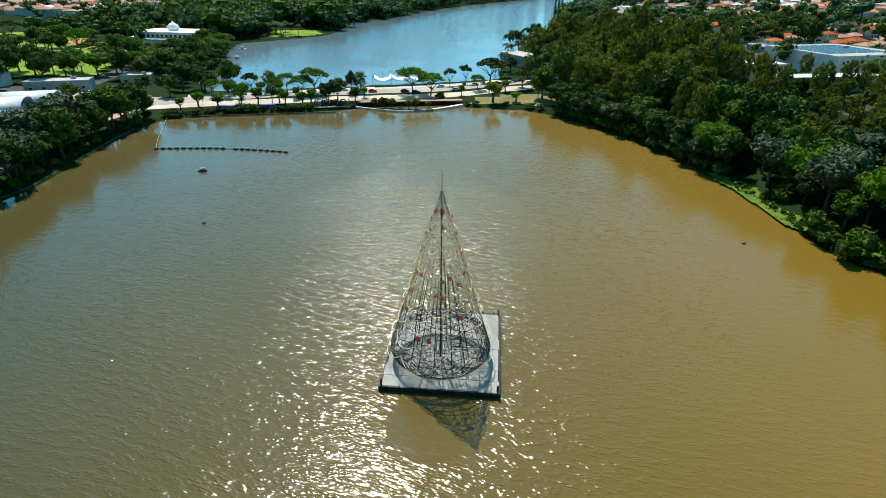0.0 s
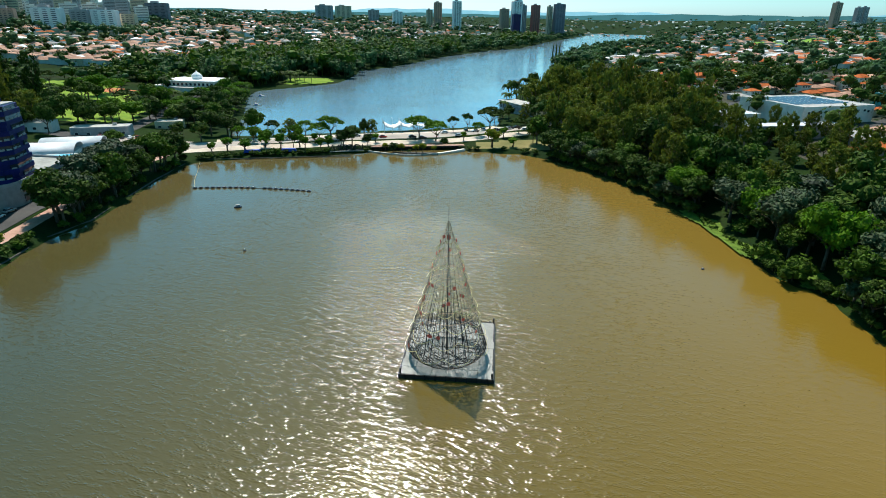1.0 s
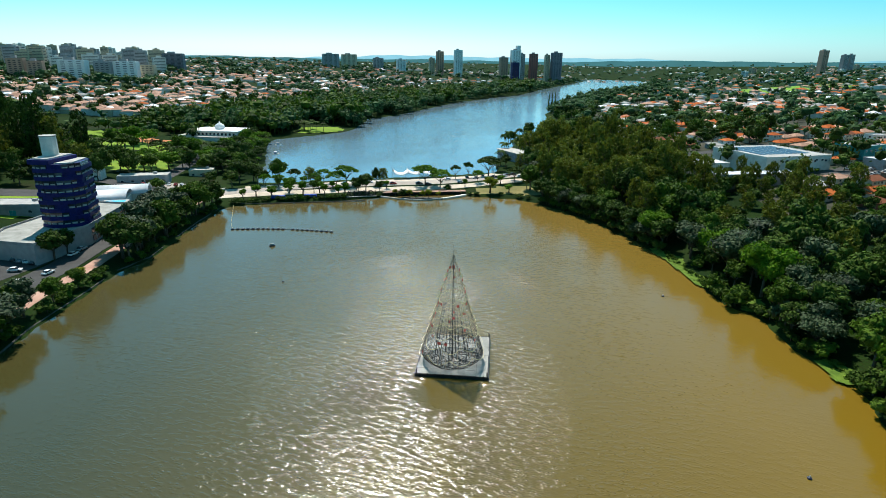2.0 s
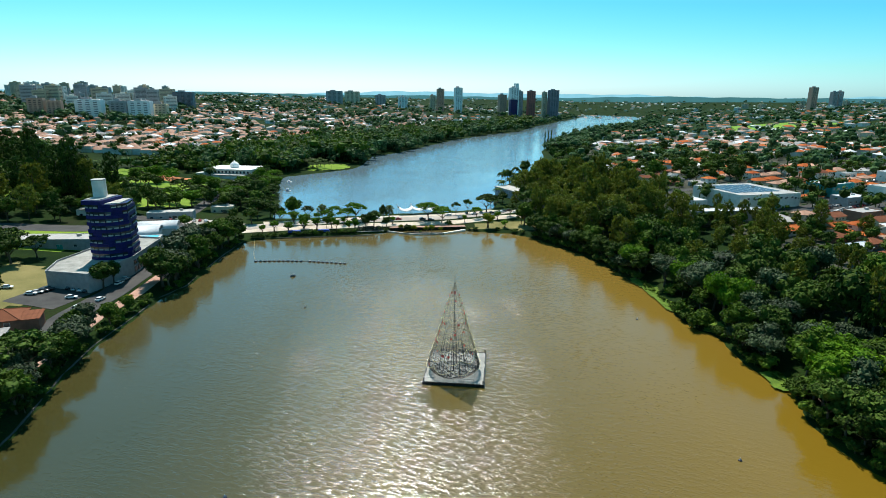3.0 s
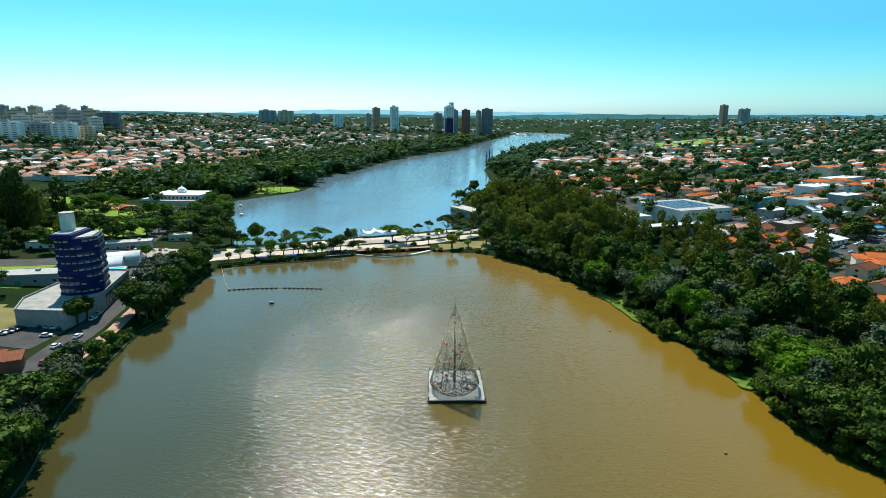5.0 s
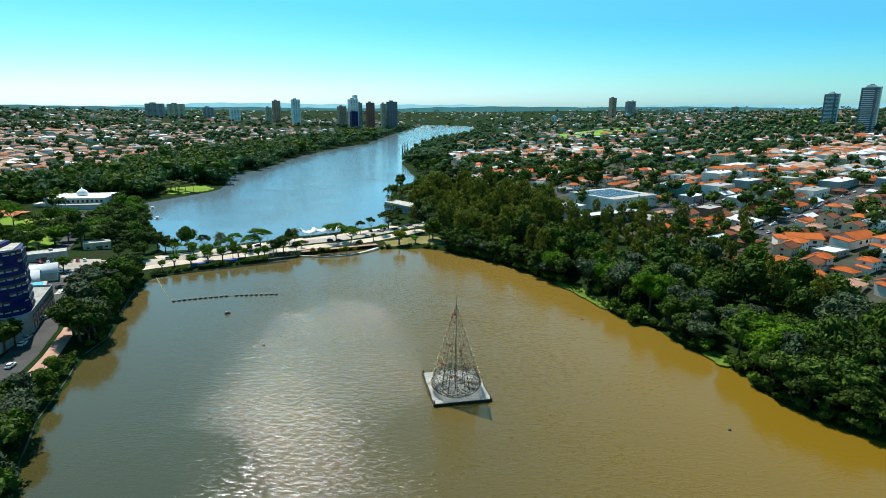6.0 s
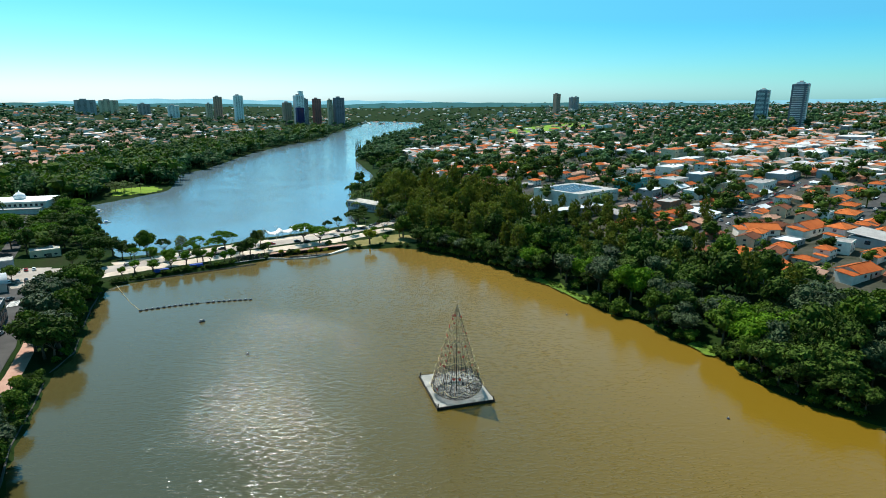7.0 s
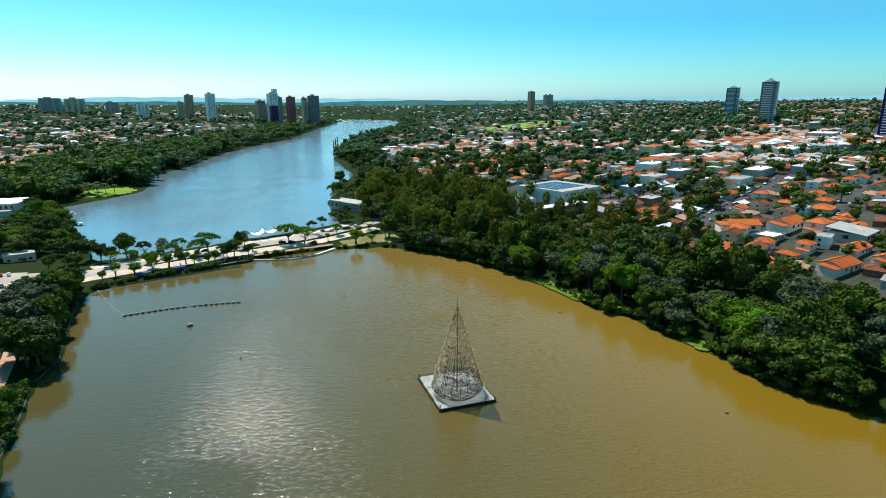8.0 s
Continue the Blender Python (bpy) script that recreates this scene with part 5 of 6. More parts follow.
for a in (-5.6, 5.6):
    for b in (-3.6, 3.6):
        Soup().tube([(a, b, -0.5), (a, b, 3.9)], 0.08, 5).part("post", M["wall_grey"], awning)
hall("pale office block with a flat roof", 512, 336, 40, 18, 8, 24, "wall_white", "roof_white")
hall("large pale hall with a metal roof", 700, 420, 60, 30, 9, 24, "wall_grey", "roof_white")
hall("large shed with a brown metal roof", 600, 520, 70, 26, 8, 24, "wall_cream", "roof_brown")

rng = random.Random(21)
EAST_TOWN = [(170, 60), (300, 20), (520, 30), (1000, 200), (1050, 620), (560, 900), (330, 980), (200, 780), (150, 600), (140, 430), (170, 395), (225, 360)]
LANES_V, LANES_U = (-116, -58, 0, 58, 116, 174, 232, 300), (70, 190, 310, 430)
MIX = ["hip1", "hip3", "hip2", "gable1", "hip4", "gable2", "hip3", "hip4", "lean1", "flat1", "flat2", "lean2", "gable3", "lean1", "hip4"]
def taken(x, y, w, d, turn):
    """Whether a plot along the streets overlaps one that is built on."""
    for px, py, pw, pd, pt in plots:
        dx, dy = px - x, py - y
        if abs(dx) + abs(dy) > 90:
            continue
        du, dv = abs(dx * U[0] + dy * U[1]), abs(dx * V[0] + dy * V[1])
        c1, s1 = abs(math.cos(math.radians(pt - 21.5))), abs(math.sin(math.radians(pt - 21.5)))
        c2, s2 = abs(math.cos(math.radians(turn - 21.5))), abs(math.sin(math.radians(turn - 21.5)))
        if du < (pw * c1 + pd * s1 + w * c2 + d * s2) / 2 + 0.6 and dv < (pw * s1 + pd * c1 + w * s2 + d * c2) / 2 + 0.6:
            return True
    return False


CAR_PARK = [(218, 250), (240, 250), (286, 280), (268, 304), (240, 296), (216, 278)]
count = 0
for lane, far_lane in zip((-232, -174, -116, -58, 0, 58, 116, 174, 232, 300, 358, 416, 474, 532), (-174, -116, -58, 0, 58, 116, 174, 232, 300, 358, 416, 474, 532, 590)):
    rows = 5
    for r in range(rows):
        v = lane + 5.5 + (far_lane - lane - 11) * (r + 0.5) / rows
        u = -70.0
        while u < 640:
            x, y = uv(u, v)
            off = math.hypot(x + 40, y + 75)
            key = rng.choice(MIX if rng.random() < 0.6 else MIX[:8])
            k = HOUSES[key]
            size = min(rng.uniform(0.78, 1.02), 9.0 / k["d"])
            w, d = k["w"] * size, k["d"] * size
            u += w / 2
            a, b = u, v + rng.uniform(-0.8, 0.8)
            u += w / 2 + rng.choice((0.4, 0.8, 1.2, 2.4)) + (5 * size if k["wing"] and off < 480 else 0)
            x, y = uv(a, b)
            if (b < 330 and any(abs(a - q) < w / 2 + 4.5 for q in LANES_U)) or rng.random() < (0.03 if off < 450 else 0.12) or off > 600:
                continue
            if not inside(x, y, EAST_TOWN) or inside(x, y, EAST_WOOD) or inside(x, y, CAR_PARK) or count >= 480 or taken(x, y, w, d, 21.5):
                continue
            put_house(key, x, y, 21.5 + rng.choice((0, 0, 180)) + rng.uniform(-1.5, 1.5), size, "houses on the east slope")
            count += 1

# parked cars along the streets
for i in range(80):
    if i < 30:
        v, u = 0, 4 + i * 6.2
    else:
        v, u = rng.choice((-58, 58, 116)), rng.uniform(10, 330)
    side = rng.choice((-1, 1)) * 3.6
    x, y = uv(u + rng.uniform(-1, 1), v + side)
    park(rng.choice(("white", "white", "silver", "silver", "black", "red")), x, y, 21.5 + rng.choice((0, 180)), lift=0.2)
for i in range(3):
    for j in range(11):
        x, y = 232 + j * 3.0 + i * 2, 262 + j * 1.6 + i * 10
        if rng.random() < 0.8:
            park(rng.choice(("white", "silver", "silver", "black", "red")), x, y, 118 + rng.uniform(-3, 3), lift=0.2)
ribbon([(222, 262), (246, 274), (276, 290)], 34, 0.1).thing("car_park", M["asphalt"], "asphalt car park full of cars", "car park", kind="structure")
# trees between the houses
wood([(128, 400), (230, 372), (300, 480), (340, 640), (220, 720), (165, 580)], 100, ["fdark", "fdark", "fmid", "palm"], (0.9, 1.4), 2.6, 33, 5)
wood([(165, 40), (420, 40), (520, 330), (430, 560), (300, 640), (160, 420), (230, 350)], 95, ["fdark", "fdark", "fmid", "fmid", "fdark", "palm"], (0.5, 1.0), 2.6, 31, 5)


wood([(150, 190), (205, 170), (228, 200), (205, 245), (150, 250)], 34, ["fdark", "lmid", "lfeather", "garden"], (0.45, 0.85), 2.4, 34, 5)
rng = random.Random(35)
strewn = 0
for _ in range(4000):                                  # garden trees wherever the plots leave room
    x, y = uv(rng.uniform(-60, 330), rng.uniform(-150, 330))
    if strewn < 70 and not inside(x, y, CAR_PARK) and not taken(x, y, 2.0, 2.0, 21.5) and free(x, y, 1.2) and lake_gap(x, y) > 60:
        v = (x - 224) * V[0] + (y - 188) * V[1]
        if min(abs(v - q) for q in LANES_V) > 6.5:
            t = rng.uniform(0.28, 0.7)
            plant("garden", x, y, t, t * rng.uniform(0.9, 1.4))
            strewn += 1


# ---- the west bank ----
ribbon([(-122, -20), (-127, 40), (-131, 75), (-133, 110), (-132, 135), (-133, 158), (-138, 185), (-143, 210), (-147, 232), (-160, 250), (-190, 262)], 10, 0.16).thing(
    "road", M["asphalt"], "grey lakeside road past the tower", "road", kind="structure")
ribbon([(-113, 0), (-117, 40), (-121, 75), (-123.5, 110), (-123, 135), (-124, 158), (-127, 185), (-128, 210), (-124, 236)], 4.5, 0.13).thing(
    "pavement", M["path_pink"], "pinkish lakeside footpath", "pavement", kind="structure")
ribbon([(-330, 196), (-260, 216), (-205, 224), (-165, 240), (-147, 238)], 14, 0.16).thing("road", M["asphalt"], "wide grey avenue behind the tower", "road", kind="structure")
ribbon([(-160, 246), (-165, 290), (-172, 340), (-182, 400), (-190, 440)], 8, 0.14).thing("road", M["asphalt"], "narrow park road between trees", "road", kind="structure")
patch_of([(-168, 226), (-130, 222), (-116, 246), (-122, 262), (-150, 268), (-172, 256)], 0.11, 3.0).thing("road", M["pale_road"], "wide grey road junction at the causeway", "road", kind="structure")
crossing = base("zebra_crossing", "white zebra crossing on the grey road", "road marking", kind="structure")
for i in range(7):
    y = 205 + i * 1.1
    Soup().box(-142.3, y, height(-142.3, y) + 0.17, 7, 0.55, 0.03, 0.25).part("stripe", M["road_paint"], crossing)
kerb = Soup()
for a, b in zip(LOWER_LAKE[1:12], LOWER_LAKE[2:13]):
    kerb.tube([(a[0] - 0.9, a[1], 0.3), (b[0] - 0.9, b[1], 0.3)], 0.3, 6)
kerb.thing("bank_kerb", M["kerb"], "weathered concrete kerb along the lakeside", "kerb", kind="structure")
patch_of([(-190, 118), (-160, 112), (-150, 122), (-152, 150), (-190, 165)], 0.08).thing("lawn", M["dry_grass"], "dry sunlit grass lot beside the car park", "lawn", kind="structure")
ribbon([(-161, 130), (-140, 126)], 22, 0.12).thing("car_park", M["asphalt"], "small grey car park beside the tower", "car park", kind="structure")

# the blue tower on its podium
tower = base("apartment_tower", "dark blue nine-storey tower with pale window strips on a podium", "tower", pose(0, 0, 3.0))
POD = [(-158, 137), (-139.5, 133.5), (-135, 158), (-139, 193), (-158, 196), (-163, 152)]
Soup().prism(POD, -3, 6.6).part("podium", M["wall_grey"], tower)
Soup().prism([(x * 0.985 - 2.2, y * 0.985 + 2.4) for x, y in POD], 6.6, 6.9).part("podium_roof", M["raft_deck"], tower)
for i, (a, b) in enumerate(zip(POD, POD[1:] + POD[:1])):
    turn = math.atan2(b[1] - a[1], b[0] - a[0])
    Soup().box((a[0] + b[0]) / 2, (a[1] + b[1]) / 2, 6.63, math.hypot(b[0] - a[0], b[1] - a[1]), 0.3, 1.0, turn).part("parapet", M["wall_grey"], tower)
for i in range(9):                                   # arcade openings on the lake side
    k = (i + 0.7) / 9.6
    x, y = -135 - 4 * k + 0.06, 158 + 35 * k
    Soup().box(x, y, 0.6, 0.3, 2.4, 2.2, math.atan2(35, -4) - math.pi / 2).part("window", M["glass"], tower)
    Soup().box(x, y, 3.7, 0.3, 2.4, 1.9, math.atan2(35, -4) - math.pi / 2).part("window", M["glass"], tower)
PLAN = [(-154, 154.5), (-149, 152.8), (-143, 153.0), (-137.5, 156), (-134.8, 161), (-138, 175), (-155.5, 173)]
c = np.mean(PLAN, axis=0)


def slim(points, c=tuple(c)):
    """The tower stands back from the podium's edge on all sides."""
    return [(c[0] + 1.2 + (x - c[0]) * 0.79, c[1] + (y - c[1]) * 0.79) for x, y in points]


PLAN = slim(PLAN)
c = (c[0] + 1.2, c[1])
def grown(k):
    return [(c[0] + (x - c[0]) * k, c[1] + (y - c[1]) * k) for x, y in PLAN]
Soup().prism(grown(0.93), 6.6, 30.5).part("core_wall", M["blue_tile"], tower)
for s in range(8):
    z = 6.7 + 2.98 * s
    Soup().prism(grown(1.0 - 0.003 * s), z, z + 1.45).part("storey_band", M["blue_tile"], tower)
    edges = list(zip(PLAN, PLAN[1:]))[:5]
    for j, (a, b) in enumerate(edges):
        turn, long = math.atan2(b[1] - a[1], b[0] - a[0]), math.hypot(b[0] - a[0], b[1] - a[1])
        bays = max(2, int(long / 2.3))
        for q in range(bays):
            if (q + j + s) % 5 == 4:
                continue
            k = (q + 0.5) / bays
            x, y = a[0] + (b[0] - a[0]) * k, a[1] + (b[1] - a[1]) * k
            x, y = c[0] + (x - c[0]) * 0.955, c[1] + (y - c[1]) * 0.955
            win = Soup().box(x, y, z + 1.5, long / bays - 0.25, 0.25, 1.4, turn).part("window", M["glass"], tower)
            Soup().box(x + 0.16 * math.sin(turn), y - 0.16 * math.cos(turn), z + 1.5, long / bays - 0.7, 0.12, 0.45 + 0.2 * ((q + s) % 2), turn).part("balustrade", M["wall_grey"], win)
Soup().prism(slim([(-155, 154), (-144.5, 153), (-143, 172), (-155, 172)]), 30.5, 32.2).part("storey_band", M["blue_tile"], tower)
Soup().prism(slim([(-154, 155.5), (-145.5, 154.5), (-144.5, 171), (-154, 171)]), 32.2, 32.6).part("roof", M["concrete"], tower)
Soup().prism(slim([(-143.5, 155), (-137, 158), (-139, 173), (-143, 173)]), 30.5, 30.9).part("roof", M["concrete"], tower)
Soup().prism(slim([(-155 + 3.6 + 3.6 * math.cos(i * math.pi / 5), 166 + 3.2 * math.sin(i * math.pi / 5)) for i in range(10)]), 32.6, 39.8).part("tank_housing", M["wall_white"], tower)
Soup().prism(slim([(-155 + 3.6 + 3.75 * math.cos(i * math.pi / 5), 166 + 3.35 * math.sin(i * math.pi / 5)) for i in range(10)]), 39.4, 39.9).part("tank_rim", M["concrete"], tower)

# arched hall and pool behind it
for i, (x, y, w) in enumerate(((-163, 215, 15), (-160, 229, 12))):
    arch = base("arched_hall", "small hall under a white barrel roof", "hall", at(x, y, None, 106))
    rows = [(w / 2 * math.cos(math.pi * (1 - k / 10)), 3.2 + 3.4 * math.sin(math.pi * k / 10)) for k in range(11)]
    verts = [(a, -12, z) for a, z in rows] + [(a, 12, z) for a, z in rows] + [(a * 0.96, -12, z - 0.25) for a, z in rows] + [(a * 0.96, 12, z - 0.25) for a, z in rows]
    Soup().add(verts, [(k, k + 1, k + 12, k + 11) for k in range(10)] + [(k + 22, k + 33, k + 34, k + 23) for k in range(10)] + [(k, k + 22, k + 23, k + 1) for k in range(10)] + [(k + 11, k + 12, k + 34, k + 33) for k in range(10)]).part(
        "barrel_roof", M["roof_white"], arch, smooth=True)
    Soup().box(0, 0, -1.5, w * 0.94, 22.5, 4.7).part("wall", M["wall_white"], arch)
pool = base("swimming_pool", "small blue swimming pool beside the tower", "pool", at(-150, 203, 8.2, 14))
Soup().box(0, 0, -5, 11, 7, 5.3).part("deck", M["concrete"], pool)
Soup().box(0, 0, 0.1, 8.5, 4.6, 0.24).part("pool_water", M["pool"], pool)

# the white hall with a dome on the upper lake
dome = base("domed_hall", "long white hall with an onion dome on its flat roof", "hall", at(-199.5, 466, 3.2, -8, 1.08))
Soup().box(0, 0, -3, 42, 26, 10.2).part("wall", M["wall_white"], dome)
Soup().box(0, 0, 7.2, 43.4, 27.4, 0.7).part("roof", M["canvas"], dome)
Soup().box(4, -17.0, -3, 30, 7.9, 6.5).part("wing", M["wall_white"], dome)
Soup().box(4, -17.0, 3.5, 31, 8.6, 0.4).part("wing_roof", M["roof_grey"], dome)
Soup().box(-25, -4, -3, 8, 20, 7.0).part("wing", M["wall_white"], dome)
for i in range(12):
    Soup().box(-18 + i * 3.3, -13.08, 4.3, 1.6, 0.2, 1.9).part("window", M["glass"], dome)
Soup().tube([(0, 0, 7.9), (0, 0, 9.0), (0, 0, 10.2), (0, 0, 11.4), (0, 0, 12.4), (0, 0, 13.1), (0, 0, 14.2)], [3.4, 3.9, 4.0, 3.2, 1.8, 0.6, 0.08], 18).part("onion_dome", M["canvas"], dome, smooth=True)

# car park, roadside cars, small houses and lawns
for tone, x, y, turn in (("white", -131.6, 127, 82), ("white", -134.5, 145.5, 80), ("silver", -134.8, 151, 80), ("white", -134.5, 117.5, 84), ("white", -142.5, 127, 15), ("white", -158.2, 127.6, 15), ("black", -156, 131.5, 15),
                         ("silver", -157, 129.6, 15), ("black", -155.4, 133.5, 15), ("white", -170.5, 132.4, 10), ("white", -154, 139.5, 95), ("black", -149, 136.5, 95), ("silver", -146.5, 136, 95), ("white", -144, 135.6, 95), ("black", -141.5, 135, 95),
                         ("red", -131.3, 104, 84), ("white", -129, 88, 84), ("silver", -136, 172, 75), ("black", -143.5, 214, 72)):
    park(tone, x, y, turn)
for i in range(16):
    park(("white", "silver", "black", "white", "red")[i % 5], -166 + 3.1 * i - (26 if i > 8 else 0), 236 + 0.9 * i + (12 if i > 8 else 0), 105)
for key, x, y, turn, size in (("hip3", -148, 99, 20, 1.1), ("gable2", -163, 98, 110, 0.9), ("hip3", -160, 84, 15, 0.9), ("lean1", -142, 84, 20, 0.8), ("gable2", -175, 78, 20, 0.9), ("hip3", -150, 66, 20, 1.0), ("hip3", -185, 100, 100, 1.0)):
    put_house(key, x, y, turn, size)
hall("long grey shed with a fibre cement roof behind the tower", -190, 192, 48, 12, 4.5, 4, "wall_grey", "roof_grey")
hall("low grey pavilion among the park trees", -168, 266, 26, 9, 4.2, 14, "wall_grey", "concrete")
hall("small pale pavilion near the causeway", -148, 296, 14, 8, 4.0, 14, "wall_cream", "concrete")
hall("low pale club building", -205, 262, 30, 9, 4.0, 12, "wall_white", "concrete")
patch_of([(-240, 300), (-205, 292), (-172, 300), (-185, 345), (-222, 362), (-250, 340)], 0.08).thing("lawn", M["lawn"], "bright sunlit park lawn between trees", "lawn", kind="structure")
patch_of([(-240, 372), (-205, 366), (-200, 400), (-236, 410)], 0.08).thing("lawn", M["lawn"], "bright sunlit park lawn", "lawn", kind="structure")
patch_of([(-310, 300), (-270, 290), (-262, 330), (-300, 345)], 0.08).thing("lawn", M["lawn"], "sunlit sports lawn behind trees", "lawn", kind="structure")
patch_of([(-258, 412), (-228, 406), (-224, 428), (-254, 436)], 0.10).thing("tennis_court", M["clay"], "orange clay court in the park", "court", kind="structure")
patch_of([(-146, 524), (-112, 545), (-104, 562), (-116, 585), (-150, 560)], 0.10).thing("lawn", M["lawn"], "bright lawn on the lake point", "lawn", kind="structure")
patch_of([(-332, 405), (-302, 460), (-252, 442), (-226, 402), (-236, 372), (-290, 374)], 0.08).thing("lawn", M["lawn"], "wide bright park lawn among scattered trees", "lawn", kind="structure")
patch_of([(-234, 204), (-184, 210), (-184, 222), (-230, 224)], 0.08).thing("lawn", M["lawn"], "bright grass verge along the avenue", "lawn", kind="structure")
patch_of([(-215, 178), (-170, 186), (-172, 208), (-218, 204)], 0.08).thing("lawn", M["lawn"], "green verge below the avenue", "lawn", kind="structure")

# shore trees, south to north
for kind, x, y, s, t in (("flatdark", -112, 42, 1.6, 1.5), ("flatdark", -116, 62, 1.7, 1.6), ("dark", -122, 30, 1.4, 1.3), ("mid", -113, 76, 0.95, 0.9), ("silver", -116, 83, 0.8, 0.8), ("mid", -120, 92, 1.0, 0.9), ("flatdark", -130, 64, 1.3, 1.2),
                         ("mid", -115, 104, 0.7, 0.75), ("shrub", -116, 112, 1.3, 1.2), ("mid", -116.5, 118, 0.55, 0.55), ("yellow", -119, 124, 0.8, 0.8), ("shrub", -116, 130, 1.0, 0.9), ("dark", -137.8, 140, 1.0, 0.95), ("dark", -137, 146, 0.8, 0.85),
                         ("dark", -117, 146, 1.45, 1.35), ("mid", -121, 153, 1.3, 1.3), ("dark", -116, 158, 1.25, 1.1), ("silver", -122, 171, 1.4, 1.4), ("silver", -121, 184, 1.35, 1.35), ("dark", -117, 178, 1.1, 1.0), ("silver", -126, 193, 1.3, 1.3), ("silver", -119, 199, 1.1, 1.1),
                         ("dark", -118, 208, 1.15, 1.15), ("dark", -116, 218, 1.1, 1.05), ("dark", -121, 224, 1.1, 1.1), ("mid", -114, 228, 0.85, 0.8), ("silver", -130, 206, 1.1, 1.1), ("dark", -127, 216, 1.0, 1.0), ("mid", -150, 243, 0.8, 0.7), ("mid", -134, 236, 0.6, 0.6)):
    plant(kind, x, y, s, t)
for kind, x, y, s, t in (("flatdark", -296, 428, 1.2, 1.1), ("flat", -262, 408, 1.1, 1.0), ("flatdark", -248, 386, 1.0, 1.1), ("flat", -280, 392, 0.9, 0.9), ("dark", -312, 410, 1.1, 1.1), ("flat", -240, 424, 1.0, 1.0)):
    plant(kind, x, y, s, t)
for kind, x, y, s, t in (("dark", -214, 178, 1.4, 1.3), ("dark", -189, 160, 1.2, 1.2), ("flatdark", -198, 170, 1.4, 1.4), ("mid", -206, 160, 1.2, 1.1), ("dark", -199, 150, 1.3, 1.2), ("flatdark", -186, 172, 1.0, 1.1)):
    plant(kind, x, y, s, t)
wood([(-236, 262), (-212, 300), (-262, 352), (-330, 400), (-420, 420), (-420, 300), (-330, 258)], 44, ["tall"], (0.95, 1.25), 6.5, 45)
WEST_SHORE = [p for p in LOWER_LAKE if p[0] < -95 and -10 < p[1] < 229][::-1]
shore_row(WEST_SHORE, 6.0, ["dark", "mid", "silver", "dark"], (0.9, 1.25), 81, (3.2, 6.5), [(97, 136)])
shore_row(WEST_SHORE, 6.0, ["shrubdark", "shrub"], (0.6, 1.1), 82, (1.8, 3.6))
wood([(-300, 60), (-150, 50), (-155, 112), (-185, 120), (-190, 175), (-330, 190)], 90, ["dark", "mid", "flatdark", "dark"], (0.8, 1.3), 6, 41)
wood([(-330, 206), (-262, 226), (-200, 240), (-175, 262), (-165, 300), (-250, 290), (-340, 280)], 52, ["dark", "feather", "dark", "mid"], (0.9, 1.4), 6, 42)
wood([(-262, 300), (-165, 290), (-128, 330), (-142, 400), (-160, 450), (-165, 495), (-230, 440), (-262, 360)], 90, ["flatdark", "mid", "dark", "flat", "palm", "bright", "flatdark"], (0.75, 1.3), 6.0, 43, 3, avoid=[[(-232, 392), (-162, 392), (-165, 490), (-232, 490)], [(-240, 305), (-195, 300), (-180, 345), (-230, 360)], [(-238, 372), (-205, 366), (-200, 400), (-236, 410)]])
wood([(-112, 300), (-118, 290), (-150, 300), (-170, 420), (-178, 480), (-158, 480), (-148, 440), (-132, 385), (-120, 330)], 30, ["mid", "flatdark", "dark"], (0.8, 1.15), 5, 44, 2)
for i in range(14):
    a = i * 2.4
    plant("palm", -135 + 22 * math.cos(a) * (i / 14) - 8, 545 + 16 * math.sin(a) * (i / 14), 0.9)


# ---- the east end of the causeway ----
pav = base("lakeside_pavilion", "long grey lakeside building with a pale flat roof", "building", at(55, 372, 3.0, -64))
Soup().box(0, 0, -3, 40, 12, 7.6).part("wall", M["wall_grey"], pav)
Soup().box(0, 0, 4.6, 41.5, 13.6, 0.5).part("roof", M["concrete"], pav)
for i in range(12):
    Soup().box(-18 + i * 3.25, 6.04, 0.4, 2.4, 0.2, 3.0).part("window", M["glass"], pav)
    Soup().box(-18 + i * 3.25, -6.04, 0.4, 2.4, 0.2, 3.0).part("window", M["glass"], pav)
for i in range(12):
    plant("palm", 58 + 12 * math.cos(i * 2.4) * math.sqrt(i / 12), 408 + 14 * math.sin(i * 2.4) * math.sqrt(i / 12), 1.0, 1.2 + 0.09 * (i * 5 % 7))
for x, y in ((40, 308), (44, 312), (47, 300), (52, 296), (58, 318), (61, 309)):
    park(random.choice(("white", "black", "silver")), x, y, 25)
patch_of([(14, 262), (28, 259), (40, 258), (50, 252), (58, 262), (48, 278), (20, 272)], 0.06).thing("ground_patch", M["dry_grass"], "dry sandy ground under the bank trees", "ground", kind="structure")
for outline in ([(82, 166), (85, 165), (86, 159), (90, 154), (88.5, 148), (86.5, 143), (88, 136), (91, 131), (89, 127), (87, 122), (84, 127), (83.5, 140), (83, 152), (81, 160)],
                [(90, 111), (94, 114), (98, 113), (97, 108), (93, 104), (89, 106)], [(92, 76), (97, 76), (98, 70), (94, 64), (91, 66)]):
    patch_of(outline, 0.07, 0.7).thing("lawn", M["bank_grass"], "bright grass running down to the water's edge", "lawn", kind="structure")
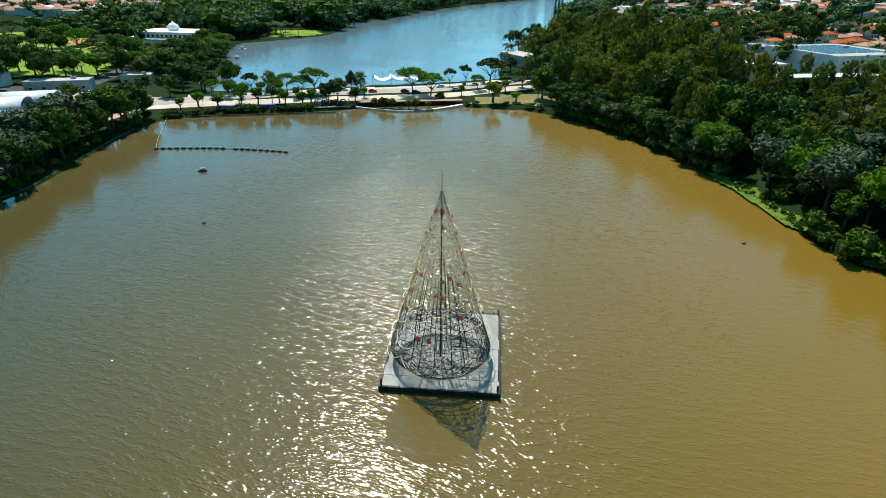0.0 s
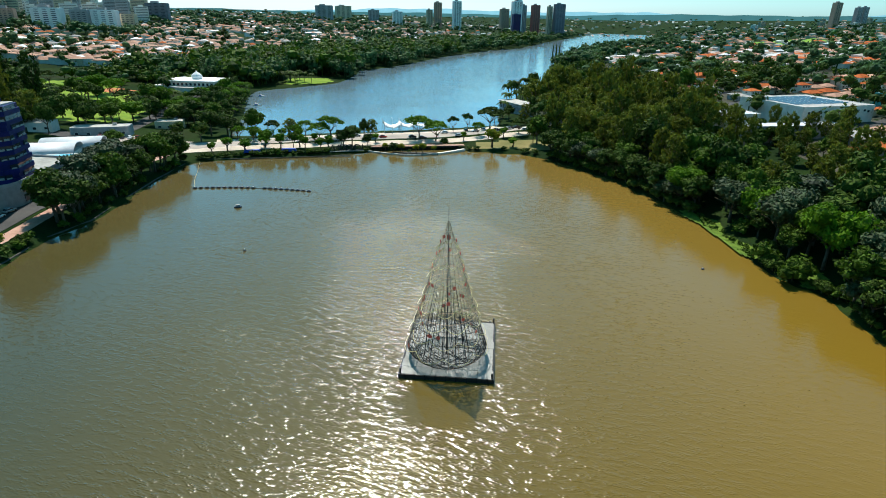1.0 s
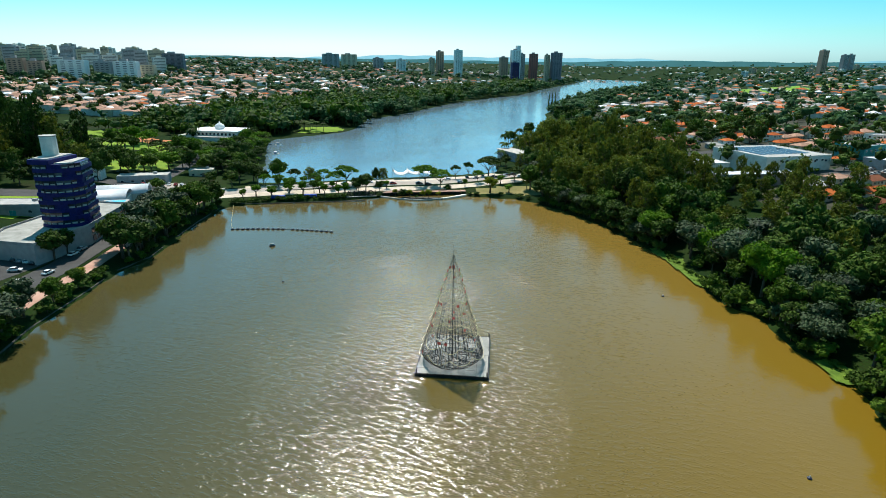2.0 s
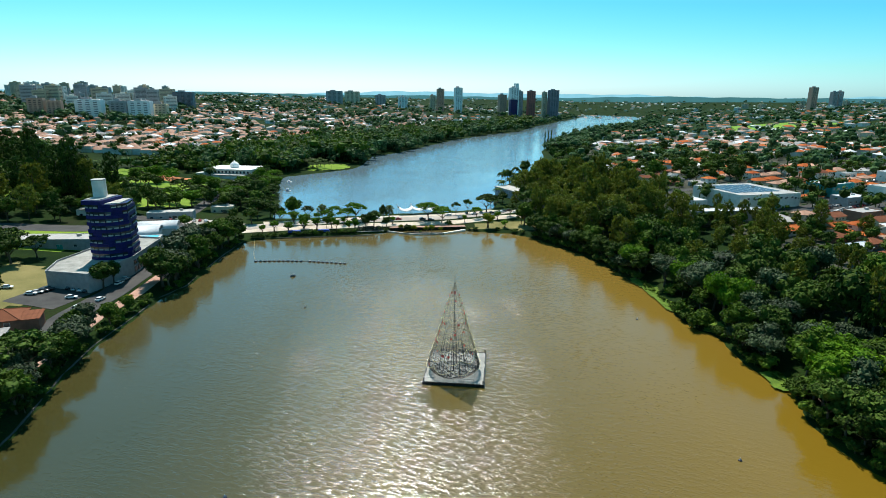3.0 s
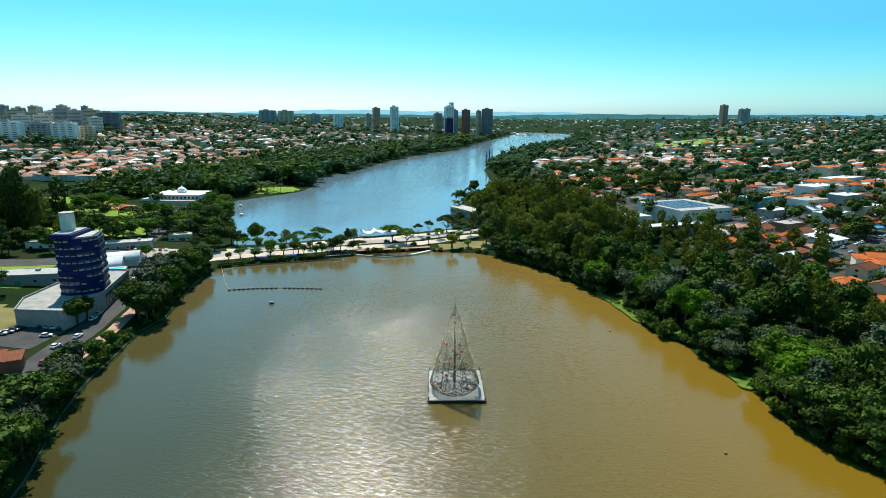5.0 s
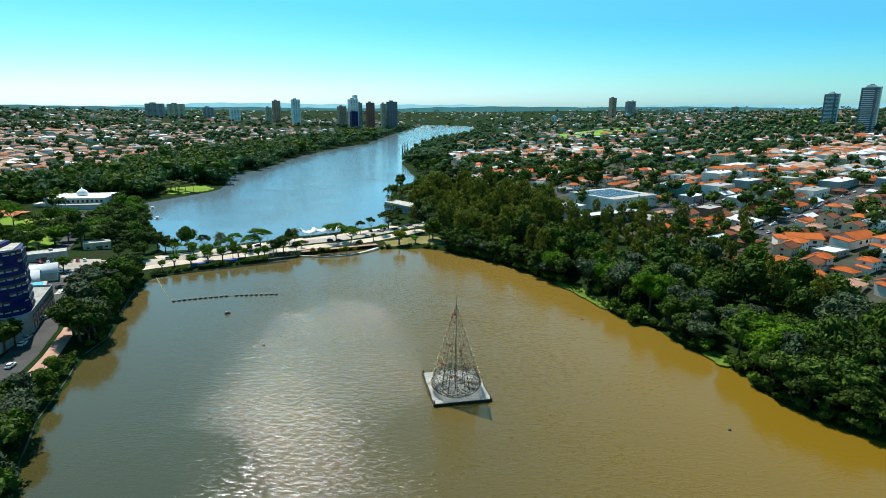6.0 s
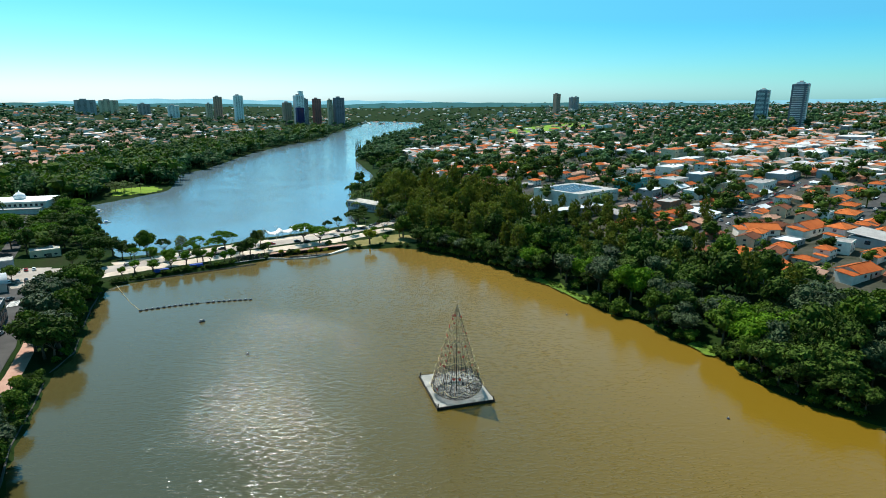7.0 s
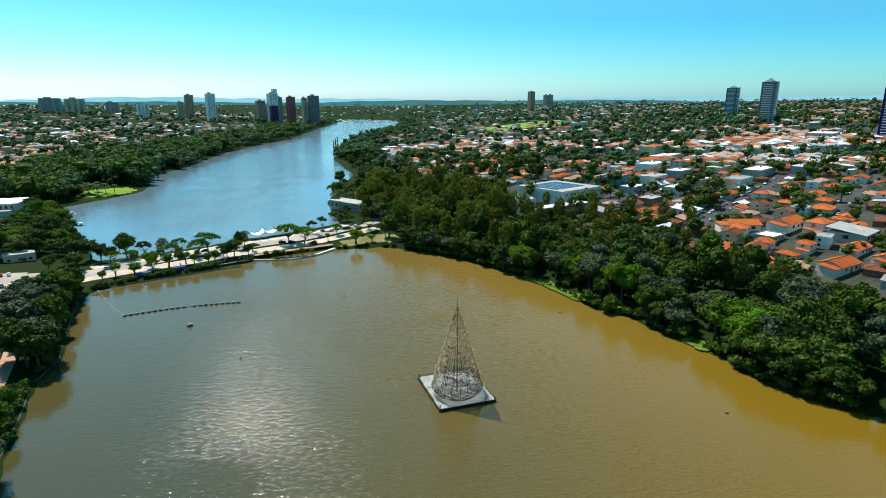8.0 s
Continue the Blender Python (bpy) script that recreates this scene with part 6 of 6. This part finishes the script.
for kind, x, y, s, t in (("bright", 84.5, 172, 1.25, 1.2), ("bright", 86, 178, 1.0, 1.1), ("shrub", 86.6, 121, 1.5, 1.6), ("dark", 94, 138, 0.75, 0.75), ("shrubdark", 92, 128, 1.0, 1.0), ("shrub", 91.5, 143, 1.3, 1.3), ("dark", 96, 147, 0.8, 0.8), ("shrub", 88.6, 110, 1.7, 1.8), ("mid", 94, 122, 0.9, 0.8), ("silver", 97.5, 84, 1.1, 1.0), ("shrub", 94.5, 78, 1.4, 1.3), ("bright", 104, 60, 1.5, 1.35), ("bright", 112, 52, 1.5, 1.4), ("bright", 108, 70, 1.3, 1.3),
                         ("dark", 97, 38, 1.35, 1.2), ("dark", 103, 30, 1.4, 1.3), ("silver", 98, 98, 1.0, 1.0), ("dark", 72, 213, 0.9, 0.8), ("shrub", 64, 226, 1.2, 1.1), ("shrub", 53, 244, 1.0, 0.9), ("silver", 67, 222, 0.6, 0.8), ("shrubdark", 60, 231, 1.0, 0.9)):
    plant(kind, x, y, s, t)
for kind, x, y, s, t in (("flatdark", 36, 332, 0.9, 1.0), ("dark", 43, 346, 0.8, 0.8), ("feather", 50, 326, 0.8, 0.7), ("dark", 62, 336, 1.0, 0.9), ("feather", 68, 350, 1.0, 0.9), ("dark", 72, 330, 1.1, 1.0), ("palm", 40, 356, 1.0, 1.0), ("palm", 46, 392, 1.1, 1.1), ("flatdark", 34, 346, 0.7, 0.8)):
    plant(kind, x, y, s, t)
# the wooded east shore of the upper lake
wood([(62, 425), (80, 525), (112, 562), (130, 610), (148, 745), (175, 830), (230, 830), (190, 700), (165, 560), (140, 420)], 70, ["fdark", "fmid", "fdark", "palm", "flatdark"], (0.8, 1.25), 6, 51, 3)
for i in range(3):
    plant("cypress", 158 + 9 * i, 838 + 22 * i, 1.5, 2.0)

# small boats moored on the upper lake
for x, y, turn in ((-145, 453, 20), (-133, 402, 5)):
    boat = base("pedal_boat", "small white pedal boat moored on the upper lake", "boat", pose(x, y, 0, 0, 0, turn))
    Soup().prism([(-2.2, -0.8), (1.4, -0.9), (2.6, 0), (1.4, 0.9), (-2.2, 0.8)], -0.2, 0.55, 1.08).part("hull", M["wall_white"], boat)
    Soup().box(-0.5, 0, 0.55, 1.6, 1.2, 0.5).part("seat", M["blue_tarp"], boat)
    Soup().box(-0.4, 0, 1.75, 2.4, 1.5, 0.1).part("canopy", M["canvas"], boat)
    for a in (-1.3, 0.6):
        Soup().tube([(a, 0.6, 0.5), (a, 0.6, 1.76)], 0.05, 4).part("post", M["wall_grey"], boat)


# ---- the far town, woods and skyline ----
def scatter(count, seed, accept, near, far, spread_x=(-1.1, 2.1)):
    """Points over the far slopes, thinner with distance, as arrays x, y."""
    rs, got = np.random.RandomState(seed), []
    while len(got) < count:
        y = near + (far - near) * rs.random(4000) ** 1.5
        x = rs.uniform(spread_x[0], spread_x[1], 4000) * (y + 90)
        d = np.minimum(shore_distance(x, y, LOWER_LAKE), shore_distance(x, y, UPPER_LAKE))
        ok = accept(x, y, d)
        got += list(zip(x[ok], y[ok]))
    return got[:count]


def noise_at(x, y, s, o=0.0):
    return np.sin(x / s + o) * np.sin(y / s * 1.13 - o) + 0.6 * np.sin((x + y) / s * 1.9 + 2 * o)


def far_wood(label, leaf, spots, size, seed, cards=16, wide=0.75, high=0.62, leafy=0.26, low=0.75):
    rs, soup = np.random.RandomState(seed), Soup()
    z = land_height([p[0] for p in spots], [p[1] for p in spots])
    for (x, y), g in zip(spots, z):
        s = size * rs.uniform(0.6, 1.3)
        lumps = [((x + rs.normal() * s * 0.5, y + rs.normal() * s * 0.5, g + s * rs.uniform(low, low + 0.75)), (s * wide, s * wide, s * high)) for _ in range(3)]
        cores(soup, rs, lumps, 0.66, True)
        soup.tube([(x, y, g - 0.5), (x, y, g + s)], s * 0.06, 3)
        leaf_cards(soup, rs, lumps, cards, s * leafy)
    soup.thing("far_woods", M[leaf], label, "woods", kind="stuff")


west_bank = lambda x, y, d: (d > 0.3) & (d < 105) & (x < 0.235 * y - 60) & (y > 500) & (y < 1750) & ~((x > -158) & (y < 592)) & ~((x > -235) & (y < 510))
far_wood("dense dark woods along the west shore", "leaf_hazed", scatter(720, 61, west_bank, 500, 1800), 8.8, 61, 44, leafy=0.21)
far_wood("taller green woods along the west shore", "leaf_mid", scatter(240, 62, lambda x, y, d: west_bank(x, y, d) & (d > 12), 500, 1700), 10.5, 62, 44, leafy=0.21)
park_woods = lambda x, y, d: (x < -215) & (x > -720) & (y > 300) & (y < 545) & (noise_at(x, y, 60) > 0.0) & ((x < -262) | (y > 440)) & ~((x > -335) & (x < -225) & (y > 372) & (y < 458))
far_wood("dark park woods behind the lawns", "leaf_dark", scatter(240, 63, park_woods, 300, 650), 7.0, 63, 44, leafy=0.2)
far_wood("green park woods behind the lawns", "leaf_mid", scatter(190, 64, park_woods, 300, 650), 6.5, 64, 44, leafy=0.2)
east_bank = lambda x, y, d: (d > 4) & (d < 60) & (x > 0.16 * y + 20) & (y > 760) & (y < 2500)
far_wood("woods along the east shore of the upper lake", "leaf_hazed", scatter(420, 65, east_bank, 760, 2400), 7.0, 65)
slope_green = lambda x, y, d: (d > 60) & (y > 640) & (noise_at(x, y, 150) > 0.35)
far_wood("dark tree belts between the far houses", "leaf_hazed", scatter(620, 66, slope_green, 640, 3300), 8.5, 66, 8)
far_wood("green tree belts between the far houses", "leaf_hazed", scatter(760, 67, lambda x, y, d: (d > 40) & (noise_at(x, y, 90, 1.0) > -0.2) & (np.hypot(x + 40, y + 75) > 560), 260, 2600), 7.0, 67, 18, leafy=0.22)
far_wood("dark garden woods among the far eastern roofs", "leaf_hazed", scatter(600, 86, lambda x, y, d: (d > 30) & (x > 120) & (np.hypot(x + 40, y + 75) > 640) & (noise_at(x, y, 120, 0.9) > -0.5) & ~((x > 500) & (x < 960) & (y > 980) & (y < 1400)), 500, 2400, (0.1, 1.5)), 8.0, 86, 14, leafy=0.22)
far_wood("green woods on the far western slopes", "leaf_hazed", scatter(700, 87, lambda x, y, d: (d > 110) & (x < 300) & (noise_at(x, y, 140, 1.7) > -0.1), 900, 2600, (-0.9, 0.25)), 8.5, 87, 12, leafy=0.22)
rng = random.Random(37)
weeds = [(x + rng.uniform(-0.6, 2.2), y + rng.uniform(-2, 2)) for x, y in ((84.5, 158), (84.5, 154), (84.6, 150), (85, 146), (85, 142), (85.4, 138), (85.6, 134), (86, 130), (86.4, 126), (90, 110), (93, 106), (93.5, 76), (95, 72), (94, 68)) for _ in range(7)]
far_wood("low weeds and reeds along the grassy bank", "leaf_mid", weeds, 0.8, 89, 26, leafy=0.3, low=0.2)
rng = random.Random(36)
gaps = []
while len(gaps) < 760:                                 # hedges and small garden trees between the eastern plots
    x, y = uv(rng.uniform(-70, 460), rng.uniform(-170, 400))
    v = (x - 224) * V[0] + (y - 188) * V[1]
    if not inside(x, y, CAR_PARK) and not taken(x, y, 1.2, 1.2, 21.5) and min(abs(v - q) for q in LANES_V) > 6 and lake_gap(x, y) > 75:
        gaps.append((x, y))
far_wood("green hedges and small trees in the gardens", "leaf_mid", gaps, 3.1, 88, 34, leafy=0.24, low=0.4)
far_wood("haze-tinted woods on the distant ridges", "leaf_hazed", scatter(1300, 68, lambda x, y, d: (y > 2200) & (noise_at(x, y, 300, 2.0) > -0.8), 1900, 4400), 7.5, 68, 2, wide=1.0, high=0.6, leafy=0.4)


def far_houses(label, wall, roof, spots, seed, angle):
    rs, walls, roofs = np.random.RandomState(seed), Soup(), Soup()
    z = land_height([p[0] for p in spots], [p[1] for p in spots])
    for (x, y), g in zip(spots, z):
        w, d, h = rs.uniform(9, 16), rs.uniform(8, 12), rs.choice([3.0, 3.2, 6.0])
        t = angle + rs.choice([0, math.pi / 2]) + rs.normal() * 0.06
        walls.box(x, y, g - 2, w, d, h + 2.4, t)
        ct, st = math.cos(t), math.sin(t)
        a, b, rise, r = w / 2 + 0.5, d / 2 + 0.5, rs.uniform(1.4, 2.4), max(0.5, (w - d) / 2)
        local = [(-a, -b, 0), (a, -b, 0), (a, b, 0), (-a, b, 0), (-r, 0, rise), (r, 0, rise)]
        roofs.add([(x + ct * p - st * q, y + st * p + ct * q, g + h + 0.4 + e) for p, q, e in local], [(0, 1, 5, 4), (1, 2, 5), (2, 3, 4, 5), (3, 0, 4), (3, 2, 1, 0)])
    walls.thing("far_house_walls", M[wall], "pale rendered walls of the far houses", "houses", kind="stuff")
    roofs.thing("far_house_roofs", M[roof], label, "houses", kind="stuff")


homes = lambda x, y, d: (d > 75) & (np.hypot(x + 40, y + 75) > 605) & (noise_at(x, y, 150) < 0.6) & ~((x < -215) & (x > -720) & (y < 555))
for i, (wall, roof, count) in enumerate((("wall_white", "roof_orange", 1100), ("wall_cream", "roof_rose", 1300), ("wall_white", "roof_grey", 650), ("wall_grey", "roof_white", 330))):
    far_houses("clustered " + {"roof_orange": "orange tile", "roof_rose": "hazy rose tile", "roof_grey": "grey", "roof_white": "white"}[roof] + " roofs of the far town", wall, roof,
               scatter(count, 71 + i, homes, 560, 2700), 71 + i, 0.37)

east_homes = lambda x, y, d: (d > 75) & (x > 150) & (np.hypot(x + 40, y + 75) > 605) & (np.hypot(x + 40, y + 75) < 1000) & (noise_at(x, y, 90, 1.0) < 0.35)
for i, (wall, roof, count) in enumerate((("wall_white", "roof_orange", 430), ("wall_cream", "roof_rose", 420), ("wall_grey", "roof_white", 240), ("wall_white", "roof_grey", 440))):
    far_houses("crowded " + {"roof_orange": "orange tile", "roof_rose": "hazy rose tile", "roof_grey": "grey", "roof_white": "white"}[roof] + " roofs of the eastern town", wall, roof,
               scatter(count, 171 + i, east_homes, 150, 1000, (0.15, 2.1)), 171 + i, 0.37)
for i, (wall, roof) in enumerate((("wall_white", "roof_rose"), ("wall_cream", "roof_white"))):
    far_houses("pale scattered roofs on the distant slopes", wall, roof, scatter(650, 271 + i, lambda x, y, d: noise_at(x, y, 260, 0.5) < 0.4, 2300, 4300), 271 + i, 0.3)
west_homes = lambda x, y, d: (d > 110) & (x < 60) & (x > -1200) & (y > 555) & (noise_at(x, y, 110, 0.7) < 0.75)
far_houses("terracotta roofs of the western town, paled with painted haze", "wall_white", "roof_rose", scatter(1100, 81, west_homes, 555, 1700, (-0.9, 0.2)), 81, 0.2)
far_houses("terracotta roofs of the western town, paled with painted haze", "wall_cream", "roof_rose", scatter(700, 82, west_homes, 555, 1700, (-0.9, 0.2)), 82, 0.2)
far_houses("pale flat roofs of the western town", "wall_white", "roof_white", scatter(260, 83, west_homes, 555, 1700, (-0.9, 0.2)), 83, 0.2)
east_gardens = lambda x, y, d: (d > 50) & (x > 150) & (np.hypot(x + 40, y + 75) > 400) & (noise_at(x, y, 70, 0.4) > -0.1)
far_wood("dark garden trees between the eastern houses", "leaf_dark", scatter(380, 84, east_gardens, 150, 1500, (0.15, 2.0)), 6.2, 84, 44, leafy=0.19)
far_wood("green garden trees between the western houses", "leaf_dark", scatter(420, 85, west_homes, 555, 1600, (-0.9, 0.2)), 6.0, 85, 20, leafy=0.22)

patch_of([(549, 1028), (737, 1071), (905, 1200), (908, 1365), (760, 1300), (625, 1208)], 1.0, 12).thing("field", M["field"], "bright green playing field among the trees", "field", kind="structure")
patch_of([(1250, 1150), (1500, 1120), (1520, 1260), (1300, 1290)], 1.5, 20).thing("field", M["field"], "bright green field on the far slope", "field", kind="structure")


def high_rise(label, x, y, w, d, top, wall, turn=15.0, step=0.0, strips=3):
    """A tower block: shaft, roof house, a slab and window strips for each storey."""
    g = height(x, y) - 2
    ob = base("tower_block", label, "tower", pose(x, y, g, 0, 0, turn))
    h = top - g
    Soup().box(0, 0, 0, w, d, h).part("wall", M[wall], ob)
    if step:
        Soup().box(w * 0.28, 0, h, w * 0.42, d * 0.8, step).part("upper_wall", M[wall], ob)
    Soup().box(-w * 0.1, 0, h + 0.02, w * 0.35, d * 0.45, 4.0).part("roof_house", M["wall_grey"], ob)
    storeys = int(h / 3.1)
    slab = Soup().box(0, 0, 0, w + 0.7, d + 0.7, 0.5).mesh("slab", M[wall])
    band = Soup().box(0, 0, 0, w + 0.12, d + 0.12, 1.05).mesh("window_band", M["glass"])
    if y > 1500:                                     # storeys too small to pick apart
        slabs, bands = Soup(), Soup()
        for i in range(2, storeys):
            bands.box(0, 0, 3.1 * i + 1.0, w + 0.12, d + 0.12, 1.05)
            if i % 2:
                slabs.box(0, 0, 3.1 * i, w + 0.7, d + 0.7, 0.5)
        tagged(slabs.part("facade_relief", M[wall], ob), kind="stuff")
        tagged(bands.part("window_strip", M["glass"], ob), kind="stuff")
        storeys = 0
    for i in range(2, storeys):
        if i % 2:
            hang("slab", slab, ob).matrix_basis = pose(0, 0, 3.1 * i)
        hang("window_band", band, ob).matrix_basis = pose(0, 0, 3.1 * i + 1.0)
    pier = Soup().box(0, 0, 0, w / strips * 0.42, d + 0.4, h - 1).mesh("pier", M[wall])
    for i in range(strips + 1):
        hang("pier", pier, ob).matrix_basis = pose((-0.5 + i / strips) * w * 0.94, 0, 0)
    side = Soup().box(0, 0, 0, w + 0.4, d * 0.3, h - 1).mesh("side_pier", M[wall])
    hang("side_pier", side, ob)


def balcony_tower(label, x, y, w, d, top, turn, dark, accent):
    """A tower whose storeys show as white balcony slabs over dark glass, between tall white side walls."""
    g = height(x, y) - 2
    h = top - g
    ob = base("tower_block", label, "tower", pose(x, y, g, 0, 0, turn))
    Soup().box(0, 0, 0, w, d, h).part("wall", M[dark], ob)
    slab = Soup().box(0, -d / 2 - 0.6, 0, w * 0.70, 1.6, 1.15).mesh("balcony", M["tower_white"])
    side = Soup().box(-w / 2 - 0.4, 0, 0, 1.2, d * 0.72, 1.0).mesh("side_balcony", M["tower_white"])
    for i in range(1, int(h / 3.1)):
        hang("balcony", slab, ob).matrix_basis = pose(-w * 0.06, 0, 3.1 * i)
        hang("side_balcony", side, ob).matrix_basis = pose(0, 0, 3.1 * i)
    Soup().box(w / 2 + 0.3, 0, 0, 1.4, d + 2.2, h + 2).part("side_wall", M["tower_white"], ob)
    Soup().box(w * 0.37, -d / 2 - 0.5, 0, w * 0.16, 1.9, h + 1.2).part("pier", M["tower_white"], ob)
    Soup().box(-w * 0.03, -d / 2 - 1.0, h * 0.45 if accent == "tower_teal" else h * 0.02, w * 0.24, 1.2, h * 0.53).part("glass_bay", M[accent], ob)
    Soup().box(-w * 0.05, 0, h + 0.01, w * 0.5, d * 0.5, 3.6).part("roof_house", M["tower_white"], ob)
    Soup().box(w * 0.05, 0, h + 3.62, w * 0.2, d * 0.25, 2.4).part("tank", M["wall_grey"], ob)


S = 1 / 0.484
for label, px_, w, top, wall, y, step in (("brown apartment tower above the trees", -13, 15, 88, "tower_brown", 2010, 0), ("tall white apartment tower with a stepped top", 6, 17, 112, "tower_white", 2002, 14), ("grey apartment tower above the trees", 19, 9, 100, "wall_grey", 2030, 0),
                                          ("dark red apartment tower above the trees", 37, 14, 101, "tower_red", 2020, 0), ("slim cream apartment tower above the trees", 61, 9, 98, "wall_cream", 2035, 0), ("dark apartment tower above the trees", 75, 18, 105, "tower_dark", 2020, 0), ("dark blue apartment tower above the trees", 0, 13, 72, "blue_tile", 1900, 0),
                                          ("brown apartment tower above the trees", -119, 14, 107, "tower_brown", 2100, 0), ("lower brown tower block", -133, 11, 84, "wall_cream", 2110, 0), ("white rounded apartment tower far off", -88, 15, 111, "tower_white", 2045, 0)):
    high_rise(label, 231 + px_ * S, y, w * S * 0.8, w * S * 0.7, top, wall, 12, step)
for label, x, y, w, d, top, wall, turn in (("brown brick apartment block of two", -690, 918, 22, 18, 70, "tower_brown", 20), ("brown brick apartment block of two", -662, 922, 20, 18, 66, "tower_brown", 20),
                                           ("white apartment block with balconies", -640, 985, 40, 20, 68, "tower_white", 10), ("grey apartment block above the trees", -604, 1015, 26, 20, 66, "wall_grey", 10), ("white apartment block above the trees", -572, 1030, 36, 20, 66, "tower_white", 10),
                                           ("cream apartment block above the trees", -548, 1060, 22, 18, 60, "wall_cream", 10), ("dark glass office tower", -660, 1420, 44, 24, 84, "tower_dark", 10),
                                           
                                           ("dark tower on the skyline", 1539, 2398, 26, 22, 131, "tower_brown", 10), ("pale twin tower on the skyline", 1625, 2395, 22, 18, 114, "wall_grey", 10), ("pale twin tower on the skyline", 1652, 2400, 20, 18, 116, "wall_grey", 10),
                                           ("long grey slab block", -440, 2292, 60, 18, 97, "wall_grey", 8), ("long grey slab block", -370, 2300, 56, 18, 96, "wall_cream", 8), ("pale office block above the trees", -270, 2420, 40, 20, 84, "wall_grey", 8),
                                           ("white block above the trees", -160, 2200, 34, 20, 78, "tower_white", 8)):
    high_rise(label, x, y, w, d, top, wall, turn)
balcony_tower("tall white tower with a teal glass bay and balconies", 912, 662, 25, 22, 117, 25, "tower_dark", "tower_teal")
balcony_tower("dark tower striped with white balconies above the trees", 1237, 1004, 29, 24, 116, 25, "tower_dark", "tower_dark")
balcony_tower("dark blue tower striped with white balconies", 716, 352, 22, 20, 103, 20, "blue_tile", "blue_tile")
def far_city(label, wall, spots, seed):
    """Towers too far off to count: shafts and window bands, joined."""
    rng, walls, bands = random.Random(seed), Soup(), Soup()
    for x, y, lo, hi in spots:
        w, d, t, g = rng.uniform(18, 34), rng.uniform(16, 24), rng.uniform(0, 0.7), height(x, y) - 2
        h = rng.uniform(lo, hi)
        walls.box(x, y, g, w, d, h, t)
        walls.box(x, y, g + h, w * 0.35, d * 0.4, 3.5, t)
        for i in range(2, int(h / 3.1)):
            bands.box(x, y, g + 3.1 * i + 1, w * 0.86, d + 0.3, 0.9, t)
            bands.box(x, y, g + 3.1 * i + 1, w + 0.3, d * 0.7, 0.9, t)
    walls.thing("far_towers", M[wall], label, "towers", kind="stuff")
    bands.thing("far_tower_windows", M["glass"], "dark window bands of the far towers", "windows", kind="stuff")


rng = random.Random(5)
west_city = [(-y * rng.uniform(0.48, 0.76), y, 24, 50) for y in (rng.uniform(1250, 2300) for _ in range(60))]
east_city = [(y * rng.uniform(0.35, 0.95), y, 14, 30) for y in (rng.uniform(2300, 3200) for _ in range(24))]
far_city("white apartment towers of the far city", "wall_white", west_city[0::3] + east_city[0::2], 91)
far_city("cream apartment towers of the far city", "wall_cream", west_city[1::3] + east_city[1::2], 92)
far_city("grey apartment towers of the far city", "wall_grey", west_city[2::3], 93)


# ---- the distance: ridges on the skyline, glowing with painted haze ----
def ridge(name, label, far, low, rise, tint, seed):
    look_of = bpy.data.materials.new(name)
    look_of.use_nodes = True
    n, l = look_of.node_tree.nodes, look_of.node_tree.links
    # emission carries the haze tint, so the sun never shades these strips
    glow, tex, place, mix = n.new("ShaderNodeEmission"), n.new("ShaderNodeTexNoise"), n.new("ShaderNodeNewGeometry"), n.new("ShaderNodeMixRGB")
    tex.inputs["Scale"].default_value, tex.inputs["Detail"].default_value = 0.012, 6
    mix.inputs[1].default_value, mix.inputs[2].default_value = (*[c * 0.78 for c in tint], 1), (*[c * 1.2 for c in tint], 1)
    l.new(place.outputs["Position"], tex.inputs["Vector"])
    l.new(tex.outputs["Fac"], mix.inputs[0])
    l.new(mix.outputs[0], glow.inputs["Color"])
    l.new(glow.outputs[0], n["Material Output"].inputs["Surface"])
    verts, faces, count = [], [], 420
    for i in range(count + 1):
        a = radians(-62 + 140 * i / count)
        top = low + rise * (0.5 + 0.28 * math.sin(a * 7 + seed) + 0.16 * math.sin(a * 17 + 2 * seed) + 0.08 * math.sin(a * 61 + seed) + 0.05 * math.sin(a * 143))
        for z, out in ((20, 0), (top, 0), (top - 6, 90)):
            verts.append(((far + out) * math.sin(a), (far + out) * math.cos(a) - 60, z))
    for i in range(count):
        for k in (0, 1):
            faces.append((3 * i + k, 3 * i + 3 + k, 3 * i + 4 + k, 3 * i + 1 + k))
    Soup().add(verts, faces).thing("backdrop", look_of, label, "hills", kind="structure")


ridge("pale_ridge_glow", "pale blue ridge on the far skyline, its haze a painted glow", 4750, 84, 40, (0.20, 0.47, 0.58), 1.3)
ridge("blue_ridge_glow", "blue-green wooded ridge below the skyline, its haze a painted glow", 4150, 76, 22, (0.045, 0.150, 0.165), 4.1)
